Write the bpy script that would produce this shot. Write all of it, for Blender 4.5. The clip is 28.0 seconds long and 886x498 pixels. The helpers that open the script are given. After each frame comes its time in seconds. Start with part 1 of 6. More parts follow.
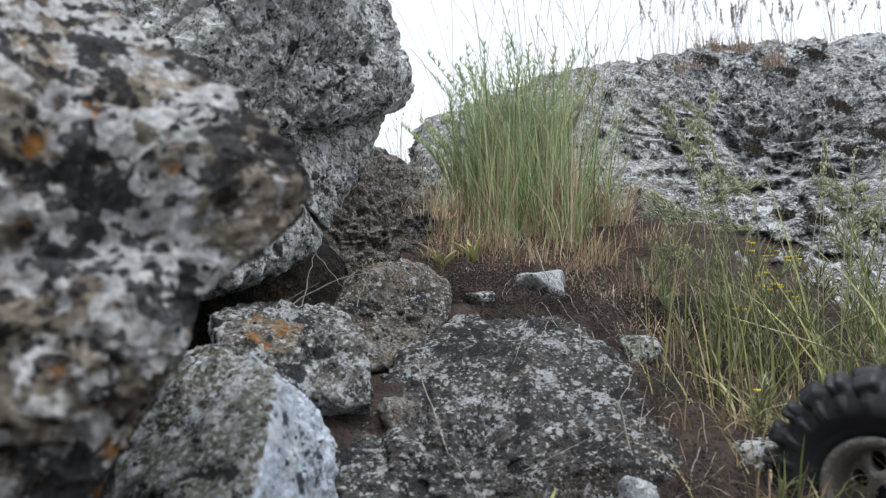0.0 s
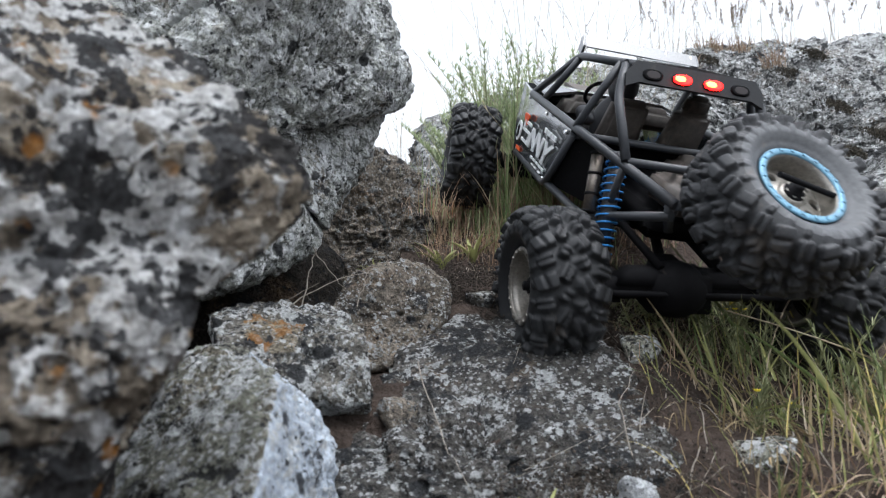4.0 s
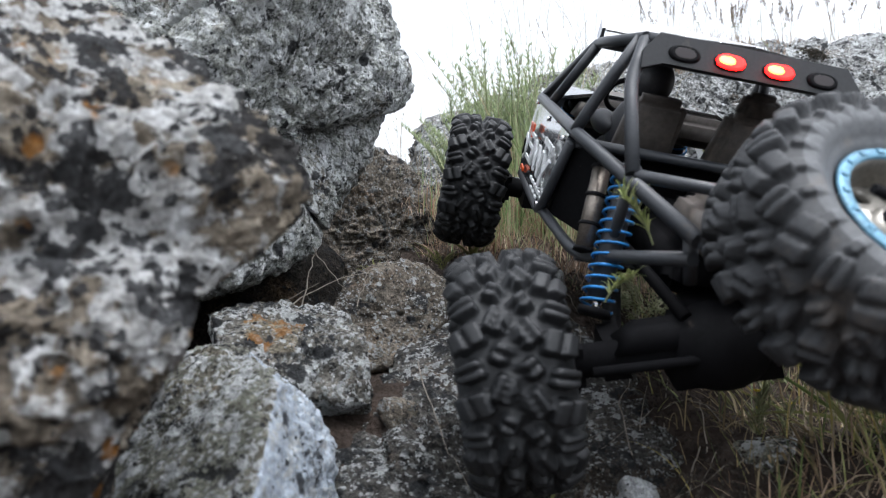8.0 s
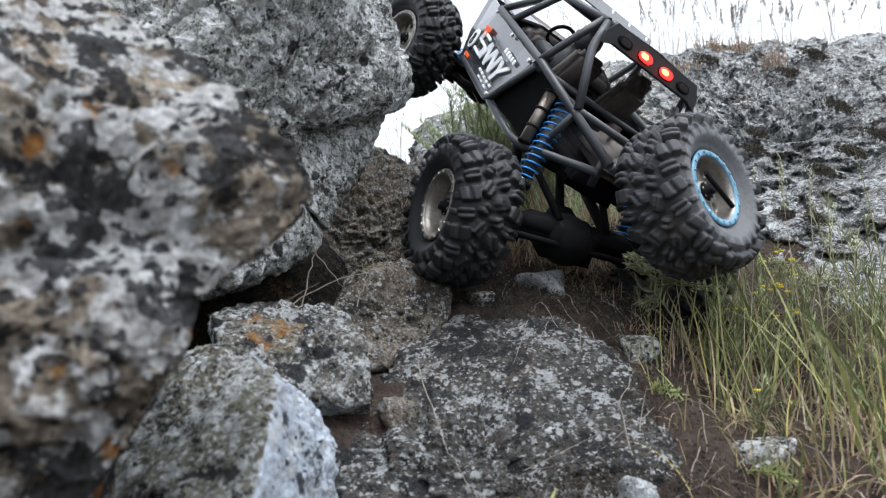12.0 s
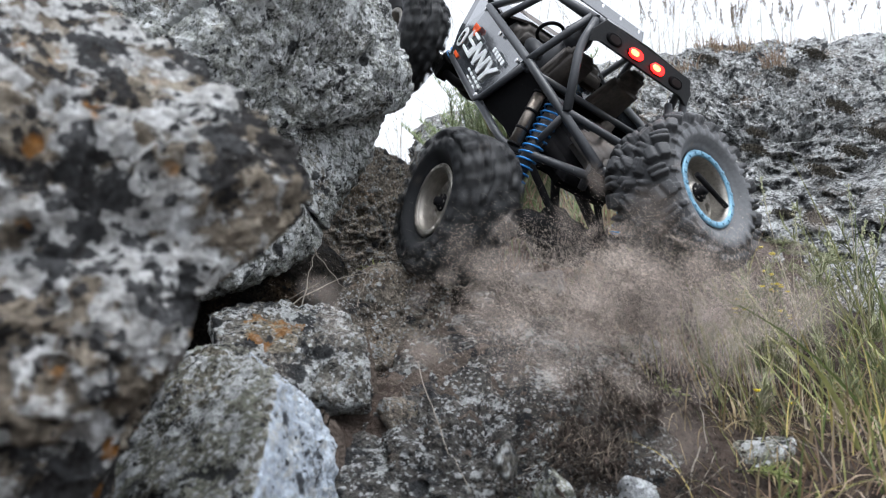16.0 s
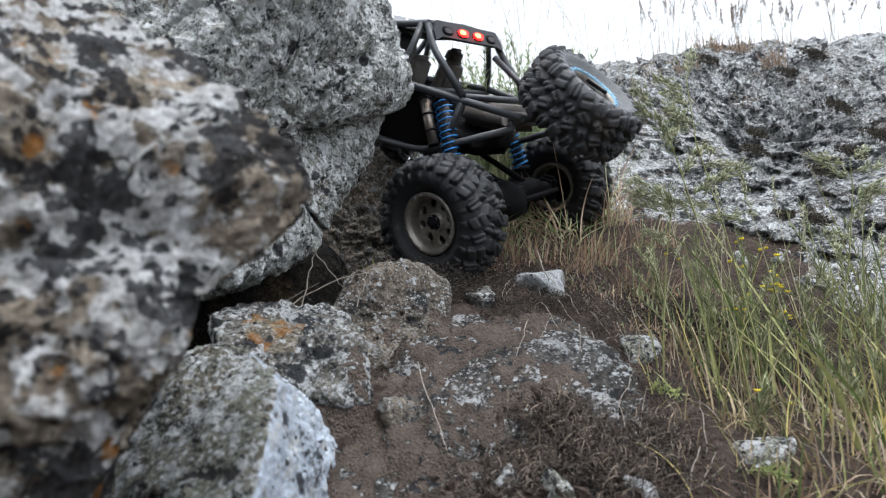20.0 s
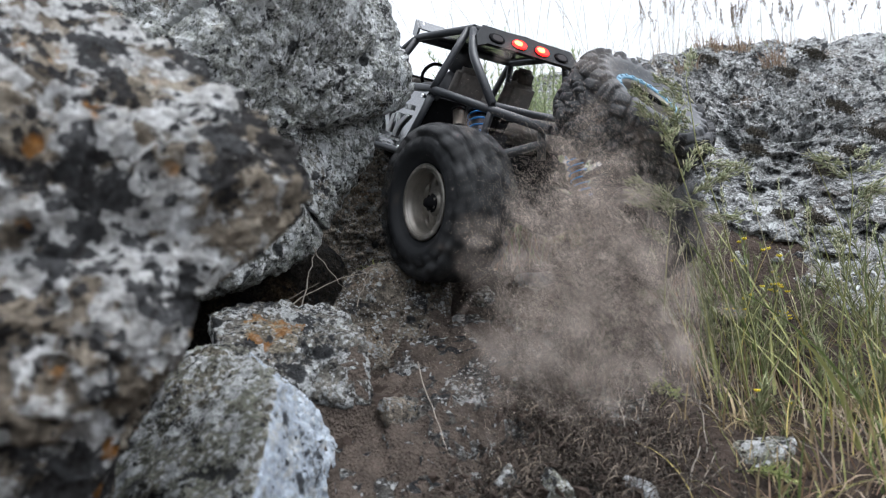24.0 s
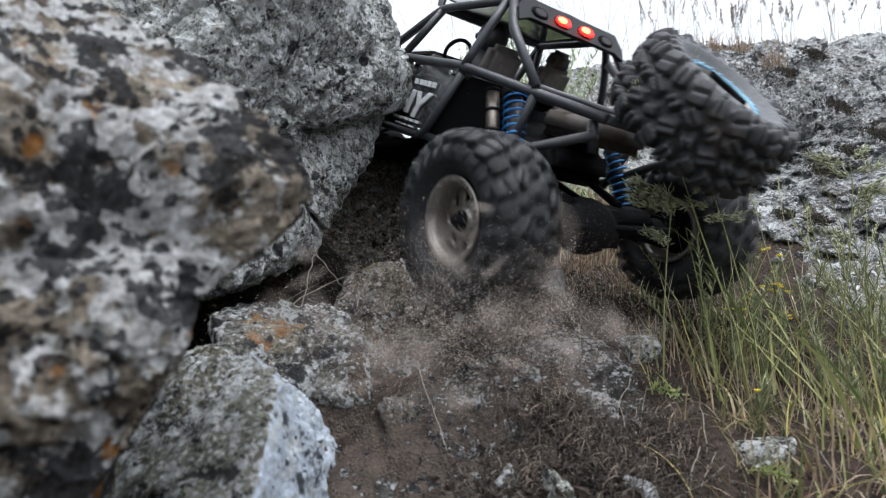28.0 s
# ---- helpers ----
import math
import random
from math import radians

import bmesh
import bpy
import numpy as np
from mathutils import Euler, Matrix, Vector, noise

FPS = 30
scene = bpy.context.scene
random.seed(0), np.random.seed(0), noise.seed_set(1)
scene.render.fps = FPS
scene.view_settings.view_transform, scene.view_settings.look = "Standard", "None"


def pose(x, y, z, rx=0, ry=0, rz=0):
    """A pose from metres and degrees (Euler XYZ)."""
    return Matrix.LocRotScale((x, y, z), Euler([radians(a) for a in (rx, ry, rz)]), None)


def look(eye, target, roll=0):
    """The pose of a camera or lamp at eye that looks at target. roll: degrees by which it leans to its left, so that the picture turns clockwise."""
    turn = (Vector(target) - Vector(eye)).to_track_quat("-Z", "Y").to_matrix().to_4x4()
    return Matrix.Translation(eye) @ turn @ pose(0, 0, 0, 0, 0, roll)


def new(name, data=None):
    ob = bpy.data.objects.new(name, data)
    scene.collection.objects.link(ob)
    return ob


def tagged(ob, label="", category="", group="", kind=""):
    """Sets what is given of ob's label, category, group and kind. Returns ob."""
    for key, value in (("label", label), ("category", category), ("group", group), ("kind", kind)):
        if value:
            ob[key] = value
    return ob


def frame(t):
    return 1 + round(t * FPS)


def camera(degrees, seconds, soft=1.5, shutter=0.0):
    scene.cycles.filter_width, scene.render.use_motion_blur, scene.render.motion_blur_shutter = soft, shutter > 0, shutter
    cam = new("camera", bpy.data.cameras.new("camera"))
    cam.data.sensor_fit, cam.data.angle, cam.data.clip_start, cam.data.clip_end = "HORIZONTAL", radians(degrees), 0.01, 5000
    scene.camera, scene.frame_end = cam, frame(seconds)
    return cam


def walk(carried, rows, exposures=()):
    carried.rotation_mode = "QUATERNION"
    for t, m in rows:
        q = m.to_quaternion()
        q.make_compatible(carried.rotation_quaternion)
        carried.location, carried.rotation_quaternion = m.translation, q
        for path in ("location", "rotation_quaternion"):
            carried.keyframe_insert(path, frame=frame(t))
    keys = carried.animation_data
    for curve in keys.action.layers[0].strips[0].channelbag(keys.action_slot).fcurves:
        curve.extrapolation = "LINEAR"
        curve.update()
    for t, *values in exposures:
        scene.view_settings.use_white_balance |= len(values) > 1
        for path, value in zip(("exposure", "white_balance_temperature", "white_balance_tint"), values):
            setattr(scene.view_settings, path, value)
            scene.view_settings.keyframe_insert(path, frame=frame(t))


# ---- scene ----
# ---- camera and its walk ----
cam = camera(68, 28.0, soft=1.1, shutter=0.5)
cam.data.dof.use_dof, cam.data.dof.focus_distance, cam.data.dof.aperture_fstop = True, 0.70, 10.0
CAM_POSE = pose(0, 0, 0.14, 95, 0, 0)
walk(cam, [(0, CAM_POSE), (28, CAM_POSE)], exposures=[(t, e - 0.35, 6080, 10) for t, e in ((0, 0.95), (2, 1.0), (3, 1.08), (5.5, 1.2), (7, 1.25), (11, 1.2), (17, 1.15), (21, 1.18), (24, 1.08), (28, 1.06))])

# ---- world, sun ----
SUN_EL, SUN_AZ = 72, 150
world = bpy.data.worlds.new("overcast_sky")
scene.world = world
world.use_nodes = True
wn, wl = world.node_tree.nodes, world.node_tree.links
sky = wn.new("ShaderNodeTexSky")
sky.sky_type = "NISHITA"
sky.sun_disc = False
sky.sun_elevation, sky.sun_rotation = radians(SUN_EL), radians(SUN_AZ)
sky.dust_density = 4.0
pale = wn.new("ShaderNodeHueSaturation")
pale.inputs["Saturation"].default_value = 0.14
wl.new(sky.outputs[0], pale.inputs["Color"])
wl.new(pale.outputs[0], wn["Background"].inputs[0])
wn["Background"].inputs[1].default_value = 0.24
sun_data = bpy.data.lights.new("sun", "SUN")
sun_data.energy, sun_data.angle, sun_data.color = 0.6, radians(60), (1.0, 0.97, 0.93)
sun = new("sun", sun_data)
a, e = radians(SUN_AZ), radians(SUN_EL)
sun.matrix_world = look((math.sin(a) * math.cos(e) * 9, math.cos(a) * math.cos(e) * 9, math.sin(e) * 9), (0, 0, 0))

# ---- noise on arrays ----


def hashed(i, j, k, seed):
    h = (i * 374761393 + j * 668265263 + k * 2147483647 + seed * 1274126177) & 0xFFFFFFFF
    h = ((h ^ (h >> 13)) * 1274126177) & 0xFFFFFFFF
    h = ((h ^ (h >> 16)) * 2246822519) & 0xFFFFFFFF
    return ((h ^ (h >> 13)) & 0xFFFF) / 65535.0


def vnoise(p, seed=0):
    """Smooth noise in -1..1 at an array of points."""
    q = np.floor(p).astype(np.int64)
    f = p - q
    f = f * f * f * (f * (f * 6 - 15) + 10)
    out = np.zeros(len(p))
    for dx in (0, 1):
        for dy in (0, 1):
            for dz in (0, 1):
                w = np.abs(1 - dx - f[:, 0]) * np.abs(1 - dy - f[:, 1]) * np.abs(1 - dz - f[:, 2])
                out += w * hashed(q[:, 0] + dx, q[:, 1] + dy, q[:, 2] + dz, seed)
    return out * 2 - 1


def fbm(p, freq, octaves, seed=0, gain=0.5):
    out, amp = np.zeros(len(p)), 1.0
    for o in range(octaves):
        out += amp * vnoise(p * freq * 2.03 ** o + 17.3 * o, seed + o)
        amp *= gain
    return out


def ridged(p, freq, octaves, seed=0):
    out, amp = np.zeros(len(p)), 1.0
    for o in range(octaves):
        out += amp * (1 - 2 * np.abs(vnoise(p * freq * 2.1 ** o + 9.1 * o, seed + o)))
        amp *= 0.5
    return out


# ---- materials ----


class Nodes:
    def __init__(self, name, rough=0.8, spec=0.3):
        self.mat = bpy.data.materials.new(name)
        self.mat.use_nodes = True
        self.tree = self.mat.node_tree
        self.bsdf = self.tree.nodes["Principled BSDF"]
        self.bsdf.inputs["Roughness"].default_value = rough
        self.bsdf.inputs["Specular IOR Level"].default_value = spec
        self.co = self.tree.nodes.new("ShaderNodeTexCoord").outputs["Object"]

    def link(self, a, b):
        self.tree.links.new(a, b)

    def noise(self, scale, detail=4, rough=0.6, co=None, distort=0.0, offset=(0, 0, 0)):
        n = self.tree.nodes.new("ShaderNodeTexNoise")
        n.inputs["Scale"].default_value, n.inputs["Detail"].default_value = scale, detail
        n.inputs["Roughness"].default_value, n.inputs["Distortion"].default_value = rough, distort
        m = self.tree.nodes.new("ShaderNodeMapping")
        m.inputs["Location"].default_value = offset
        self.link(co or self.co, m.inputs[0])
        self.link(m.outputs[0], n.inputs["Vector"])
        return n.outputs["Fac"]

    def cells(self, scale, feature="F1", offset=(0, 0, 0)):
        n = self.tree.nodes.new("ShaderNodeTexVoronoi")
        n.feature = feature
        n.inputs["Scale"].default_value = scale
        m = self.tree.nodes.new("ShaderNodeMapping")
        m.inputs["Location"].default_value = offset
        self.link(self.co, m.inputs[0])
        self.link(m.outputs[0], n.inputs["Vector"])
        return n.outputs["Distance"]

    def flecks(self, scale, amount, warp, edge=0.42, soft=0.06, offset=(0, 0, 0)):
        """Ragged separate spots that cover about the given share."""
        w = self.tree.nodes.new("ShaderNodeTexNoise")
        w.inputs["Scale"].default_value, w.inputs["Detail"].default_value, w.inputs["Roughness"].default_value = scale * 1.1, 5, 0.7
        self.link(self.co, w.inputs["Vector"])
        m = self.tree.nodes.new("ShaderNodeVectorMath")
        m.operation = "MULTIPLY_ADD"
        m.inputs[1].default_value = (warp / scale,) * 3
        self.link(w.outputs["Color"], m.inputs[0])
        mp = self.tree.nodes.new("ShaderNodeMapping")
        mp.inputs["Location"].default_value = offset
        self.link(self.co, mp.inputs[0])
        self.link(mp.outputs[0], m.inputs[2])
        v = self.tree.nodes.new("ShaderNodeTexVoronoi")
        v.inputs["Scale"].default_value = scale
        self.link(m.outputs[0], v.inputs["Vector"])
        pick = self.math("GREATER_THAN", v.outputs["Color"], 1 - amount)
        spot = self.ramp(v.outputs["Distance"], (edge - soft, 1.0), (edge + soft, 0.0))
        return self.math("MULTIPLY", pick, spot)

    def ramp(self, fac, *stops):
        r = self.tree.nodes.new("ShaderNodeValToRGB")
        els = r.color_ramp.elements
        while len(els) < len(stops):
            els.new(0.5)
        for el, (pos, col) in zip(els, stops):
            el.position = pos
            el.color = (*col, 1) if isinstance(col, tuple) else (col, col, col, 1)
        self.link(fac, r.inputs[0])
        return r.outputs[0]

    def mix(self, fac, a, b, blend="MIX"):
        m = self.tree.nodes.new("ShaderNodeMix")
        m.data_type, m.blend_type = "RGBA", blend
        for sock, v in ((m.inputs[0], fac), (m.inputs[6], a), (m.inputs[7], b)):
            if isinstance(v, (int, float)):
                sock.default_value = v
            elif isinstance(v, tuple):
                sock.default_value = (*v, 1)
            else:
                self.link(v, sock)
        return m.outputs[2]

    def math(self, op, a, b=0.0):
        m = self.tree.nodes.new("ShaderNodeMath")
        m.operation = op
        for sock, v in zip(m.inputs, (a, b)):
            if isinstance(v, (int, float)):
                sock.default_value = v
            else:
                self.link(v, sock)
        return m.outputs[0]

    def bump(self, height, strength=0.5, distance=0.002):
        b = self.tree.nodes.new("ShaderNodeBump")
        b.inputs["Strength"].default_value, b.inputs["Distance"].default_value = strength, distance
        self.link(height, b.inputs["Height"])
        self.link(b.outputs[0], self.bsdf.inputs["Normal"])

    def colour(self, c):
        if isinstance(c, tuple):
            self.bsdf.inputs["Base Color"].default_value = (*c, 1)
        else:
            self.link(c, self.bsdf.inputs["Base Color"])
        return self.mat


def rock_material(name, stone_a, stone_b, white, black, orange, brown, scale=1.0, offset=0.0, pale=0.38, relief=0.0035, grit=1.0):
    """Weathered stone: grain, stains, pale and black lichen, orange specks. The four amounts run from 0 to 1."""
    n = Nodes(name, 0.92, 0.2)
    o = (offset, offset * 0.7, -offset)
    base = n.ramp(n.noise(26 * scale, 7, 0.7, offset=o), (0.32, stone_a), (0.68, stone_b))
    stain = n.ramp(n.noise(11 * scale, 6, 0.65, distort=0.8, offset=o), (0.66 - 0.25 * brown, 0.0), (0.80 - 0.25 * brown, 1.0))
    base = n.mix(n.math("MULTIPLY", stain, 0.7), base, (0.115, 0.08, 0.05))
    base = n.mix(0.8, base, n.ramp(n.noise(7 * scale, 4, 0.6, distort=0.6, offset=(o[0], 9, 2)), (0.35, 0.55), (0.65, 1.35)), "MULTIPLY")
    fine = n.noise(300 * scale, 6, 0.75, offset=o)
    mid = n.noise(90 * scale, 6, 0.7, offset=(o[1], 3, o[0]))
    base = n.mix(0.85 * grit, base, n.ramp(fine, (0.36, 0.22), (0.64, 1.75)), "MULTIPLY")
    base = n.mix(0.7 * grit, base, n.ramp(mid, (0.38, 0.32), (0.62, 1.6)), "MULTIPLY")
    # pale crusts: ragged films and separate flecks of two sizes
    wn_ = n.math("ADD", n.math("MULTIPLY", n.noise(40 * scale, 8, 0.72, distort=0.5, offset=o), 0.6), n.math("MULTIPLY", n.noise(160 * scale, 5, 0.75, offset=o), 0.4))
    wf = n.ramp(wn_, (0.61 - 0.16 * white, 0.0), (0.635 - 0.16 * white, 1.0))
    wf = n.math("MAXIMUM", wf, n.flecks(120 * scale, 0.55 * white, 1.1, 0.40, 0.05, o))
    wf = n.math("MAXIMUM", wf, n.math("MULTIPLY", n.flecks(290 * scale, 0.75 * white, 1.2, 0.42, 0.08, (o[1], o[0], 4)), 0.9))
    pale_col = n.ramp(n.noise(75 * scale, 6, 0.75, offset=(3, o[0], 1)), (0.32, (pale * 0.55, pale * 0.57, pale * 0.56)), (0.68, (pale * 1.2, pale * 1.24, pale * 1.25)))
    pale_col = n.mix(0.6 * grit, pale_col, n.ramp(fine, (0.33, 0.55), (0.67, 1.35)), "MULTIPLY")
    base = n.mix(wf, base, pale_col)
    # black lichen in patches and specks
    bn = n.math("ADD", n.math("MULTIPLY", n.noise(30 * scale, 8, 0.72, distort=0.4, offset=(o[0] + 5, 2, 7)), 0.66), n.math("MULTIPLY", n.noise(190 * scale, 4, 0.7, offset=o), 0.34))
    bf = n.ramp(bn, (0.62 - 0.16 * black, 0.0), (0.655 - 0.16 * black, 1.0))
    bf = n.math("MAXIMUM", bf, n.flecks(52 * scale, 0.42 * black, 0.9, 0.40, 0.06, (2, o[0], o[1])))
    bf = n.math("MAXIMUM", bf, n.flecks(210 * scale, 0.40 * black, 1.1, 0.36, 0.08, (o[0], 6, 1)))
    base = n.mix(n.math("MULTIPLY", bf, 0.93), base, (0.014, 0.015, 0.017))
    # orange crust
    of = n.ramp(n.noise(38 * scale, 6, 0.65, offset=(8, o[0], -4)), (0.74 - 0.14 * orange, 0.0), (0.80 - 0.14 * orange, 1.0))
    base = n.mix(n.math("MULTIPLY", of, 0.75), base, (0.23, 0.105, 0.025))
    pores = n.cells(330 * scale, offset=o)
    h = n.math("ADD", n.math("MULTIPLY", fine, 0.9), n.math("ADD", n.math("MULTIPLY", wf, 0.25), n.math("MULTIPLY", pores, 0.5)))
    h = n.math("ADD", h, n.math("MULTIPLY", mid, 1.6))
    n.bump(h, 1.0, relief / scale)
    return n.colour(base)


def crusted_material(name):
    """Tan stone under broad soft-edged crusts: whitish, black, ochre, and a few blue-grey plates."""
    n = Nodes(name, 0.92, 0.2)
    fine = n.noise(420, 5, 0.7)
    mid = n.noise(120, 5, 0.65, offset=(2, 5, 1))
    base = n.ramp(n.noise(32, 6, 0.65, offset=(1, 3, 2)), (0.34, (0.09, 0.075, 0.058)), (0.50, (0.23, 0.195, 0.152)), (0.66, (0.43, 0.385, 0.315)))
    base = n.mix(0.8, base, n.ramp(mid, (0.34, 0.45), (0.66, 1.5)), "MULTIPLY")
    wm = n.math("ADD", n.math("MULTIPLY", n.noise(26, 5, 0.6, distort=0.5, offset=(7, 1, 4)), 0.5), n.math("ADD", n.math("MULTIPLY", n.noise(75, 4, 0.62, offset=(1, 6, 4)), 0.3), n.math("MULTIPLY", mid, 0.2)))
    wf = n.ramp(wm, (0.480, 0.0), (0.508, 1.0))
    white = n.ramp(n.noise(95, 5, 0.7, offset=(9, 9, 2)), (0.32, (0.33, 0.325, 0.31)), (0.66, (0.66, 0.675, 0.68)))
    base = n.mix(n.math("MULTIPLY", wf, 0.92), base, white)
    plate = n.flecks(60, 0.06, 0.5, 0.36, 0.05, (4, 2, 6))
    base = n.mix(plate, base, (0.42, 0.46, 0.50))
    bm_ = n.math("ADD", n.math("MULTIPLY", n.noise(31, 5, 0.6, distort=0.6, offset=(13, 2, 9)), 0.52), n.math("ADD", n.math("MULTIPLY", n.noise(80, 4, 0.62, offset=(5, 1, 7)), 0.3), n.math("MULTIPLY", n.noise(190, 4, 0.65, offset=(6, 2, 8)), 0.18)))
    bf = n.ramp(bm_, (0.515, 0.0), (0.530, 1.0))
    bf = n.math("MAXIMUM", bf, n.flecks(140, 0.32, 1.0, 0.42, 0.06, (1, 4, 9)))
    base = n.mix(n.math("MULTIPLY", bf, 0.92), base, (0.020, 0.021, 0.024))
    of = n.math("MAXIMUM", n.flecks(95, 0.18, 0.9, 0.42, 0.10, (8, 3, 1)), n.ramp(n.noise(40, 4, 0.6, offset=(2, 11, 3)), (0.70, 0.0), (0.74, 1.0)))
    base = n.mix(n.math("MULTIPLY", of, 0.8), base, (0.34, 0.15, 0.03))
    base = n.mix(0.6, base, n.ramp(fine, (0.34, 0.45), (0.66, 1.5)), "MULTIPLY")
    n.bump(n.math("ADD", n.math("MULTIPLY", mid, 1.6), n.math("ADD", n.math("MULTIPLY", wf, 0.4), fine)), 1.0, 0.005)
    return n.colour(base)


def blade_material(name, stops, rough=0.55, trans=0.25):
    """Leaves and stems, each blade of its own shade."""
    n = Nodes(name, rough, 0.3)
    g = n.tree.nodes.new("ShaderNodeNewGeometry")
    c = n.ramp(g.outputs["Random Per Island"], *stops)
    c = n.mix(0.5, c, n.ramp(n.noise(120, 3), (0.3, 0.65), (0.7, 1.3)), "MULTIPLY")
    n.colour(c)
    t = n.tree.nodes.new("ShaderNodeBsdfTranslucent")
    n.link(c, t.inputs[0])
    m = n.tree.nodes.new("ShaderNodeMixShader")
    m.inputs[0].default_value = trans
    n.link(n.bsdf.outputs[0], m.inputs[1])
    n.link(t.outputs[0], m.inputs[2])
    n.link(m.outputs[0], n.tree.nodes["Material Output"].inputs[0])
    return n.mat


def plain_material(name, col, rough=0.5, metal=0.0, wear=0.3, scale=400, spec=0.4, dirt=0.0, coat=0.0):
    n = Nodes(name, rough, spec)
    n.bsdf.inputs["Metallic"].default_value = metal
    n.bsdf.inputs["Coat Weight"].default_value, n.bsdf.inputs["Coat Roughness"].default_value, n.bsdf.inputs["Coat IOR"].default_value = coat, 0.12, 1.85
    f = n.noise(scale, 5, 0.65)
    c = n.mix(wear, col, n.ramp(f, (0.3, 0.25), (0.75, 1.7)), "MULTIPLY")
    if dirt:
        d = n.ramp(n.noise(28, 6, 0.7), (0.66 - 0.3 * dirt, 0.0), (0.85 - 0.2 * dirt, 1.0))
        c = n.mix(n.math("MULTIPLY", d, 0.7), c, (0.17, 0.14, 0.115))
        r = n.mix(d, (rough,) * 3, (0.9,) * 3)
        n.link(r, n.bsdf.inputs["Roughness"])
    n.bump(f, 0.15, 0.0006)
    return n.colour(c)


M = {}
M["near"] = crusted_material("rock_lichen_warm")
M["tall"] = rock_material("rock_lichen_grey", (0.155, 0.162, 0.148), (0.36, 0.372, 0.35), 0.66, 0.48, 0.40, 0.45, 1.2, 1.7, 0.58, 0.0028)
M["brown"] = rock_material("rock_brown", (0.085, 0.074, 0.060), (0.175, 0.152, 0.125), 0.42, 0.45, 0.2, 0.6, 1.3, 2.9, 0.29)
M["grey"] = rock_material("rock_grey", (0.075, 0.071, 0.062), (0.16, 0.152, 0.135), 0.64, 0.72, 0.55, 0.4, 0.95, 4.1, 0.44)
M["ochre"] = rock_material("rock_ochre_lichen", (0.12, 0.105, 0.08), (0.22, 0.195, 0.15), 0.45, 0.45, 1.8, 0.4, 1.2, 9.2, 0.36)
# paler broken stone, with bluish sky light put into its colour
M["skylit_face"] = rock_material("rock_broken_skylit", (0.22, 0.25, 0.29), (0.31, 0.345, 0.385), 0.45, 0.40, 0.0, 0.0, 1.5, 3.3, 0.37, 0.0012, 0.4)
M["chalk"] = rock_material("rock_chalky", (0.19, 0.20, 0.208), (0.33, 0.342, 0.35), 0.6, 0.42, 0.0, 0.45, 1.8, 8.3, 0.38, 0.003, 0.7)
# near-black colour that stands in for deep shade in the hollow
M["deep"] = rock_material("rock_hollow_shade", (0.022, 0.019, 0.016), (0.045, 0.039, 0.033), 0.0, 0.5, 0.0, 0.5, 1.0, 2.2, 0.2)
M["pale"] = rock_material("rock_pale", (0.125, 0.128, 0.100), (0.25, 0.25, 0.215), 0.62, 0.50, 0.45, 0.75, 1.0, 5.3, 0.42, 0.003, 0.8)
M["slab"] = rock_material("rock_slab_spotted", (0.034, 0.032, 0.030), (0.080, 0.076, 0.070), 0.52, 0.58, 0.1, 0.45, 1.0, 6.7, 0.33)
M["hill"] = rock_material("rock_hill", (0.118, 0.120, 0.116), (0.275, 0.278, 0.272), 0.56, 0.60, 0.2, 0.50, 1.0, 7.9, 0.50)
soil = Nodes("soil", 0.95, 0.15)
sf = soil.noise(180, 6, 0.75)
soil_c = soil.ramp(soil.noise(26, 6, 0.7), (0.3, (0.021, 0.0155, 0.0125)), (0.7, (0.068, 0.051, 0.042)))
soil_c = soil.mix(0.7, soil_c, soil.ramp(sf, (0.3, 0.45), (0.7, 1.5)), "MULTIPLY")
soil.bump(soil.math("ADD", sf, soil.math("MULTIPLY", soil.cells(240), 0.6)), 0.9, 0.004)
M["soil"] = soil.colour(soil_c)
dusty = Nodes("loose_soil", 0.95, 0.1)
df = dusty.noise(300, 5, 0.7)
dc = dusty.ramp(dusty.noise(40, 5, 0.7), (0.3, (0.052, 0.042, 0.035)), (0.7, (0.115, 0.093, 0.079)))
dusty.bump(dusty.math("ADD", df, dusty.math("MULTIPLY", dusty.cells(420), 0.9)), 0.9, 0.0035)
M["loose"] = dusty.colour(dusty.mix(0.5, dc, dusty.ramp(df, (0.3, 0.6), (0.7, 1.3)), "MULTIPLY"))
M["green"] = blade_material("grass_green", ((0.0, (0.11, 0.17, 0.06)), (0.3, (0.26, 0.35, 0.15)), (0.6, (0.40, 0.47, 0.25)), (0.85, (0.52, 0.55, 0.34)), (1.0, (0.62, 0.50, 0.30))), 0.55, 0.4)
M["bushy"] = blade_material("herb_pale", ((0.0, (0.30, 0.37, 0.20)), (0.6, (0.40, 0.46, 0.27)), (1.0, (0.48, 0.52, 0.34))), 0.7, 0.5)
M["lush"] = blade_material("grass_lush", ((0.0, (0.07, 0.11, 0.035)), (0.4, (0.17, 0.205, 0.075)), (0.72, (0.31, 0.30, 0.12)), (1.0, (0.52, 0.36, 0.09))))
M["strawy"] = blade_material("grass_tan", ((0.0, (0.26, 0.17, 0.115)), (0.5, (0.42, 0.31, 0.22)), (0.85, (0.58, 0.47, 0.36)), (1.0, (0.52, 0.27, 0.12))))
M["golden"] = blade_material("grass_golden", ((0.0, (0.12, 0.085, 0.05)), (0.5, (0.22, 0.17, 0.095)), (0.85, (0.38, 0.31, 0.19)), (1.0, (0.44, 0.26, 0.08))))
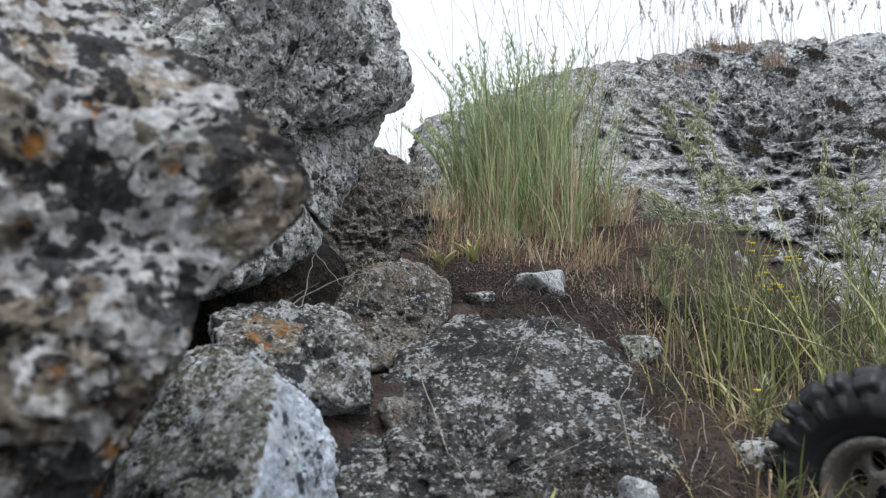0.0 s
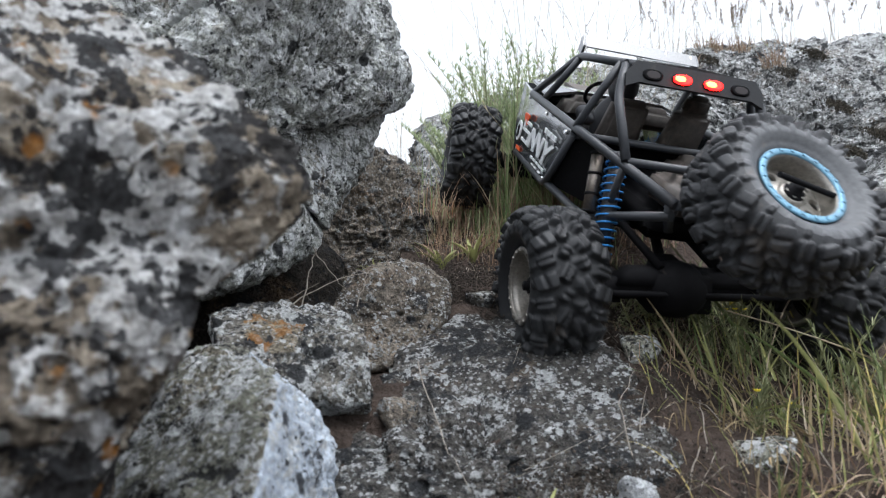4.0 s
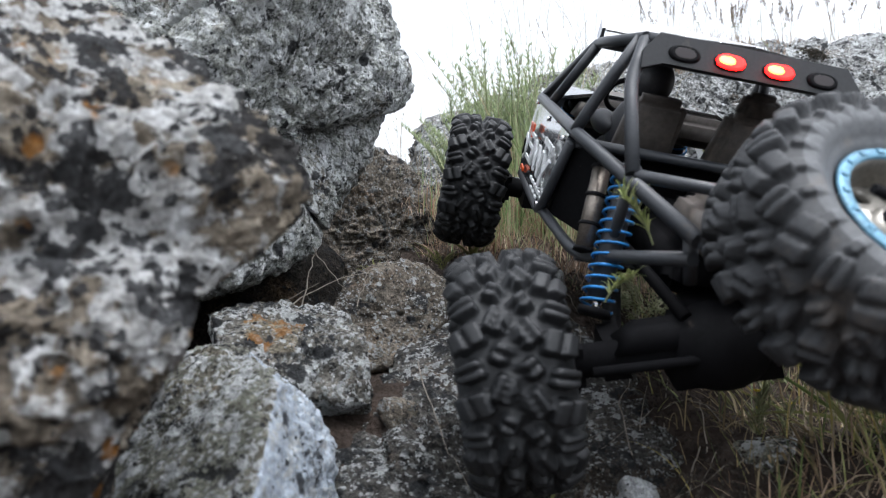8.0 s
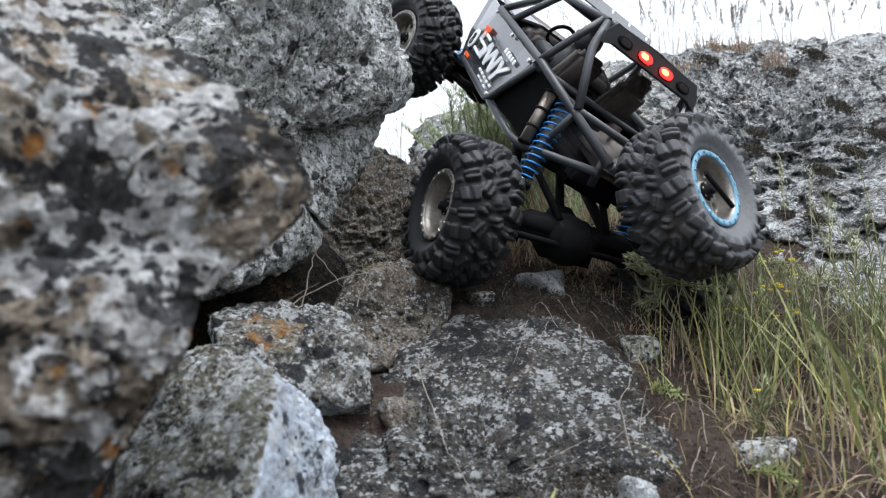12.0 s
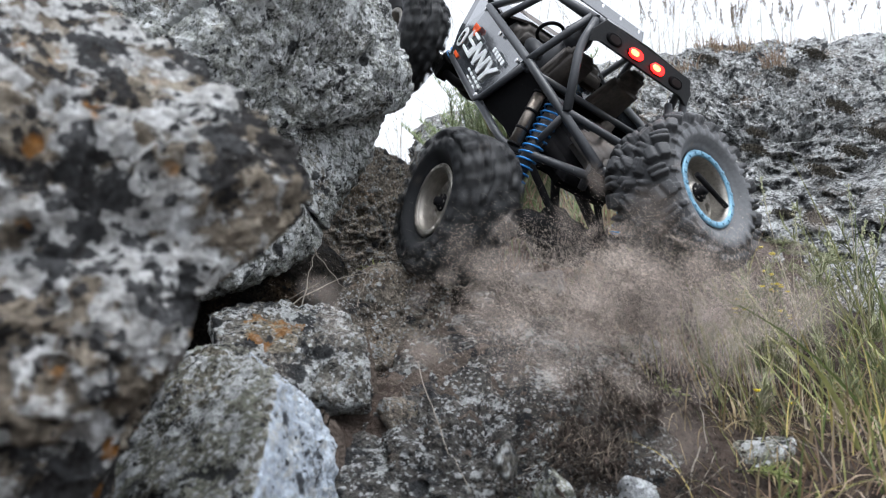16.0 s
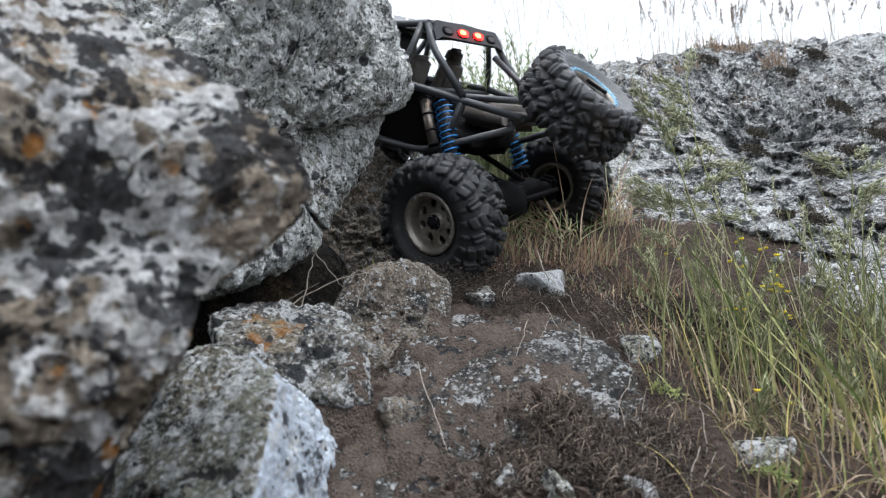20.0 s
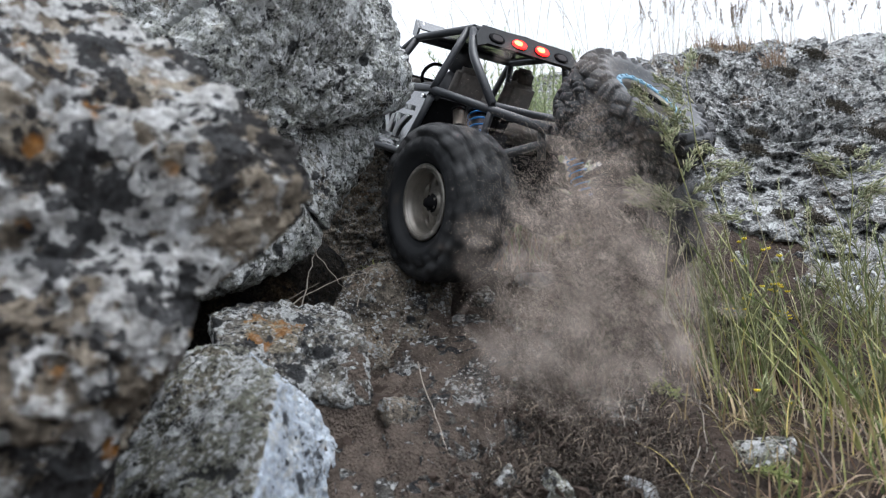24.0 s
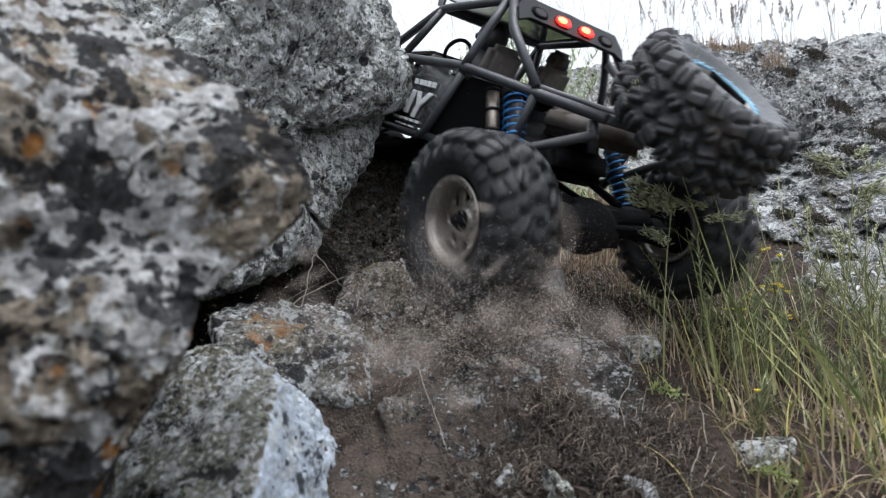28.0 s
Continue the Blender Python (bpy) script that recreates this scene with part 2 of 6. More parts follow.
M["straw"] = blade_material("grass_straw", ((0.0, (0.22, 0.17, 0.12)), (0.5, (0.38, 0.31, 0.22)), (0.85, (0.50, 0.43, 0.33)), (1.0, (0.35, 0.18, 0.09))))
M["russet"] = blade_material("grass_russet", ((0.0, (0.15, 0.09, 0.06)), (0.5, (0.31, 0.21, 0.145)), (0.85, (0.46, 0.35, 0.26)), (1.0, (0.48, 0.31, 0.18))))
M["stalk"] = blade_material("grass_stalk", ((0.0, (0.20, 0.19, 0.13)), (0.6, (0.30, 0.27, 0.18)), (1.0, (0.22, 0.15, 0.12))))
M["seed"] = blade_material("grass_seed", ((0.0, (0.20, 0.23, 0.12)), (0.6, (0.31, 0.33, 0.19)), (1.0, (0.40, 0.38, 0.26))))
M["herb"] = blade_material("herb_leaf", ((0.0, (0.14, 0.155, 0.080)), (0.6, (0.23, 0.25, 0.13)), (1.0, (0.33, 0.34, 0.19))))
M["sprig"] = blade_material("sprig_leaf", ((0.0, (0.22, 0.27, 0.09)), (0.6, (0.34, 0.38, 0.15)), (1.0, (0.46, 0.47, 0.24))))
M["flower"] = blade_material("flower_yellow", ((0.0, (0.65, 0.52, 0.03)), (1.0, (0.80, 0.66, 0.05))))
M["twig"] = blade_material("twig_grey", ((0.0, (0.13, 0.115, 0.095)), (1.0, (0.32, 0.29, 0.25))), 0.8, 0.0)
M["moss"] = blade_material("moss_brown", ((0.0, (0.020, 0.0165, 0.0135)), (0.6, (0.042, 0.034, 0.028)), (1.0, (0.092, 0.075, 0.060))), 0.9, 0.1)
M["root"] = blade_material("root_dry", ((0.0, (0.030, 0.024, 0.019)), (0.6, (0.062, 0.049, 0.040)), (1.0, (0.20, 0.165, 0.13))), 0.9, 0.1)
M["mosscap"] = blade_material("moss_dark", ((0.0, (0.018, 0.016, 0.012)), (0.6, (0.040, 0.035, 0.026)), (1.0, (0.085, 0.072, 0.052))), 0.9, 0.1)
M["husk"] = blade_material("seed_husk", ((0.0, (0.13, 0.10, 0.075)), (0.6, (0.22, 0.175, 0.13)), (1.0, (0.32, 0.26, 0.19))))
M["dust"] = plain_material("dust", (0.62, 0.54, 0.475), 1.0, 0, 0.2, 300, 0.0)
wisp = Nodes("dust_wisp", 1.0, 0.0)
reach = wisp.tree.nodes.new("ShaderNodeSeparateXYZ")
wisp.link(wisp.tree.nodes.new("ShaderNodeUVMap").outputs[0], reach.inputs[0])
thick = wisp.ramp(reach.outputs[0], (0.0, 0.20), (0.5, 0.14), (1.0, 0.0))
wisp.colour((0.60, 0.52, 0.46))
glow_through = wisp.tree.nodes.new("ShaderNodeBsdfTranslucent")
glow_through.inputs[0].default_value = (0.60, 0.52, 0.46, 1)
halves, fade, clear = wisp.tree.nodes.new("ShaderNodeMixShader"), wisp.tree.nodes.new("ShaderNodeMixShader"), wisp.tree.nodes.new("ShaderNodeBsdfTransparent")
wisp.link(wisp.bsdf.outputs[0], halves.inputs[1])
wisp.link(glow_through.outputs[0], halves.inputs[2])
wisp.link(thick, fade.inputs[0])
wisp.link(clear.outputs[0], fade.inputs[1])
wisp.link(halves.outputs[0], fade.inputs[2])
wisp.link(fade.outputs[0], wisp.tree.nodes["Material Output"].inputs[0])
M["wisp"] = wisp.mat
M["rubber"] = plain_material("tyre_rubber", (0.0125, 0.0135, 0.015), 0.55, 0, 0.5, 500, 0.34, 0.14)
M["dustrubber"] = plain_material("tyre_rubber_dusty", (0.030, 0.0315, 0.034), 0.6, 0, 0.5, 500, 0.4, 0.3)
M["sidewall"] = plain_material("tyre_sidewall", (0.0115, 0.0125, 0.0145), 0.55, 0, 0.35, 260, 0.35, 0.15)
M["dustwall"] = plain_material("tyre_sidewall_dusty", (0.085, 0.088, 0.093), 0.62, 0, 0.35, 260, 0.4, 0.3)
M["ring"] = plain_material("anodised_ring", (0.13, 0.28, 0.39), 0.42, 0.2, 0.5, 700, 0.5, 0.45)
M["tube"] = plain_material("cage_plastic", (0.030, 0.033, 0.038), 0.42, 0, 0.3, 500, 0.45, 0.15)
M["bar"] = plain_material("bar_plastic", (0.020, 0.021, 0.023), 0.5, 0, 0.3, 500, 0.35, 0.12)
M["panel"] = plain_material("panel_grey", (0.030, 0.034, 0.039), 0.12, 0, 0.25, 300, 1.0, 0.10, 1.0)
M["metal"] = plain_material("rim_metal", (0.26, 0.245, 0.22), 0.42, 0.8, 0.4, 400, 0.5, 0.4)
M["steel"] = plain_material("shaft_steel", (0.60, 0.60, 0.60), 0.22, 1.0, 0.1)
M["bronze"] = plain_material("damper_bronze", (0.20, 0.175, 0.15), 0.38, 0.8, 0.4, 400, 0.5, 0.3)
M["blue"] = plain_material("anodised_blue", (0.03, 0.20, 0.50), 0.35, 0.2, 0.2)
M["dark"] = plain_material("axle_black", (0.006, 0.006, 0.007), 0.75, 0, 0.4, 300, 0.10, 0.03)
M["suit"] = plain_material("figure_dark", (0.018, 0.019, 0.022), 0.45, 0, 0.3, 300, 0.4, 0.15)
M["inside"] = plain_material("cockpit_plastic", (0.070, 0.062, 0.056), 0.6, 0, 0.4, 200, 0.3, 0.45)
M["white"] = plain_material("print_white", (0.72, 0.74, 0.75), 0.3, 0, 0.15)
M["orange"] = plain_material("print_orange", (0.75, 0.10, 0.02), 0.3, 0, 0.15)
M["dimlens"] = plain_material("lens_dark", (0.018, 0.012, 0.012), 0.3, 0, 0.1)
lit = Nodes("lens_lit", 0.3)
lit.bsdf.inputs["Emission Color"].default_value = (1.0, 0.004, 0.003, 1)
lit.bsdf.inputs["Emission Strength"].default_value = 9.0
M["lit"] = lit.colour((0.5, 0.02, 0.01))
core = Nodes("lamp_core", 0.3)
core.bsdf.inputs["Emission Color"].default_value = (1.0, 0.36, 0.06, 1)
core.bsdf.inputs["Emission Strength"].default_value = 4.5
M["core"] = core.colour((0.8, 0.3, 0.1))

# ---- building helpers ----


def part(name, bm, material, parent, label=""):
    me = bpy.data.meshes.new(name)
    bm.to_mesh(me)
    bm.free()
    return hang(name, me, material, parent, label)


def hang(name, me, material, parent, label=""):
    if material is not None and not me.materials:
        me.materials.append(material)
    ob = new(name, me)
    ob.parent = parent
    if label:
        ob["label"] = label
    return ob


def mesh_from(name, verts, faces, material, smooth=True):
    me = bpy.data.meshes.new(name)
    me.from_pydata(np.asarray(verts).tolist(), [], np.asarray(faces).tolist() if not isinstance(faces, list) else faces)
    me.materials.append(material)
    if smooth:
        me.polygons.foreach_set("use_smooth", [True] * len(me.polygons))
    me.update()
    return me


ICO = {}


def ico(level):
    if level not in ICO:
        bm = bmesh.new()
        bmesh.ops.create_icosphere(bm, subdivisions=level, radius=1)
        me = bpy.data.meshes.new("ico")
        bm.to_mesh(me)
        bm.free()
        v = np.empty(len(me.vertices) * 3)
        me.vertices.foreach_get("co", v)
        f = np.empty(len(me.loops), dtype=np.int32)
        me.loops.foreach_get("vertex_index", f)
        ICO[level] = v.reshape(-1, 3), f.reshape(-1, 3)
        bpy.data.meshes.remove(me)
    return ICO[level]


def hull_planes(corners):
    bm = bmesh.new()
    for c in corners:
        bm.verts.new(c)
    bmesh.ops.convex_hull(bm, input=bm.verts)
    bm.normal_update()
    mid = sum((Vector(c) for c in corners), Vector()) / len(corners)
    out = []
    for f in bm.faces:
        n = f.normal.copy()
        d = n.dot(f.verts[0].co)
        if n.dot(mid) > d:
            n, d = -n, -d
        out.append((*n, d))
    bm.free()
    return np.array(out)


def rock_mesh(name, hulls, centre, material, level=7, round_=16, amps=(0.012, 0.005, 0.0016), freq=9.0, seed=1, crack=0.4, dents=(), face=None, seams=()):
    """A stone: blocks with rounded edges, worn by noise of three sizes. dents: (place, radius, depth)."""
    dirs, faces = ico(level)
    c = np.array(centre)
    r = np.zeros(len(dirs))
    for corners in hulls:
        pl = hull_planes(corners)
        off = np.maximum(pl[:, 3] - pl[:, :3] @ c, 0.003)
        q = np.maximum(dirs @ pl[:, :3].T, 0) / off
        r = np.maximum(r, (q ** round_).sum(1) ** (-1.0 / round_))
    p = c + dirs * r[:, None]
    plain = p
    d = amps[0] * fbm(p, freq, 3, seed) + amps[1] * (ridged(p, freq * 3.3, 3, seed + 11) - 0.3)
    d += amps[2] * fbm(p, freq * 14, 3, seed + 23, 0.6)
    # open cracks and pits
    pit = vnoise(p * freq * 4.1, seed + 31)
    d -= crack * amps[1] * 2.2 * np.clip(pit - 0.35, 0, 1) * 2
    # long creases where a warped field changes sign: (depth, frequency, width, flattening)
    for i, (deep, f_, wide, flat) in enumerate(seams):
        w_ = p * np.array([1, 1, flat]) + 0.35 / f_ * np.stack([vnoise(p * f_ * 1.7 + o, seed + 50 + i) for o in (0, 31, 67)], 1)
        line = np.abs(vnoise(w_ * f_, seed + 60 + i)) / wide
        d = d - deep * np.exp(-line ** 2) * (0.35 + 0.65 * smooth(-0.3, 0.4, vnoise(p * f_ * 0.8, seed + 70 + i)))
    p = plain + dirs * d[:, None]
    for place, rad, deep in dents:
        w = np.exp(-((p - np.array(place)) ** 2).sum(1) / rad ** 2)
        p -= dirs * (deep * w)[:, None]
    me = mesh_from(name, p, faces, material)
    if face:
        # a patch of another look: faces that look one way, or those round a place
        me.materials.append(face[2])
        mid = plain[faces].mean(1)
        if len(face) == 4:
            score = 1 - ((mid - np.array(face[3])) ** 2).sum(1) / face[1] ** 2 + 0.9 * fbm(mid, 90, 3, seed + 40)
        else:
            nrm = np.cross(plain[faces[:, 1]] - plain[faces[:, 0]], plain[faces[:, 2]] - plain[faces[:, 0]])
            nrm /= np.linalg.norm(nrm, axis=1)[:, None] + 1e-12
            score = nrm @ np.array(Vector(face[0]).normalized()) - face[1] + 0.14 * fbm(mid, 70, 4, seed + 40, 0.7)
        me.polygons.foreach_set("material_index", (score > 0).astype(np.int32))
    return me


def smooth(a, b, x):
    t = np.clip((x - a) / (b - a), 0, 1)
    return t * t * (3 - 2 * t)


# ---- ground ----
PROFILE_Y = (-80, -1.0, 0.0, 0.35, 0.40, 0.45, 0.50, 0.55, 0.62, 0.68, 0.75, 0.85, 1.0, 1.2, 1.6, 2.4, 80)
PROFILE_Z = (-4.0, -0.30, -0.06, 0.0, 0.025, 0.050, 0.080, 0.108, 0.143, 0.160, 0.185, 0.225, 0.28, 0.32, 0.33, 0.25, -2.0)


def ground_z(x, y):
    """Height of the bare soil, without its crumbs."""
    x, y = np.asarray(x, float), np.asarray(y, float)
    z = np.interp(y, PROFILE_Y, PROFILE_Z)
    z = z - 0.06 * smooth(0.10, 0.26, x) * (1 - smooth(0.6, 1.2, x)) * smooth(0.42, 0.56, y) * (1 - smooth(0.76, 0.9, y))
    z = z - 0.15 * smooth(-0.085, -0.14, x) * (1 - smooth(-0.30, -0.42, x)) * smooth(0.42, 0.50, y) * (1 - smooth(0.74, 0.86, y))
    z = z - 0.18 * smooth(-0.05, -0.09, x) * (1 - smooth(-0.30, -0.42, x)) * smooth(0.71, 0.76, y) * (1 - smooth(0.88, 0.95, y))
    z = z - 0.018 * smooth(0.03, -0.02, x) * smooth(0.54, 0.58, y) * (1 - smooth(0.66, 0.74, y))
    z = z - 0.022 * np.exp(-(((x - 0.02) / 0.13) ** 4 + ((y - 0.47) / 0.15) ** 4))
    return z


def build_ground():
    def graded(lo, hi, step, far):
        mid = np.arange(lo, hi, step)
        g = step * 1.22 ** np.arange(1, 48)
        g = np.cumsum(g)
        g = g[g < far]
        return np.concatenate([lo - g[::-1], mid, hi + g])
    xs, ys = graded(-0.30, 0.60, 0.0040, 70), graded(0.30, 1.10, 0.0042, 70)
    X, Y = np.meshgrid(xs, ys)
    p = np.stack([X.ravel(), Y.ravel(), np.zeros(X.size)], 1)
    z = ground_z(p[:, 0], p[:, 1])
    near = np.exp(-((p[:, 0] / 2.5) ** 2 + ((p[:, 1] - 0.7) / 2.5) ** 2))
    z += near * (0.007 * fbm(p, 16, 3, 3) + 0.0035 * fbm(p, 70, 3, 8) + 0.0018 * ridged(p, 190, 2, 4))
    z += 0.5 * (1 - near) * fbm(p, 0.12, 3, 6) - 0.3 * (1 - near)
    p[:, 2] = z
    w, h = len(xs), len(ys)
    i = (np.arange(h - 1)[:, None] * w + np.arange(w - 1)[None, :]).ravel()
    me = mesh_from("ground", p, np.stack([i, i + 1, i + w + 1, i + w], 1), M["soil"])
    tagged(new("ground", me), "brown crumbly soil of a steep rocky gully", "ground", kind="structure")


build_ground()
# ---- rocks ----


def rock(name, label, hulls, centre, material, level, **k):
    return tagged(new(name, rock_mesh(name, hulls, centre, material, level, **k)), label, "rock")


rock("boulder", "large grey boulder crusted with white, black and orange lichen", [[
    (-0.181, 0.298, 0.301), (-0.114, 0.277, 0.244), (-0.081, 0.268, 0.221), (-0.05, 0.258, 0.198), (-0.049, 0.256, 0.188), (-0.051, 0.249, 0.176), (-0.068, 0.243, 0.159), (-0.087, 0.234, 0.143), (-0.067, 0.232, 0.185), (-0.088, 0.221, 0.198), (-0.113, 0.204, 0.185), (-0.088, 0.225, 0.158), (-0.115, 0.2, 0.164), (-0.169, 0.194, 0.216), (-0.168, 0.187, 0.163), (-0.278, 0.238, 0.301), (-0.154, 0.365, 0.217), (-0.491, 0.421, 0.423), (-0.124, 0.318, 0.152), (-0.166, 0.283, 0.136), (-0.302, 0.296, 0.151)], [
    (-0.09, 0.24, 0.155), (-0.087, 0.232, 0.136), (-0.088, 0.226, 0.123), (-0.101, 0.219, 0.103), (-0.115, 0.217, 0.079), (-0.132, 0.219, 0.057), (-0.113, 0.201, 0.158), (-0.099, 0.198, 0.13), (-0.118, 0.192, 0.111), (-0.16, 0.184, 0.155), (-0.157, 0.192, 0.076), (-0.29, 0.32, 0.045), (-0.135, 0.316, 0.098), (-0.149, 0.324, 0.174), (-0.194, 0.323, 0.018), (-0.302, 0.295, 0.171)], [
    (-0.132, 0.222, 0.057), (-0.158, 0.194, 0.076), (-0.145, 0.235, -0.06), (-0.17, 0.20, -0.06), (-0.36, 0.22, -0.06), (-0.34, 0.40, -0.06), (-0.20, 0.34, -0.06), (-0.29, 0.32, 0.06), (-0.30, 0.22, 0.10), (-0.15, 0.31, 0.06)]],
    (-0.165, 0.272, 0.14), M["near"], 8, round_=34, amps=(0.0040, 0.0030, 0.0010), freq=26, seed=5, crack=0.9, seams=((0.006, 13, 0.16, 1.8),),
    dents=(((-0.108, 0.212, 0.172), 0.014, 0.017), ((-0.094, 0.218, 0.170), 0.012, 0.015), ((-0.130, 0.205, 0.188), 0.011, 0.008), ((-0.124, 0.198, 0.159), 0.018, 0.01), ((-0.138, 0.195, 0.19), 0.02, 0.006)))
rock("overhanging_boulder", "tall grey lichen-covered boulder with an overhanging nose", [[
    (-0.314, 0.519, 0.60), (-0.116, 0.567, 0.56), (-0.074, 0.577, 0.435), (-0.062, 0.609, 0.412), (-0.034, 0.65, 0.397), (-0.022, 0.672, 0.378),
    (-0.023, 0.673, 0.366), (-0.037, 0.665, 0.345), (-0.096, 0.607, 0.309), (-0.192, 0.449, 0.283), (-0.165, 0.491, 0.261), (-0.096, 0.48, 0.394),
    (-0.442, 0.714, 0.62), (-0.119, 0.72, 0.54), (-0.145, 0.735, 0.341), (-0.132, 0.441, 0.374), (-0.10, 0.47, 0.46), (-0.45, 0.52, 0.62), (-0.40, 0.50, 0.38), (-0.33, 0.48, 0.28)], [
    (-0.100, 0.641, 0.324), (-0.057, 0.684, 0.352), (-0.099, 0.63, 0.279), (-0.111, 0.623, 0.249), (-0.120, 0.615, 0.221), (-0.117, 0.597, 0.193),
    (-0.143, 0.555, 0.160), (-0.155, 0.51, 0.157), (-0.196, 0.458, 0.298), (-0.198, 0.58, 0.394), (-0.229, 0.548, 0.15), (-0.094, 0.743, 0.363),
    (-0.155, 0.735, 0.2), (-0.40, 0.69, 0.10), (-0.40, 0.56, 0.08)]],
    (-0.19, 0.60, 0.325), M["tall"], 8, round_=40, amps=(0.0060, 0.0040, 0.0011), freq=13, seed=12, crack=0.3, seams=((0.014, 8, 0.07, 1.5), (0.008, 19, 0.08, 1.3), (0.004, 42, 0.11, 1.0)),
    dents=(((-0.11, 0.55, 0.355), 0.010, 0.014), ((-0.085, 0.58, 0.352), 0.009, 0.012), ((-0.16, 0.50, 0.36), 0.015, 0.008), ((-0.13, 0.5, 0.40), 0.012, 0.01)))
rock("brown_boulder", "brown weathered boulder wedged behind the gully", [[
    (-0.17, 0.85, 0.289), (-0.144, 0.828, 0.315), (-0.109, 0.865, 0.354), (-0.089, 0.855, 0.354), (-0.032, 0.829, 0.303), (-0.014, 0.823, 0.256),
    (-0.009, 0.819, 0.184), (-0.057, 0.793, 0.10), (-0.152, 0.792, 0.08), (-0.124, 0.982, 0.36), (-0.029, 0.988, 0.322), (-0.029, 0.999, 0.194), (-0.193, 0.999, 0.12)]],
    (-0.09, 0.89, 0.23), M["brown"], 7, round_=34, amps=(0.005, 0.005, 0.0018), freq=20, seed=20, seams=((0.012, 12, 0.14, 0.6),))
# added, unseen stone: its near-black colour makes the hollow look shaded
rock("hollow_shade_stone", "added near-black stone painting the shade of the hollow under the boulders", [[
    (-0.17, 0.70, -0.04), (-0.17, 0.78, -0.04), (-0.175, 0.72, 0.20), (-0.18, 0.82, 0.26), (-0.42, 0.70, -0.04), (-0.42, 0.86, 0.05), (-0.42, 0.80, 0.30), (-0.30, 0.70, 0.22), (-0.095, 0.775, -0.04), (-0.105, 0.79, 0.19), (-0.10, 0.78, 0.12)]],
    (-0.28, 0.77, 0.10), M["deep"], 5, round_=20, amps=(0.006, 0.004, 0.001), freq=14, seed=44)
rock("wedged_stone", "flat angular stone with ochre lichen on top", [[
    (-0.177, 0.502, 0.139), (-0.143, 0.532, 0.143), (-0.086, 0.532, 0.141), (-0.058, 0.499, 0.118), (-0.050, 0.478, 0.068), (-0.088, 0.462, 0.074),
    (-0.113, 0.452, 0.081), (-0.156, 0.459, 0.115), (-0.144, 0.51, 0.042), (-0.067, 0.551, 0.035), (-0.165, 0.560, 0.120), (-0.085, 0.570, 0.115), (-0.190, 0.545, 0.115)]],
    (-0.115, 0.52, 0.10), M["grey"], 6, face=((0, 0, 1), 0.022, M["ochre"], (-0.125, 0.481, 0.123)), round_=40, amps=(0.003, 0.0028, 0.0009), freq=26, seed=31)
rock("mossy_stone", "brown rounded stone half sunk in soil", [[
    (-0.099, 0.578, 0.134), (-0.085, 0.601, 0.163), (-0.066, 0.614, 0.178), (-0.024, 0.629, 0.183), (0.008, 0.616, 0.159), (0.004, 0.593, 0.131),
    (-0.022, 0.58, 0.108), (-0.041, 0.566, 0.092), (-0.068, 0.556, 0.088), (-0.088, 0.56, 0.10), (-0.089, 0.72, 0.172), (0.004, 0.72, 0.166), (0.003, 0.648, 0.05), (-0.101, 0.648, 0.05)]],
    (-0.045, 0.62, 0.125), M["brown"], 6, round_=34, amps=(0.003, 0.003, 0.0009), freq=26, seed=41)
# faces turned right take the broken look and its painted sky tint
rock("pale_stone", "pale angular stone with a broken face painted bluish-white as if sky-lit", [[
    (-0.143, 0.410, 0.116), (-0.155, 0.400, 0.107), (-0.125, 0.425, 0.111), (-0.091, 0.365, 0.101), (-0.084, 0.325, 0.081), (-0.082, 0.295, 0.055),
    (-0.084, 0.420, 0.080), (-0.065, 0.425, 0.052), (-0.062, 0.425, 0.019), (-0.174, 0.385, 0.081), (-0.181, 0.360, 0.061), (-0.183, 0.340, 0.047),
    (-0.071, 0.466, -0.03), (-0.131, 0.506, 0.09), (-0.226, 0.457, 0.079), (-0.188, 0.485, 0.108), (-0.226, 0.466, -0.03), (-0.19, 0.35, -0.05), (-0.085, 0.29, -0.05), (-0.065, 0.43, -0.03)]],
    (-0.13, 0.40, 0.05), M["pale"], 7, face=((0.92, -0.33, 0.20), 0.58, M["skylit_face"]), round_=44, amps=(0.0030, 0.0024, 0.0008), freq=22, seed=52, seams=((0.004, 20, 0.12, 0.5),))
rock("bedrock_slab", "sloping grey bedrock slab spotted with white lichen", [[
    (-0.069, 0.520, 0.061), (-0.068, 0.455, 0.042), (-0.063, 0.420, 0.022), (-0.11, 0.36, -0.03), (-0.05, 0.31, -0.06), (0.13, 0.33, -0.02), (0.165, 0.40, 0.02), (0.165, 0.47, 0.055), (0.155, 0.55, 0.103),
    (0.11, 0.60, 0.135), (0.04, 0.625, 0.143), (-0.03, 0.60, 0.120), (-0.080, 0.48, 0.050), (-0.08, 0.6, -0.05), (0.15, 0.6, -0.05), (0.15, 0.36, -0.1)]],
    (0.02, 0.48, 0.02), M["slab"], 7, round_=22, amps=(0.006, 0.0048, 0.0014), freq=20, seed=61, crack=1.2, seams=((0.010, 10, 0.11, 1.0), (0.005, 26, 0.14, 1.0)))
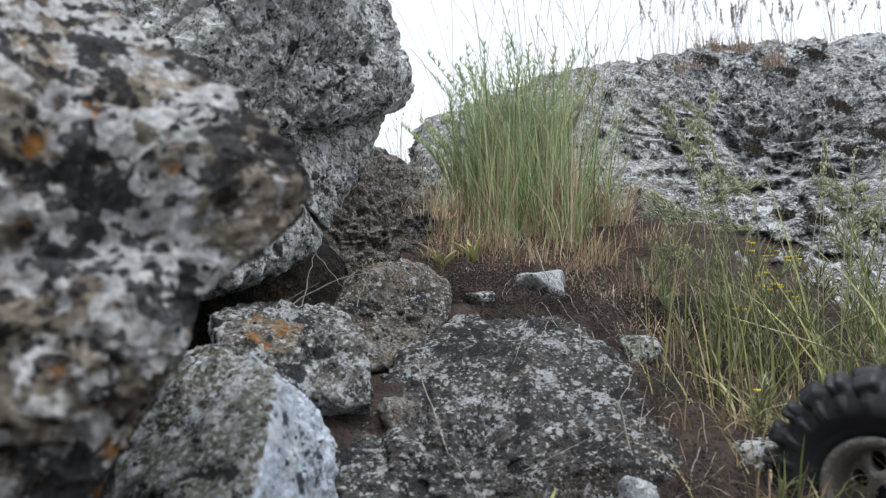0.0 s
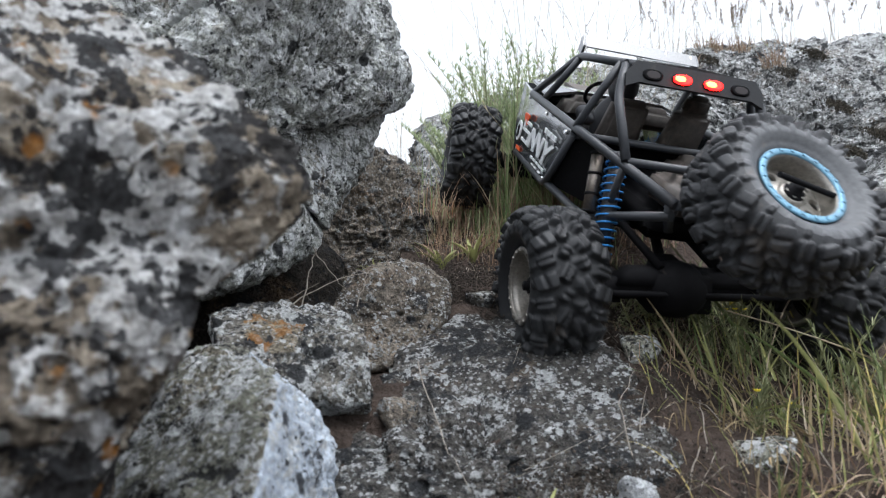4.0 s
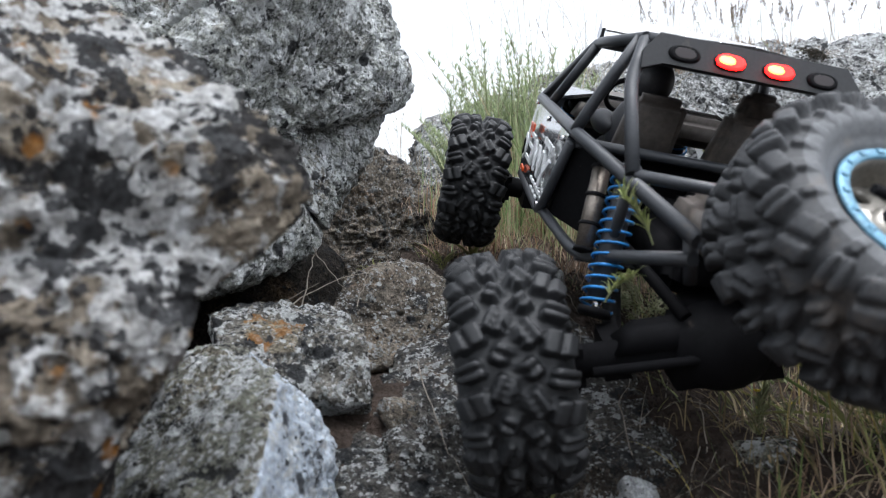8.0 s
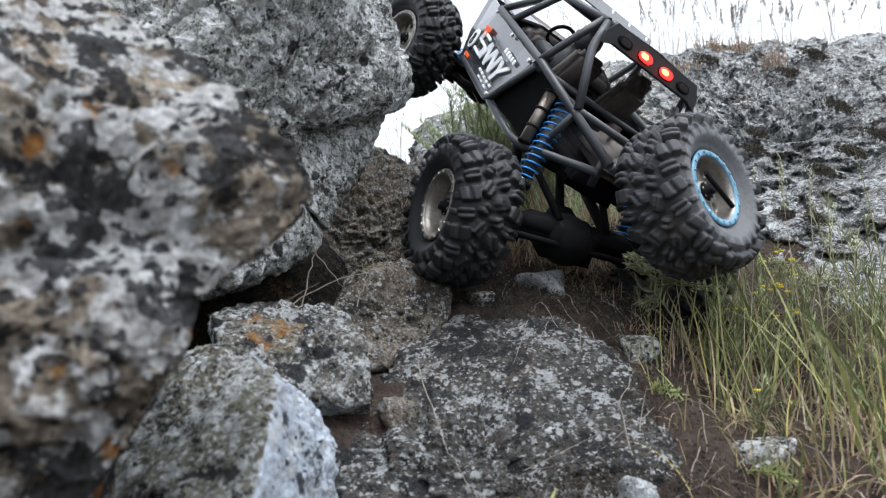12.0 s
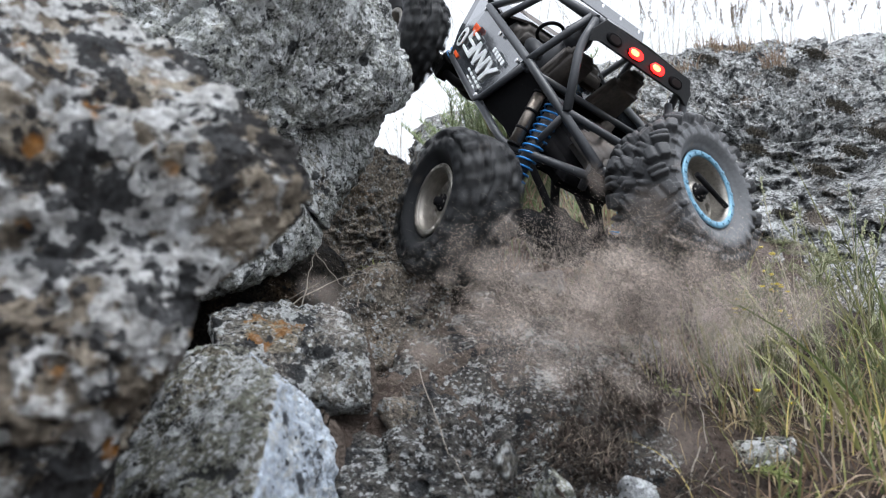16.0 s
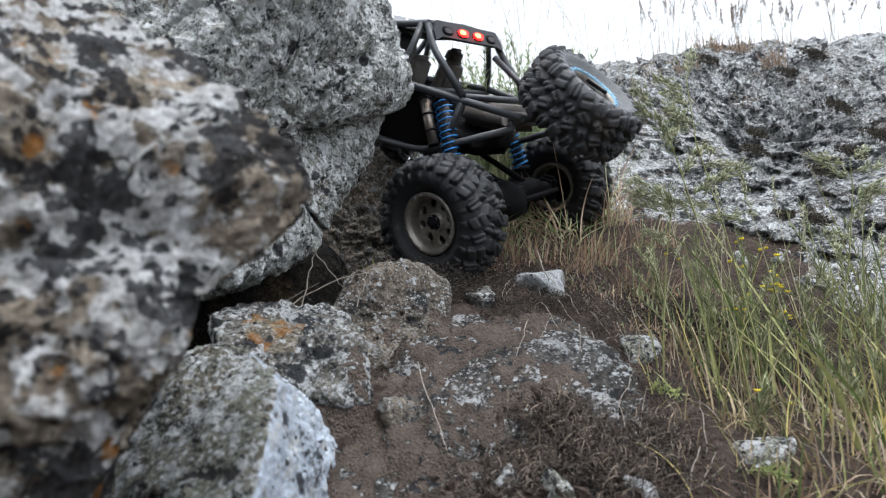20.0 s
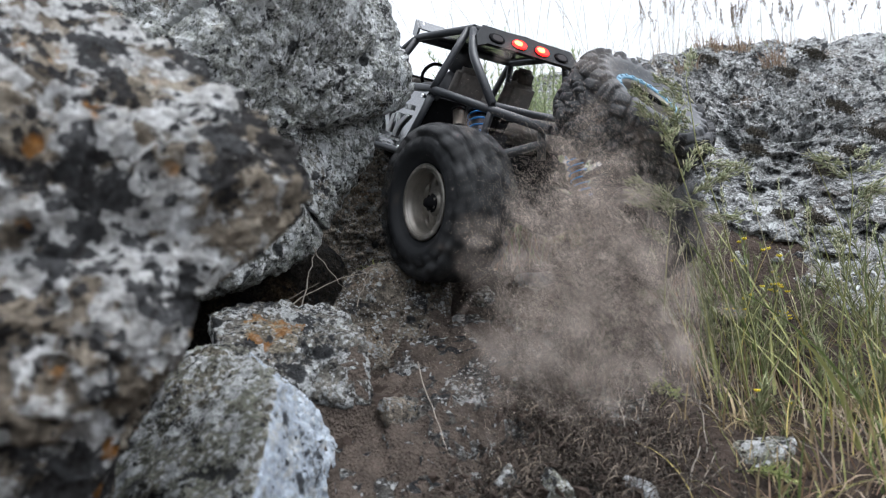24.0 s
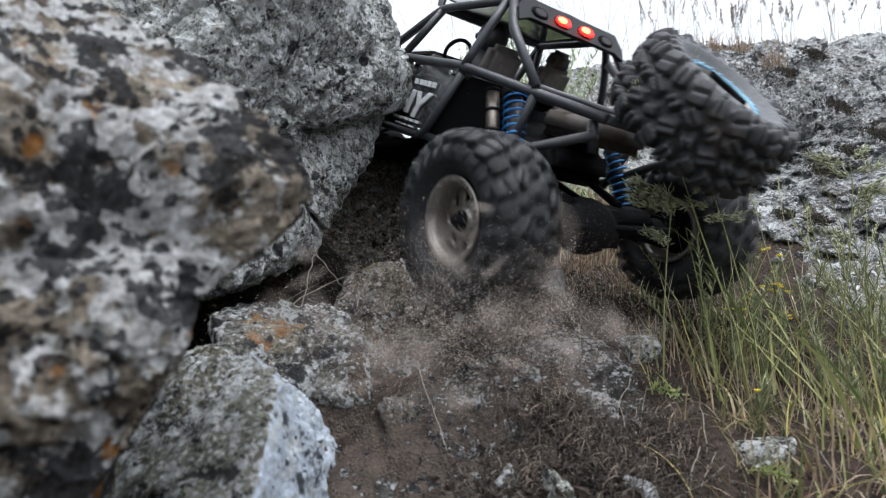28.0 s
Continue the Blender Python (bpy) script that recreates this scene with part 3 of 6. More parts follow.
rock("rock_face", "broad sloping rock face with grey and black lichen", [[
    (-0.074, 1.226, 0.464), (-0.049, 1.272, 0.516), (0.042, 1.319, 0.560), (0.26, 1.361, 0.655), (0.417, 1.36, 0.660),
    (0.566, 1.342, 0.624), (0.705, 1.29, 0.632), (0.864, 1.239, 0.642), (1.201, 1.204, 0.705), (-0.063, 1.136, 0.30),
    (0.22, 0.985, 0.24), (0.30, 0.879, 0.19), (0.444, 0.74, 0.11), (0.712, 0.66, 0.075), (1.3, 0.75, 0.20), (-0.068, 1.774, 0.40),
    (1.171, 1.851, 0.70), (2.195, 1.747, 0.70), (0.30, 0.9, 0.0), (1.2, 0.7, -0.1), (0.0, 1.7, 0.0), (1.9, 1.8, 0.0)]],
    (0.62, 1.22, 0.38), M["hill"], 8, round_=30, amps=(0.014, 0.012, 0.0042), freq=8, seed=71, crack=0.8, seams=((0.024, 4.2, 0.09, 2.0), (0.011, 11, 0.14, 2.0)),
    dents=(((0.402, 1.22, 0.462), 0.045, 0.06), ((0.37, 1.21, 0.455), 0.03, 0.03)))


bpy.context.view_layer.update()
DEPS = bpy.context.evaluated_depsgraph_get()


def surface_z(x, y):
    """Height of the soil or rock that one would touch from above, among what stands so far."""
    top = float(ground_z(x, y)) + 0.06 if y < 0.8 and -0.3 < x < 0.25 else 1.2
    hit, place, *_ = scene.ray_cast(DEPS, (x, y, top), (0, 0, -1))
    return place.z if hit else float(ground_z(x, y))


SURFACE = {}


def ground_or_rock(x, y):
    """Soil or low rock at a place, kept before plants stand on it."""
    key = (round(x, 4), round(y, 4))
    if key not in SURFACE:
        SURFACE[key] = surface_z(x, y)
    return SURFACE[key]


def stone(name, label, x, y, z, size, material, seed, turn=0):
    """A small loose stone with broken faces."""
    rng = random.Random(seed)
    pts = [(size[0] * rng.uniform(-0.5, 0.5), size[1] * rng.uniform(-0.5, 0.5), size[2] * rng.uniform(-0.5, 0.5)) for _ in range(22)]
    me = rock_mesh(name, [pts], (0, 0, 0), material, 5, amps=(size[2] * 0.05, size[2] * 0.04, size[2] * 0.012), freq=0.5 / max(size), seed=seed)
    ob = tagged(new(name, me), label, "stone")
    ob.matrix_world = pose(x, y, ground_or_rock(x, y) + z, 0, 0, turn)
    return ob


stone("loose_stone", "pale grey-white stone lying on the soil ledge", 0.100, 0.685, 0.006, (0.068, 0.05, 0.036), M["chalk"], 3)
stone("loose_stone", "small white stone at the foot of the slab", 0.118, 0.408, 0.006, (0.029, 0.025, 0.030), M["chalk"], 14)
stone("loose_stone", "grey stone among dry grass", 0.212, 0.445, -0.002, (0.050, 0.045, 0.026), M["pale"], 8, 120)
stone("loose_stone", "grey stone beside the slab edge", 0.170, 0.585, 0.002, (0.04, 0.04, 0.03), M["pale"], 9, 10)
stone("loose_stone", "small grey stone bedded in soil", 0.035, 0.64, 0.004, (0.03, 0.03, 0.02), M["grey"], 17, 10)
stone("loose_stone", "small stone under the wedged stone", -0.035, 0.485, 0.006, (0.035, 0.03, 0.025), M["brown"], 18, 40)
# ---- radio-controlled crawler: x ahead, y to its left, z up, axles at x = +-0.18 ----
WHEELBASE, TRACK, TYRE_R, TYRE_W, BEAD_R = 0.361, 0.135, 0.071, 0.058, 0.0328


def box_into(bm, m, size, taper=1.0):
    """A box with a top narrowed by taper."""
    vs = []
    for z, k in ((-0.5, 1.0), (0.5, taper)):
        for x, y in ((-0.5, -0.5), (0.5, -0.5), (0.5, 0.5), (-0.5, 0.5)):
            vs.append(bm.verts.new(m @ Vector((x * size[0] * k, y * size[1] * k, z * size[2]))))
    for f in ((3, 2, 1, 0), (4, 5, 6, 7), (0, 1, 5, 4), (1, 2, 6, 5), (2, 3, 7, 6), (3, 0, 4, 7)):
        bm.faces.new([vs[i] for i in f])
    return vs


def lathe_into(bm, profile, n, axis="y", closed=False, m=Matrix()):
    """Turn (radius, along) pairs about the y axis."""
    rings = []
    for i in range(n):
        a = 2 * math.pi * i / n
        rings.append([bm.verts.new(m @ Vector((r * math.cos(a), y, r * math.sin(a)))) for r, y in profile])
    k = len(profile)
    for i in range(n):
        p, q = rings[i], rings[(i + 1) % n]
        for j in range(k if closed else k - 1):
            f = bm.faces.new((p[j], q[j], q[(j + 1) % k], p[(j + 1) % k]))
            f.smooth = True
    return rings


def tube_into(bm, pts, r, n=10, caps=True):
    """A round bar along points."""
    pts = [Vector(p) for p in pts]
    rings = []
    side = None
    for i, p in enumerate(pts):
        d = (pts[min(i + 1, len(pts) - 1)] - pts[max(i - 1, 0)]).normalized()
        if side is None:
            side = d.orthogonal().normalized()
        side = (side - d * side.dot(d)).normalized()
        up = d.cross(side)
        rings.append([bm.verts.new(p + (side * math.cos(2 * math.pi * j / n) + up * math.sin(2 * math.pi * j / n)) * r) for j in range(n)])
    for a, b in zip(rings, rings[1:]):
        for j in range(n):
            bm.faces.new((a[j], a[(j + 1) % n], b[(j + 1) % n], b[j])).smooth = True
    if caps:
        bm.faces.new(rings[0][::-1])
        bm.faces.new(rings[-1])


def bent(a, b, c, r, steps=5):
    """Points from a to c with a rounded corner at b."""
    a, b, c = Vector(a), Vector(b), Vector(c)
    p, q = b + (a - b).normalized() * r, b + (c - b).normalized() * r
    return [a] + [p.lerp(b, t).lerp(b.lerp(q, t), t) for t in (i / steps for i in range(steps + 1))] + [c]


def plate_into(bm, outline, thick, bevel=0.0):
    """A flat plate from its outline, thickened along its normal to both sides."""
    v = [Vector(p) for p in outline]
    n = Vector()
    for i in range(len(v)):
        n += (v[i] - v[0]).cross(v[(i + 1) % len(v)] - v[0])
    n.normalize()
    top = [bm.verts.new(p + n * thick / 2) for p in v]
    low = [bm.verts.new(p - n * thick / 2) for p in v]
    faces = [bm.faces.new(top), bm.faces.new(low[::-1])]
    for i in range(len(v)):
        j = (i + 1) % len(v)
        bm.faces.new((top[j], top[i], low[i], low[j]))
    if bevel:
        bmesh.ops.bevel(bm, geom=[e for f in faces for e in f.edges], offset=bevel, segments=2, affect="EDGES")


def tyre_mesh(wall, tread):
    """Moulded in one piece: a ring whose tread swells into staggered, rounded blocks."""
    w, R = TYRE_W / 2, TYRE_R - 0.0062
    prof = [(BEAD_R - 0.003, 0.0), (BEAD_R, w * 0.62), (BEAD_R + 0.003, w * 0.80), (BEAD_R + 0.006, w * 0.87), (BEAD_R + 0.0072, w * 0.89), (BEAD_R + 0.0085, w * 0.93), (BEAD_R + 0.0125, w * 1.05), (R - 0.017, w * 1.09)]
    side = len(prof)
    for k in range(61):
        a = math.pi * k / 60
        y = w * math.cos(a)
        prof.append((R - 0.012 * abs(math.cos(a)) ** 4.5, math.copysign(abs(math.cos(a)) ** 0.75, math.cos(a)) * w * 1.04))
    prof += [(r_, -y_) for r_, y_ in prof[side - 1:0:-1]]
    P = np.array(prof)
    k, n = len(P), 480
    d = np.roll(P, -1, 0) - np.roll(P, 1, 0)
    nrm = np.stack([d[:, 1], -d[:, 0]], 1)
    nrm /= np.linalg.norm(nrm, axis=1)[:, None]
    nrm *= np.sign((nrm * (P - np.array([(BEAD_R + R) / 2, 0]))).sum(1))[:, None]
    # length along the section, from the middle of the tread outwards
    seg = np.concatenate([[0], np.cumsum(np.linalg.norm(np.diff(P, axis=0), axis=1))])
    s = seg - seg[side + 30]
    pitch = 2 * math.pi * R / 24
    U, S = np.meshgrid(np.arange(n) / n * 24, s, indexing="ij")
    h = np.zeros_like(U)
    for row, (at, half, turn, a_, b_) in enumerate(((-0.0076, 0.0, 30, 0.0058, 0.0047), (0.0076, 0.5, 30, 0.0058, 0.0047), (-0.0224, 0.42, -18, 0.0054, 0.0070), (0.0224, 0.92, -18, 0.0054, 0.0070),
                                                    (-0.0345, 0.55, 0, 0.0030, 0.0045), (0.0345, 0.05, 0, 0.0030, 0.0045))):
        du = ((U - half + 0.5) % 1 - 0.5) * pitch
        odd = 1 + 0.13 * np.where((np.floor(U - half + 0.5) % 2) == 0, 1, -1)
        t = radians(turn if row % 2 else -turn)
        x_, y_ = du * math.cos(t) + (S - at) * math.sin(t), -du * math.sin(t) + (S - at) * math.cos(t)
        q = np.hypot(np.maximum(np.abs(x_) - a_ * odd + 0.0022, 0), np.maximum(np.abs(y_) - b_ * odd + 0.0022, 0)) - 0.0022
        slot = 1 - 0.45 * np.exp(-(np.where(odd > 1, y_, x_) / 0.0008) ** 2) * (row < 4)
        h = np.maximum(h, (1 - smooth(-0.0007, 0.0008, q)) * slot * (0.0072 if row < 4 else 0.0026))
    h[:, :side - 1] = 0
    h[:, k - side + 1:] = 0
    ang = np.arange(n) / n * 2 * math.pi
    rad = P[None, :, 0] + h * nrm[None, :, 0]
    yy = P[None, :, 1] + h * nrm[None, :, 1]
    V = np.stack([rad * np.cos(ang)[:, None], yy, rad * np.sin(ang)[:, None]], 2).reshape(-1, 3)
    i, j = np.meshgrid(np.arange(n), np.arange(k), indexing="ij")
    i2, j2 = (i + 1) % n, (j + 1) % k
    F = np.stack([i * k + j, i2 * k + j, i2 * k + j2, i * k + j2], 2).reshape(-1, 4)
    me = mesh_from("tyre", V, F, tread)
    me.materials.append(wall)
    plain = (j < side + 1) | (j > k - side - 3)
    me.polygons.foreach_set("material_index", plain.ravel().astype(np.int32))
    bm = bmesh.new()
    bm.from_mesh(me)
    bmesh.ops.recalc_face_normals(bm, faces=bm.faces)
    bm.to_mesh(me)
    bm.free()
    return me


def rim_mesh():
    """Deep dished wheel: barrel, lip, and a face pierced by eight oval windows round the hub."""
    bm = bmesh.new()
    for s in (1, -1):
        lathe_into(bm, [(BEAD_R - 0.001, s * 0.0205), (BEAD_R + 0.0008, s * 0.0225), (BEAD_R - 0.0012, s * 0.0240), (BEAD_R - 0.0040, s * 0.0228), (BEAD_R - 0.0052, s * 0.018),
                        (BEAD_R - 0.0062, s * 0.010), (BEAD_R - 0.008, 0)], 48)
    r0, r1 = 0.0112, BEAD_R - 0.0060
    rm = 0.0205
    face_y = lambda r: 0.0085 + 0.0035 * (r1 - r) / (r1 - r0)
    at = lambda r, a, y: bm.verts.new((r * math.cos(a), y, r * math.sin(a)))
    half = math.pi / 8
    for i in range(8):
        mid = 2 * math.pi * i / 8
        rim_, hole, back = [], [], []
        for j in range(24):
            t = 2 * math.pi * j / 24
            c, d = math.cos(t), math.sin(t)
            k = min((r1 - rm) / c if c > 1e-6 else (r0 - rm) / c if c < -1e-6 else 9, half * rm / abs(d) if abs(d) > 1e-6 else 9)
            r, a = rm + k * c, mid + k * d / rm
            rim_.append(at(r, a, face_y(r)))
            r, a = rm + 0.0056 * c, mid + 0.0048 * d / rm
            hole.append(at(r, a, face_y(r) - 0.0004))
            back.append(at(rm + 0.0052 * c, mid + 0.0044 * d / rm, face_y(r) - 0.0040))
        for j in range(24):
            k = (j + 1) % 24
            bm.faces.new((rim_[j], rim_[k], hole[k], hole[j]))
            bm.faces.new((hole[j], hole[k], back[k], back[j])).smooth = True
    bmesh.ops.remove_doubles(bm, verts=bm.verts, dist=1e-6)
    lathe_into(bm, [(r0 + 0.0004, face_y(r0)), (0.0100, 0.0140), (0.0086, 0.0146), (0.0001, 0.0146)], 24)
    for i in range(6):
        a = 2 * math.pi * i / 6
        tube_into(bm, [Matrix.Rotation(-a, 4, "Y") @ Vector((0.0068, y, 0)) for y in (0.0135, 0.0168)], 0.0014, 6)
    tube_into(bm, [(0, 0.013, 0), (0, 0.0195, 0)], 0.0040, 6)
    bmesh.ops.recalc_face_normals(bm, faces=bm.faces)
    me = bpy.data.meshes.new("wheel")
    bm.to_mesh(me)
    bm.free()
    me.materials.append(M["metal"])
    return me


def ring_mesh(material):
    """Bead-lock ring with its row of screws."""
    bm = bmesh.new()
    lathe_into(bm, [(BEAD_R - 0.0035, 0.0235), (BEAD_R - 0.0030, 0.0252), (BEAD_R + 0.0010, 0.0252), (BEAD_R + 0.0022, 0.0240), (BEAD_R + 0.0010, 0.0225)], 64)
    for i in range(20):
        a = 2 * math.pi * i / 20
        box_into(bm, Matrix.Rotation(-a, 4, "Y") @ Matrix.Translation((BEAD_R - 0.0006, 0.0256, 0)) @ Matrix.Rotation(radians(-90), 4, "X"), (0.0030, 0.0032, 0.0010), 0.7)
    bmesh.ops.recalc_face_normals(bm, faces=bm.faces)
    me = bpy.data.meshes.new("bead_ring")
    bm.to_mesh(me)
    bm.free()
    me.materials.append(material)
    return me


TYRE, SPARE_TYRE, RIM = tyre_mesh(M["sidewall"], M["rubber"]), tyre_mesh(M["dustwall"], M["dustrubber"]), rim_mesh()
RINGS = {"metal": ring_mesh(M["metal"]), "blue": ring_mesh(M["ring"])}

crawler = tagged(new("rc_crawler"), "dusty black radio-controlled rock crawler with lit red tail lamps", "toy vehicle")


def add_wheel(name, ring, side, label):
    w = hang(name, RIM, None, crawler, label)
    hang("tyre", SPARE_TYRE if ring == "blue" else TYRE, None, w, "black knobbly off-road tyre")
    hang("bead_ring", RINGS[ring], None, w, "bright blue bead ring" if ring == "blue" else "")
    bm = bmesh.new()
    lathe_into(bm, [(0.0088, 0.0146), (0.0080, 0.0166), (0.0046, 0.0172), (0.0042, 0.0215), (0.0001, 0.0218)], 12)
    part("wheel_nut", bm, M["dark"], w)
    bm = bmesh.new()
    lathe_into(bm, [(0.0001, -0.004), (BEAD_R - 0.0082, -0.004), (BEAD_R - 0.0082, -0.002), (0.0001, -0.002)], 32)
    part("brake_disc", bm, M["dark"], w)
    return w


WHEELS = {}
for key, front, side in (("FL", 1, 1), ("FR", 1, -1), ("RL", 0, 1), ("RR", 0, -1)):
    WHEELS[key] = (add_wheel("wheel", "metal", side, "dull silver dished wheel with eight oval windows"), front, side)
SPARE_N = Vector((-0.52, 0, 0.854))
spare = add_wheel("spare_wheel", "blue", 1, "spare wheel on the tail with a blue ring")
spare.matrix_local = Matrix.Translation((-0.253, 0, 0.112)) @ Vector((0, 1, 0)).rotation_difference(SPARE_N).to_matrix().to_4x4()



def cage(pts, r=0.0042, mirror=True, name="cage_tube"):
    for s in (1, -1) if mirror else (1,):
        bm = bmesh.new()
        tube_into(bm, [(p[0], p[1] * s, p[2]) for p in pts], r, 10)
        part(name, bm, M["tube"], crawler)


FLT, RTL = (0.037, 0.072, 0.166), (-0.075, 0.070, 0.177)
PB, PA2, PA1 = (-0.060, 0.097, 0.107), (0.059, 0.095, 0.106), (0.098, 0.094, 0.109)
RAIL = (-0.215, 0.060, 0.088)
cage(bent(RTL, FLT, PA1, 0.010))
cage([(0.035, 0.072, 0.165), PA2])
cage(bent((-0.066, 0.071, 0.176), (-0.064, 0.088, 0.135), PB, 0.015))
cage(bent((-0.074, 0.070, 0.176), (-0.092, 0.078, 0.150), (-0.145, 0.078, 0.101), 0.012), 0.0045)
cage(bent((0.095, 0.096, 0.108), PB, RAIL, 0.014), 0.0046)
cage(bent((-0.024, 0.098, 0.036), (-0.10, 0.085, 0.030), (-0.205, 0.055, 0.075), 0.02), 0.0042)
cage([(-0.20, 0.058, 0.086), (-0.20, 0.050, 0.060)], 0.004)
cage([(-0.145, 0.078, 0.100), (-0.120, 0.070, 0.030)], 0.0038)
cage(bent((0.10, 0.098, 0.034), (-0.024, 0.100, 0.034), (-0.062, 0.098, 0.100), 0.012), 0.004)
cage([(0.10, 0.097, 0.034), (0.172, 0.070, 0.050)], 0.004)
for x, y, z in (RTL, (-0.145, 0.078, 0.101), RAIL, FLT, (-0.062, 0.095, 0.100), (-0.10, 0.085, 0.030)):
    cage([(x, y, z), (x, -y, z)], 0.0040, False, "cross_tube")
cage([(-0.092, -0.055, 0.150), (-0.180, -0.055, 0.098)], 0.0042, False, "cage_tube")

# roof, visor and light bar
bm = bmesh.new()
plate_into(bm, [(0.040, 0.066, 0.168), (0.046, 0.0, 0.171), (0.040, -0.066, 0.168), (-0.074, -0.066, 0.180), (-0.076, 0.0, 0.183), (-0.074, 0.066, 0.180)], 0.0024, 0.0008)
part("roof", bm, M["panel"], crawler, "scuffed dark roof panel")
bm = bmesh.new()
plate_into(bm, [(-0.020, 0.026, 0.1795), (-0.006, 0.0, 0.1785), (-0.020, -0.026, 0.1795), (-0.034, -0.018, 0.1810), (-0.040, 0.0, 0.1816), (-0.034, 0.018, 0.1810)], 0.0010)
part("roof_badge", bm, M["white"], crawler, "pale round roof badge")
bm = bmesh.new()
plate_into(bm, [(0.041, 0.070, 0.166), (0.052, 0.070, 0.170), (0.050, 0.070, 0.188), (0.038, 0.070, 0.178)], 0.003, 0.0008)
plate_into(bm, [(0.041, -0.070, 0.166), (0.052, -0.070, 0.170), (0.050, -0.070, 0.188), (0.038, -0.070, 0.178)], 0.003, 0.0008)
plate_into(bm, [(0.036, 0.069, 0.176), (0.050, 0.069, 0.187), (0.050, -0.069, 0.187), (0.036, -0.069, 0.176)], 0.002, 0.0006)
part("front_light_bar", bm, M["panel"], crawler)
for y in (0.062, 0.030, 0, -0.030, -0.062):
    bm = bmesh.new()
    tube_into(bm, [(0.043, y, 0.1795), (0.047, y, 0.1860)], 0.0018, 8)
    part("bar_bolt", bm, M["steel"], crawler)
bm = bmesh.new()
plate_into(bm, [(-0.0790, 0.064, 0.181), (-0.0790, -0.064, 0.181), (-0.0850, -0.074, 0.169), (-0.0905, -0.074, 0.158), (-0.0880, -0.060, 0.163), (-0.0880, 0.060, 0.163), (-0.0905, 0.074, 0.158), (-0.0850, 0.074, 0.169)], 0.005)
bmesh.ops.triangulate(bm, faces=[f for f in bm.faces if len(f.verts) > 4])
light_bar = part("tail_light_bar", bm, M["bar"], crawler, "dark bar with four lamp openings")
BAR_N = Vector((-0.894, 0, 0.447)).normalized()
BAR_M = Matrix.Translation((-0.0875, 0, 0.1720)) @ Vector((0, 0, 1)).rotation_difference(BAR_N).to_matrix().to_4x4()
for y, on in ((0.047, 0), (0.0165, 1), (-0.0165, 1), (-0.047, 0)):
    for name, mat, sx, sy, h in (("lamp_bezel", M["dark"], 0.0056, 0.0108, -0.0005), ("lamp_lens", M["lit"] if on else M["dimlens"], 0.0048 if on else 0.0042, 0.0098 if on else 0.0085, 0.0012 if on else -0.0003), ("lamp_core", M["core"], 0.0027, 0.0054, 0.0022)):
        if name == "lamp_core" and not on:
            continue
        bm = bmesh.new()
        off = 0.003 if name == "lamp_core" else 0.0
        ring = [(sx * math.cos(t) * 1.0, y + off + sy * math.copysign(abs(math.sin(t)) ** 0.7, math.sin(t)), 0) for t in (2 * math.pi * i / 20 for i in range(20))]
        lo = [bm.verts.new(BAR_M @ Vector((x, yy, -0.002))) for x, yy, z in ring]
        hi = [bm.verts.new(BAR_M @ Vector((x, yy, h))) for x, yy, z in ring]
        top = [bm.verts.new(BAR_M @ Vector((x * 0.8, y + off + (yy - y - off) * 0.8, h + 0.0012))) for x, yy, z in ring]
        for i in range(20):
            j = (i + 1) % 20
            bm.faces.new((lo[i], lo[j], hi[j], hi[i]))
            bm.faces.new((hi[i], hi[j], top[j], top[i])).smooth = True
        bm.faces.new(top)
        bmesh.ops.recalc_face_normals(bm, faces=bm.faces)
        part(name, bm, mat, light_bar, {"lamp_lens": "glowing red lens" if on else "unlit dark lens"}.get(name, ""))

# side panels with their prints
SIDE = [(-0.058, 0.100, 0.104), (0.059, 0.0985, 0.106), (0.100, 0.0970, 0.109), (0.180, 0.082, 0.109), (0.140, 0.094, 0.060), (0.104, 0.1005, 0.033), (-0.022, 0.1015, 0.034)]
PRINT_U = Vector((1, -0.028, 0.02)).normalized()
PRINT_V = Vector((0, 0, 1))


def printed(pts, mat, side_panel, s, name, lift=0.0022):
    """A flat print on the side panel; pts are (back from the nose, up) in metres."""
    bm = bmesh.new()
    out = []
    for u, v in pts:
        p = Vector((0.112, 0.0985, 0.062)) - PRINT_U * u + PRINT_V * v
        k = np.interp(p.x, (-0.06, 0.059, 0.1, 0.14, 0.18), (0.1005, 0.0995, 0.0988, 0.0945, 0.0835))
        out.append((p.x, s * (k + lift), p.z))
    if s < 0:
        out = out[::-1]
    f = bm.faces.new([bm.verts.new(p) for p in out])
    r = bmesh.ops.extrude_face_region(bm, geom=[f])
    for vtx in (g for g in r["geom"] if isinstance(g, bmesh.types.BMVert)):
        vtx.co.y -= s * 0.0016
    bmesh.ops.recalc_face_normals(bm, faces=bm.faces)
    part(name, bm, mat, side_panel)


def stroke(a, b, w):
    (ax, ay), (bx, by) = a, b
    d = math.hypot(bx - ax, by - ay)
    nx, ny = -(by - ay) / d * w / 2, (bx - ax) / d * w / 2
    return [(ax + nx, ay + ny), (ax - nx, ay - ny), (bx - nx, by - ny), (bx + nx, by + ny)]


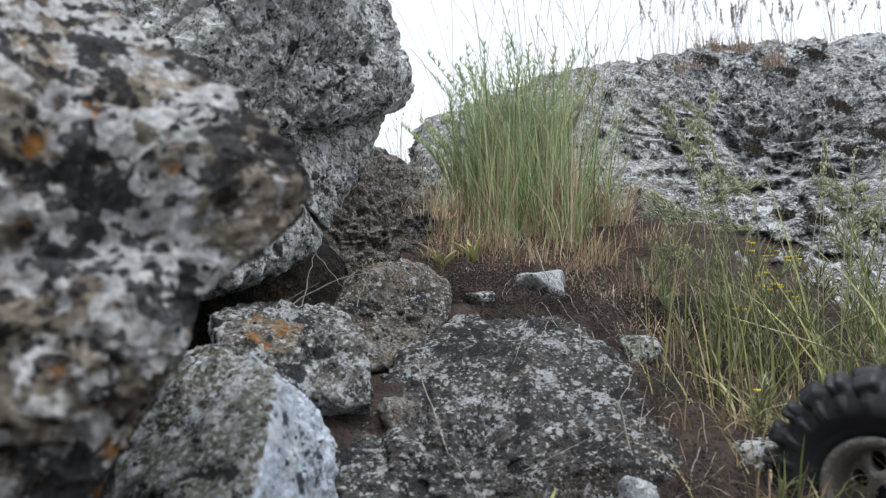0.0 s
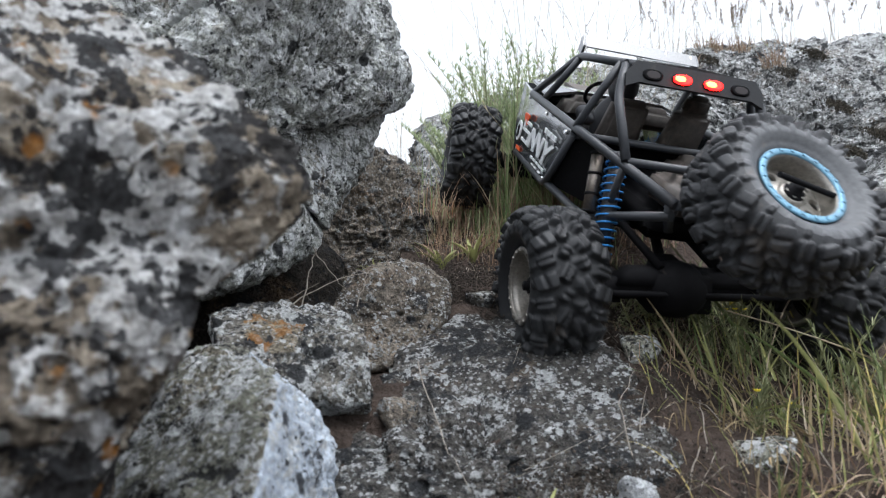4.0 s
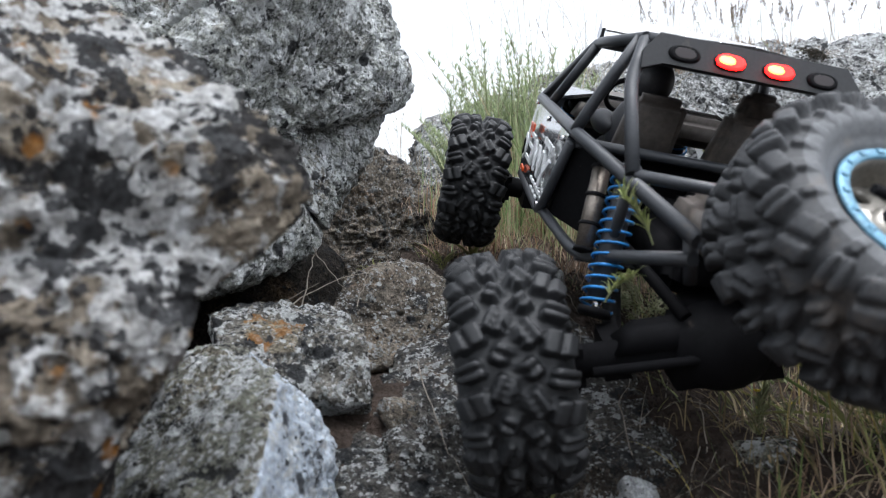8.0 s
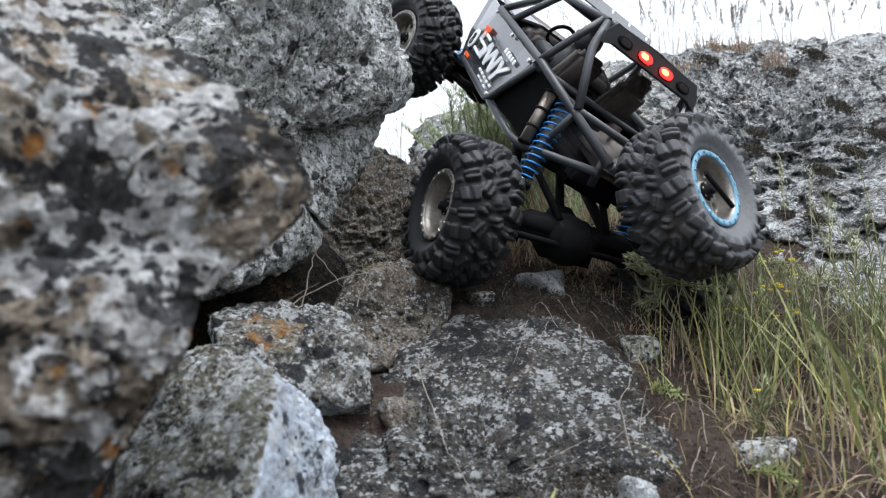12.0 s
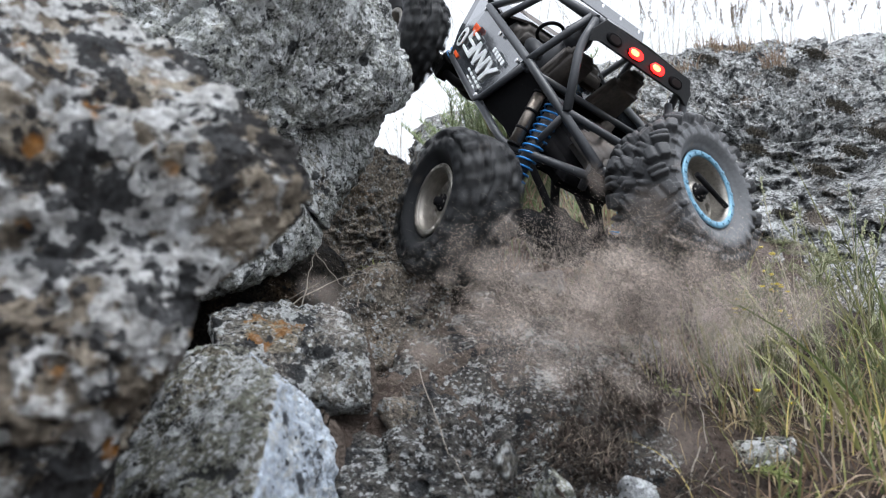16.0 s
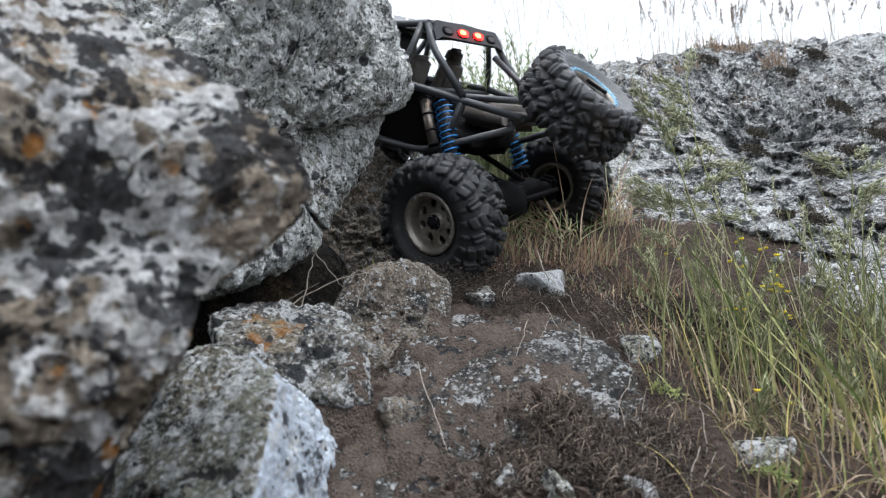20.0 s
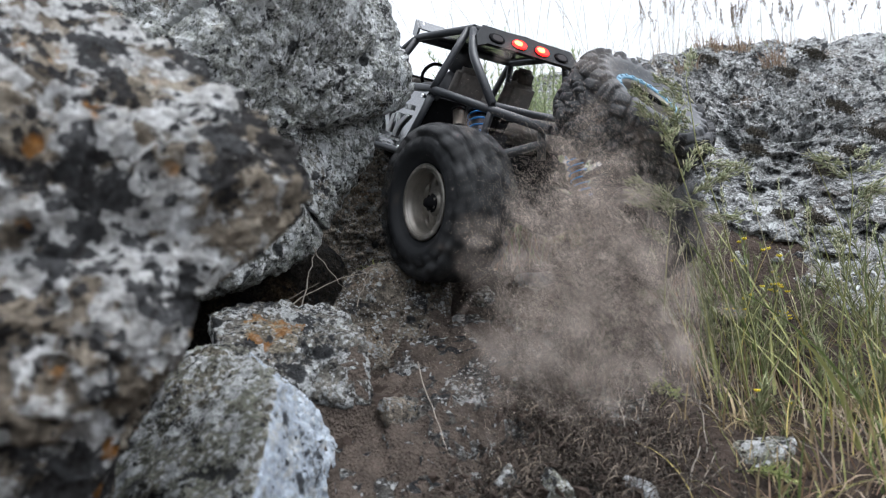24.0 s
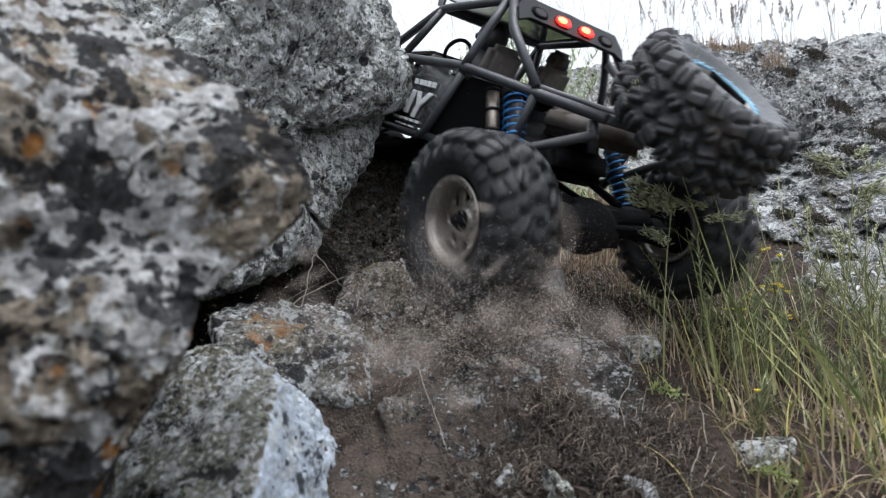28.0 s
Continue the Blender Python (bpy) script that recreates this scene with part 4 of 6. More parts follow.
for s in (1, -1):
    bm = bmesh.new()
    mid = [(x, y * s, z) for x, y, z in SIDE]
    mid = mid if s > 0 else mid[::-1]
    top = [bm.verts.new(p) for p in mid]
    low = [bm.verts.new((p[0], p[1] - s * 0.0025, p[2])) for p in mid]
    bm.faces.new(top)
    bm.faces.new(low[::-1])
    for i in range(len(mid)):
        bm.faces.new((top[(i + 1) % len(mid)], top[i], low[i], low[(i + 1) % len(mid)]))
    bmesh.ops.triangulate(bm, faces=[f for f in bm.faces if len(f.verts) > 4])
    bmesh.ops.recalc_face_normals(bm, faces=bm.faces)
    panel = part("side_panel", bm, M["panel"], crawler, "dark grey side panel with white and orange prints")
    for x, y, z in ((-0.050, 0.1010, 0.099), (-0.020, 0.1020, 0.039), (0.098, 0.0990, 0.038), (0.094, 0.0980, 0.104), (0.020, 0.100, 0.101)):
        bm = bmesh.new()
        tube_into(bm, [(x, s * (y - 0.001), z), (x, s * (y + 0.0022), z)], 0.0022, 8)
        part("panel_screw", bm, M["steel"], panel)
    # round number plate
    printed([(0.009 + 0.0105 * math.cos(t), -0.001 + 0.0125 * math.sin(t)) for t in (2 * math.pi * i / 24 for i in range(24))], M["white"], panel, s, "number_disc")
    for du, dv, ru in ((0, 0.0028, 0.0030), (0, -0.0040, 0.0036)):
        for i in range(12):
            t0, t1 = 2 * math.pi * i / 12, 2 * math.pi * (i + 1) / 12
            c0 = (0.009 + du + ru * math.cos(t0), -0.001 + dv + ru * 1.12 * math.sin(t0))
            c1 = (0.009 + du + ru * math.cos(t1), -0.001 + dv + ru * 1.12 * math.sin(t1))
            printed(stroke(c0, c1, 0.0014), M["dark"], panel, s, "number_stroke", 0.0030)
    # large slanted white mark as plain zigzag strokes
    marks = [((0.028, 0.010), (0.046, 0.010)), ((0.030, 0.002), (0.046, 0.002)), ((0.026, -0.008), (0.044, -0.008)), ((0.030, 0.010), (0.028, 0.001)), ((0.046, 0.002), (0.043, -0.008)),
             ((0.047, -0.009), (0.053, 0.010)), ((0.053, 0.010), (0.060, -0.009)), ((0.060, -0.006), (0.067, 0.010)),
             ((0.067, 0.010), (0.074, -0.009)), ((0.074, -0.009), (0.080, 0.010)), ((0.086, 0.010), (0.088, -0.001)), ((0.100, 0.010), (0.088, -0.001)), ((0.088, -0.001), (0.084, -0.011))]
    wide = lambda p: (0.026 + (p[0] - 0.026) * 1.5, 0.004 + p[1] * 1.25)
    for a_, b_ in marks:
        (p0, q0), (p1, q1) = wide(a_), wide(b_)
        for off in (-0.0021, 0.0021) if abs(q1 - q0) > 0.004 else (0.0,):
            printed(stroke((p0 + off, q0), (p1 + off, q1), 0.0025 if off else 0.0034), M["white"], panel, s, "print_bar")
    for u in (0.103, 0.112, 0.120, 0.128, 0.136):
        printed(stroke((u, 0.0255), (u + 0.0052, 0.0255), 0.0052), M["white"], panel, s, "print_bar")
    for u in (0.076, 0.087, 0.098, 0.109, 0.120):
        printed(stroke((u, -0.0135), (u + 0.007, -0.0135), 0.0026), M["white"], panel, s, "print_bar")
    for u in (0.084, 0.096, 0.110):
        printed(stroke((u, -0.0195), (u + 0.008, -0.0195), 0.0016), M["white"], panel, s, "print_bar")
    for a_, b_ in (((0.022, 0.022), (0.040, 0.023)), ((0.024, 0.017), (0.032, 0.022)), ((0.034, 0.013), (0.036, 0.023)), ((0.028, 0.023), (0.028, 0.015))):
        printed(stroke(a_, b_, 0.0046), M["orange"], panel, s, "print_orange")
    printed(stroke((0.014, -0.020), (0.030, -0.020), 0.0038), M["orange"], panel, s, "print_orange")

# hood, nose, floor, bulkheads
bm = bmesh.new()
plate_into(bm, [(0.184, 0.060, 0.114), (0.184, -0.060, 0.114), (0.150, -0.082, 0.116), (0.075, -0.088, 0.112), (0.060, -0.055, 0.124), (0.060, 0.055, 0.124), (0.075, 0.088, 0.112), (0.150, 0.082, 0.116)], 0.003, 0.001)
bmesh.ops.triangulate(bm, faces=[f for f in bm.faces if len(f.verts) > 4])
part("hood", bm, M["panel"], crawler, "dusty grey bonnet panel")
bm = bmesh.new()
plate_into(bm, [(0.150, 0.040, 0.1195), (0.150, -0.040, 0.1195), (0.085, -0.046, 0.1210), (0.085, 0.046, 0.1210)], 0.003, 0.001)
part("hood_scoop", bm, M["inside"], crawler)
bm = bmesh.new()
plate_into(bm, [(0.182, 0.078, 0.108), (0.182, -0.078, 0.108), (0.168, -0.055, 0.060), (0.168, 0.055, 0.060)], 0.003, 0.001)
part("nose_plate", bm, M["tube"], crawler)
for s in (1, -1):
    bm = bmesh.new()
    tube_into(bm, [(0.179, s * 0.045, 0.088), (0.190, s * 0.045, 0.088)], 0.011, 16)
    part("headlight", bm, M["dark"], crawler)
bm = bmesh.new()
plate_into(bm, [(0.160, 0.055, 0.030), (0.160, -0.055, 0.030), (-0.110, -0.060, 0.028), (-0.110, 0.060, 0.028)], 0.004, 0.001)
part("skid_plate", bm, M["dark"], crawler)
bm = bmesh.new()
plate_into(bm, [(-0.058, 0.094, 0.100), (-0.058, -0.094, 0.100), (-0.025, -0.094, 0.034), (-0.025, 0.094, 0.034)], 0.003)
part("rear_bulkhead", bm, M["dark"], crawler, "black plate behind the seats")


def cushion(name, m, size, mat, label=""):
    bm = bmesh.new()
    box_into(bm, m, size, 0.85)
    bmesh.ops.bevel(bm, geom=list(bm.edges), offset=min(size) * 0.28, segments=3, affect="EDGES")
    for f in bm.faces:
        f.smooth = True
    return part(name, bm, mat, crawler, label)


for s in (1, -1):
    cushion("seat", pose(0.000, s * 0.036, 0.070), (0.060, 0.048, 0.028), M["inside"])
    cushion("seat_back", pose(-0.030, s * 0.036, 0.105, 0, -18, 0), (0.022, 0.048, 0.072), M["inside"], "brownish dusty seat back")
    if s < 0:
        cushion("headrest", pose(-0.040, s * 0.036, 0.145, 0, -18, 0), (0.016, 0.030, 0.020), M["inside"])
cushion("dashboard", pose(0.062, 0, 0.108), (0.040, 0.150, 0.026), M["inside"])
bm = bmesh.new()
lathe_into(bm, [(0.0155 + 0.0022 * math.cos(t), 0.0022 * math.sin(t)) for t in (2 * math.pi * i / 8 for i in range(8))], 24, closed=True, m=pose(0.040, 0.038, 0.128, 0, 0, 90) @ pose(0, 0, 0, -25, 0, 0))
part("steering_wheel", bm, M["dark"], crawler)
bm = bmesh.new()
for at, size in (((-0.008, 0.036, 0.104), (0.020, 0.024, 0.034)), ((-0.012, 0.036, 0.147), (0.0175, 0.0155, 0.0185)), ((0.012, 0.058, 0.108), (0.026, 0.009, 0.010)), ((0.012, 0.014, 0.108), (0.026, 0.009, 0.010)), ((0.022, 0.036, 0.085), (0.034, 0.020, 0.013)), ((0.002, 0.036, 0.147), (0.006, 0.012, 0.006))):
    bmesh.ops.create_icosphere(bm, subdivisions=3, radius=1, matrix=Matrix.Translation(at) @ Matrix.Diagonal((*size, 1)))
for f in bm.faces:
    f.smooth = True
part("driver_figure", bm, M["suit"], crawler, "plain dark toy figure in the seat")
for s in (1, -1):
    bm = bmesh.new()
    plate_into(bm, [(-0.060, s * 0.092, 0.100), (-0.096, s * 0.074, 0.098), (-0.094, s * 0.062, 0.036), (-0.026, s * 0.092, 0.036)], 0.003)
    part("inner_fender", bm, M["dark"], crawler, "black plate behind the side panel")
cushion("gearbox_cover", pose(-0.100, 0, 0.050), (0.110, 0.090, 0.036), M["dark"], "black moulded gearbox cover")
cushion("transmission", pose(-0.085, 0, 0.062), (0.075, 0.050, 0.050), M["dark"])
cushion("motor", pose(-0.060, -0.030, 0.080), (0.050, 0.036, 0.036), M["inside"], "dusty motor housing")
cushion("fuel_cell", pose(-0.150, 0.0, 0.082), (0.075, 0.085, 0.030), M["inside"], "dusty tan box behind the cockpit")
cushion("battery_tray", pose(0.120, 0, 0.060), (0.075, 0.060, 0.040), M["dark"])
cushion("spare_mount", pose(-0.222, 0, 0.090, 0, 30, 0), (0.035, 0.040, 0.014), M["tube"])
# strap wrench stuck in the spare
bm = bmesh.new()
tube_into(bm, [(-0.268, -0.028, 0.128), (-0.268, 0.024, 0.138)], 0.0022, 8)
part("spare_strap", bm, M["dark"], crawler)


def shock(upper, lower, front):
    """Damper with a blue coil: a body hung from the cage."""
    a_, b_ = Vector(upper), Vector(lower)
    d = (b_ - a_)
    L = d.length
    d.normalize()
    body = bmesh.new()
    tube_into(body, [a_, a_ + d * L * 0.90], 0.0074, 14)
    ob = part("shock_body", body, M["tube"], crawler)
    s1 = bmesh.new()
    tube_into(s1, [a_ + d * L * 0.88, b_], 0.0030, 8)
    part("shock_shaft", s1, M["steel"], ob, "bright steel shaft")
    for k in (0.06, 0.98):
        c = bmesh.new()
        tube_into(c, [a_ + d * (L * k - 0.002), a_ + d * (L * k + 0.003)], 0.0108, 16)
        part("spring_cup", c, M["dark"], ob)
    side = d.orthogonal().normalized()
    up = d.cross(side)
    turns, n = 12, 12 * 14
    pts = [a_ + d * (L * (0.08 + 0.89 * i / n)) + (side * math.cos(2 * math.pi * turns * i / n) + up * math.sin(2 * math.pi * turns * i / n)) * 0.0102 for i in range(n + 1)]
    c = bmesh.new()
    tube_into(c, pts, 0.00105, 6)
    part("spring", c, M["blue"], ob, "blue coil spring")


for s in (1, -1):
    bm = bmesh.new()
    tube_into(bm, [(-0.090, s * 0.080, 0.092), (-0.118, s * 0.086, 0.042)], 0.0062, 14)
    res = part("shock_reservoir", bm, M["bronze"], crawler, "dull bronze damper cylinder")
    for k in (0.0, 0.35, 0.7, 1.0):
        bm = bmesh.new()
        p0 = Vector((-0.090, s * 0.080, 0.092)).lerp(Vector((-0.118, s * 0.086, 0.042)), k)
        tube_into(bm, [p0, p0 + Vector((-0.0012, s * 0.0003, -0.0021))], 0.0072, 14)
        part("clamp", bm, M["dark"], res)
    shock((-0.104, s * 0.066, 0.098), (-0.150, s * 0.078, 0.010), False)
    shock((0.130, s * 0.055, 0.105), (0.165, s * 0.072, 0.012), True)


def axle(front):
    ob = None
    bm = bmesh.new()
    tube_into(bm, [(0, -TRACK + 0.03, 0), (0, TRACK - 0.03, 0)], 0.0105, 14)
    ob = part("front_axle" if front else "rear_axle", bm, M["dark"], crawler, "black solid axle")
    bm = bmesh.new()
    bmesh.ops.create_icosphere(bm, subdivisions=3, radius=1, matrix=Matrix.Translation((0.0, 0.012, 0)) @ Matrix.Diagonal((0.030, 0.030, 0.026, 1)))
    box_into(bm, pose(0, 0.012, 0.002, 0, 0, 0), (0.040, 0.062, 0.034), 0.8)
    box_into(bm, pose((-0.018 if front else 0.018), 0.012, 0.006), (0.040, 0.026, 0.026), 0.9)
    box_into(bm, pose(0, 0, 0.013), (0.022, 0.150, 0.012), 0.8)
    for f in bm.faces:
        f.smooth = True
    part("differential", bm, M["dark"], ob)
    for s in (1, -1):
        bm = bmesh.new()
        box_into(bm, pose(0, s * (TRACK - 0.034), 0), (0.026, 0.018, 0.034), 0.9)
        bmesh.ops.bevel(bm, geom=list(bm.edges), offset=0.004, segments=2, affect="EDGES")
        part("knuckle", bm, M["dark"], ob)
        bm = bmesh.new()
        k = -1 if front else 1
        tube_into(bm, [(0, s * 0.075, -0.006), (k * 0.05, s * 0.062, 0.0), (k * 0.13, s * 0.040, 0.026)], 0.0062, 10)
        box_into(bm, pose(k * 0.012, s * 0.072, -0.002), (0.034, 0.016, 0.022), 0.8)
        part("lower_link", bm, M["dark"], ob)
        bm = bmesh.new()
        tube_into(bm, [(0, s * 0.030, 0.020), (k * 0.10, s * 0.050, 0.044)], 0.0040, 10)
        part("upper_link", bm, M["dark"], ob)
    bm = bmesh.new()
    tube_into(bm, [(0.020 if front else -0.020, -0.09, 0.004), (0.020 if front else -0.020, 0.09, 0.004)], 0.003, 8)
    part("tie_rod", bm, M["steel"] if front else M["dark"], ob)
    bm = bmesh.new()
    tube_into(bm, [((-0.02 if front else 0.02), 0.012, 0.004), ((-0.10 if front else 0.10), 0.004, 0.045)], 0.005, 10)
    part("drive_shaft", bm, M["dark"], ob)
    return ob


AXLES = {0: axle(False), 1: axle(True)}
# ---- plants ----


def blade(V, F, rng, x, y, z, h, lean, head, width, segs=5, curl=0.6):
    """One tapered, bent leaf as a folded strip."""
    b = len(V)
    px, py, pz, ang = x, y, z, lean * 0.35
    twist = rng.gauss(0, 0.25)
    for i in range(segs + 1):
        k = i / segs
        ca, sa = math.cos(head + twist * k), math.sin(head + twist * k)
        w = width * (1 - k) ** 0.6 * (0.6 + 0.4 * min(1, k * 4)) * 0.5 + 0.00008
        V.append((px - sa * w, py + ca * w, pz))
        V.append((px + ca * w * 0.5, py + sa * w * 0.5, pz - w * 0.3))
        V.append((px + sa * w, py - ca * w, pz))
        s = h / segs
        px += ca * math.sin(ang) * s
        py += sa * math.sin(ang) * s
        pz += math.cos(ang) * s
        ang += lean * curl / segs * 1.6
    for i in range(segs):
        o = b + i * 3
        F.append((o, o + 1, o + 4, o + 3))
        F.append((o + 1, o + 2, o + 5, o + 4))


def stem(V, F, pts, r0, r1):
    """A thin three-sided stalk through points; one island."""
    b = len(V)
    n = len(pts)
    for i, p in enumerate(pts):
        r = r0 + (r1 - r0) * i / (n - 1)
        for j in range(3):
            t = 2.1 * j
            V.append((p[0] + r * math.cos(t), p[1] + r * math.sin(t), p[2] + (0.3 * r * math.sin(t * 2))))
    for i in range(n - 1):
        o = b + i * 3
        for j in range(3):
            F.append((o + j, o + (j + 1) % 3, o + 3 + (j + 1) % 3, o + 3 + j))


def arc(x, y, z, h, lean, head, n=7, curl=1.0):
    pts, ang = [(x, y, z)], lean * 0.3
    for i in range(n):
        s = h / n
        x += math.cos(head) * math.sin(ang) * s
        y += math.sin(head) * math.sin(ang) * s
        z += math.cos(ang) * s
        ang += lean * curl / n * 1.4
        pts.append((x, y, z))
    return pts


def spikelet(V, F, p, d, length, width):
    """A small seed: a stretched eight-sided grain."""
    p, d = Vector(p), Vector(d).normalized()
    s = d.orthogonal().normalized()
    u = d.cross(s)
    b = len(V)
    V.append(tuple(p))
    for j in range(4):
        t = math.pi / 2 * j
        V.append(tuple(p + d * length * 0.4 + (s * math.cos(t) + u * math.sin(t)) * width))
    V.append(tuple(p + d * length))
    for j in range(4):
        F.append((b, b + 1 + (j + 1) % 4, b + 1 + j))
        F.append((b + 5, b + 1 + j, b + 1 + (j + 1) % 4))


def seed_head(V, F, rng, pts, size=1.0, count=26):
    """Panicle along the top of a stalk."""
    top = [Vector(p) for p in pts[-3:]]
    for i in range(count):
        k = rng.random()
        p = top[0].lerp(top[1], k * 2) if k < 0.5 else top[1].lerp(top[2], k * 2 - 1)
        d = (top[2] - top[0]).normalized() + Vector((rng.gauss(0, 0.35), rng.gauss(0, 0.35), rng.gauss(0, 0.2)))
        off = Vector((rng.gauss(0, 0.0016), rng.gauss(0, 0.0016), 0)) * size * (1.2 - k)
        spikelet(V, F, p + off, d, 0.0055 * size * rng.uniform(0.7, 1.2), 0.0006 * size)


def tuft(name, label, x, y, rng, n, h, spread, lean, width, mat, seeds=0, toward=None, z=None, dry=0.0, seed_size=1.0, full=30, dead=None, group="", husk=None):
    """A grass tuft as a thing: leaves, dry leaves, stalks with seed heads. Its base is its origin."""
    z = ground_or_rock(x, y) if z is None else z
    base = tagged(new(name), label, "grass", group)
    base.location = (x, y, z)
    for part_name, count, m in (("leaves", int(n * (1 - dry)), mat), ("dry_leaves", int(n * dry), dead or M["straw"])):
        if not count:
            continue
        V, F = [], []
        for _ in range(count):
            r, t = spread * math.sqrt(rng.random()), rng.uniform(0, 2 * math.pi)
            hd = t + rng.gauss(0, 0.9) if toward is None or rng.random() < 0.35 else toward + rng.gauss(0, 0.7)
            k = rng.random()
            low = part_name == "dry_leaves"
            hh = h * (0.30 + 0.70 * k) * (0.7 if low else 1)
            bend = lean * abs(rng.gauss(0.55, 0.4)) * (1.7 if low else 1)
            blade(V, F, rng, r * math.cos(t), r * math.sin(t), -0.01, hh, bend, hd, width * rng.uniform(0.45, 1.15), 6, rng.uniform(0.3, 1.0))
        ob = hang(part_name, mesh_from(part_name, V, F, m), None, base, "dry straw-coloured leaves" if low else "")
        ob["kind"] = "stuff"
    for _ in range(seeds):
        V, F, V2, F2 = [], [], [], []
        r, t = spread * rng.random(), rng.uniform(0, 2 * math.pi)
        hd = rng.uniform(0, 6.28) if toward is None else toward + rng.gauss(0, 0.5)
        pts = arc(r * math.cos(t), r * math.sin(t), -0.01, h * rng.uniform(0.95, 1.4), lean * rng.uniform(0.1, 0.9), hd, 9)
        stem(V, F, pts, 0.0006, 0.0003)
        st = hang("stalk", mesh_from("stalk", V, F, M["stalk"]), None, base)
        if not full:
            continue
        seed_head(V2, F2, rng, pts, seed_size * rng.uniform(0.7, 1.1), full)
        hang("seed_head", mesh_from("seed_head", V2, F2, husk or M["seed"]), None, st)["kind"] = "stuff"
    return base


RNG = random.Random(77)
CLUMP = []
for i, (x, y, n, h, lean) in enumerate(((0.050, 0.92, 75, 0.19, 0.9), (0.085, 0.88, 115, 0.23, 0.7), (0.130, 0.89, 135, 0.265, 0.6), (0.170, 0.90, 145, 0.27, 0.6),
                                        (0.210, 0.93, 95, 0.245, 0.9), (0.105, 0.95, 95, 0.26, 0.7), (0.000, 0.94, 45, 0.15, 1.1), (0.155, 0.86, 70, 0.20, 1.0),
                                        (0.245, 0.94, 55, 0.20, 1.2), (0.075, 0.96, 80, 0.24, 0.7))):
    CLUMP.append(tuft("grass_clump", "tall pale green bunch grass with dry straw at its base", x, y, RNG, n, h, 0.030, lean, 0.0024, M["green"], 7 if i < 6 else 2, dry=0.40, full=10, dead=M["strawy"] if i % 2 else M["russet"], seed_size=0.8, group="bunch grass", husk=M["husk"]))
for i, (x, y, n, h) in enumerate(((-0.02, 1.0, 90, 0.10), (0.05, 0.82, 90, 0.06), (0.0, 0.86, 90, 0.07), (0.23, 0.92, 90, 0.10), (0.19, 0.83, 110, 0.08), (0.24, 0.80, 90, 0.07),
                                  (0.10, 0.80, 90, 0.06), (0.14, 0.78, 100, 0.07), (0.03, 0.90, 80, 0.09), (0.08, 0.84, 80, 0.06), (0.27, 0.86, 70, 0.07),
                                  (0.01, 0.80, 80, 0.06), (-0.02, 0.84, 80, 0.07), (0.06, 0.77, 70, 0.05), (0.16, 0.73, 90, 0.06), (0.20, 0.76, 90, 0.07), (0.13, 0.72, 60, 0.05),
                                  (0.23, 0.72, 80, 0.07), (0.18, 0.67, 70, 0.06), (0.22, 0.66, 70, 0.06), (0.30, 0.80, 80, 0.07), (0.28, 0.75, 80, 0.07), (0.34, 0.76, 70, 0.07))):
    flat = 0.6 if i > 13 else 1.0
    tuft("dry_grass", "low dry reddish straw grass on the soil ledge", x, y, RNG, int(n * 1.7 * flat), h * 1.25 * flat, 0.038, 1.15 / flat ** 0.8, 0.0014, M["green"], 0, dry=0.9, dead=(M["strawy"], M["russet"], M["strawy"])[i % 3], group="dry grass")

GULLY = []
for i, (x, y, n, h, lean, toward, dry, seeds) in enumerate((
        (0.205, 0.56, 12, 0.17, 0.6, 1.4, 0.4, 2), (0.230, 0.53, 14, 0.20, 0.5, 1.9, 0.3, 2), (0.265, 0.58, 18, 0.20, 0.6, 1.0, 0.3, 2), (0.30, 0.55, 18, 0.21, 0.6, 0.6, 0.25, 2),
        (0.335, 0.60, 18, 0.20, 0.7, 0.9, 0.25, 2), (0.37, 0.56, 20, 0.19, 0.7, 0.4, 0.25, 3), (0.29, 0.64, 18, 0.17, 0.6, 1.6, 0.3, 1), (0.40, 0.63, 18, 0.18, 0.7, 0.5, 0.3, 2),
        (0.24, 0.48, 36, 0.09, 1.2, 2.6, 0.85, 0), (0.29, 0.47, 40, 0.10, 1.2, 2.0, 0.8, 0), (0.20, 0.50, 50, 0.08, 1.4, 3.0, 0.9, 0), (0.34, 0.49, 34, 0.11, 1.1, 1.0, 0.6, 0),
        (0.21, 0.54, 44, 0.10, 1.0, 2.2, 0.75, 0), (0.26, 0.54, 40, 0.09, 1.3, 1.5, 0.85, 0), (0.225, 0.44, 44, 0.07, 1.5, 2.8, 0.9, 0), (0.31, 0.43, 36, 0.08, 1.3, 2.0, 0.7, 0))):
    GULLY.append(tuft("gully_grass", "sparse green and yellow grass with seed heads" if seeds else "matted dry grass at the gully edge", x, y, RNG, int(n * 0.38), h, 0.036, lean * 1.3, 0.0028, M["lush"], seeds, toward, dry=min(0.9, dry + 0.15), dead=M["golden"], seed_size=1.1, full=44, group="gully grass"))

for i in range(44):
    x, y = RNG.uniform(0.17, 0.48), RNG.uniform(0.36, 0.70)
    tuft("dry_grass_mat", "flattened dry grass litter in the gully", x, y, RNG, 44, 0.075, 0.036, 1.7, 0.0016, M["lush"], 0, dry=0.85, dead=(M["russet"], M["golden"], M["straw"])[i % 3], group="grass litter")

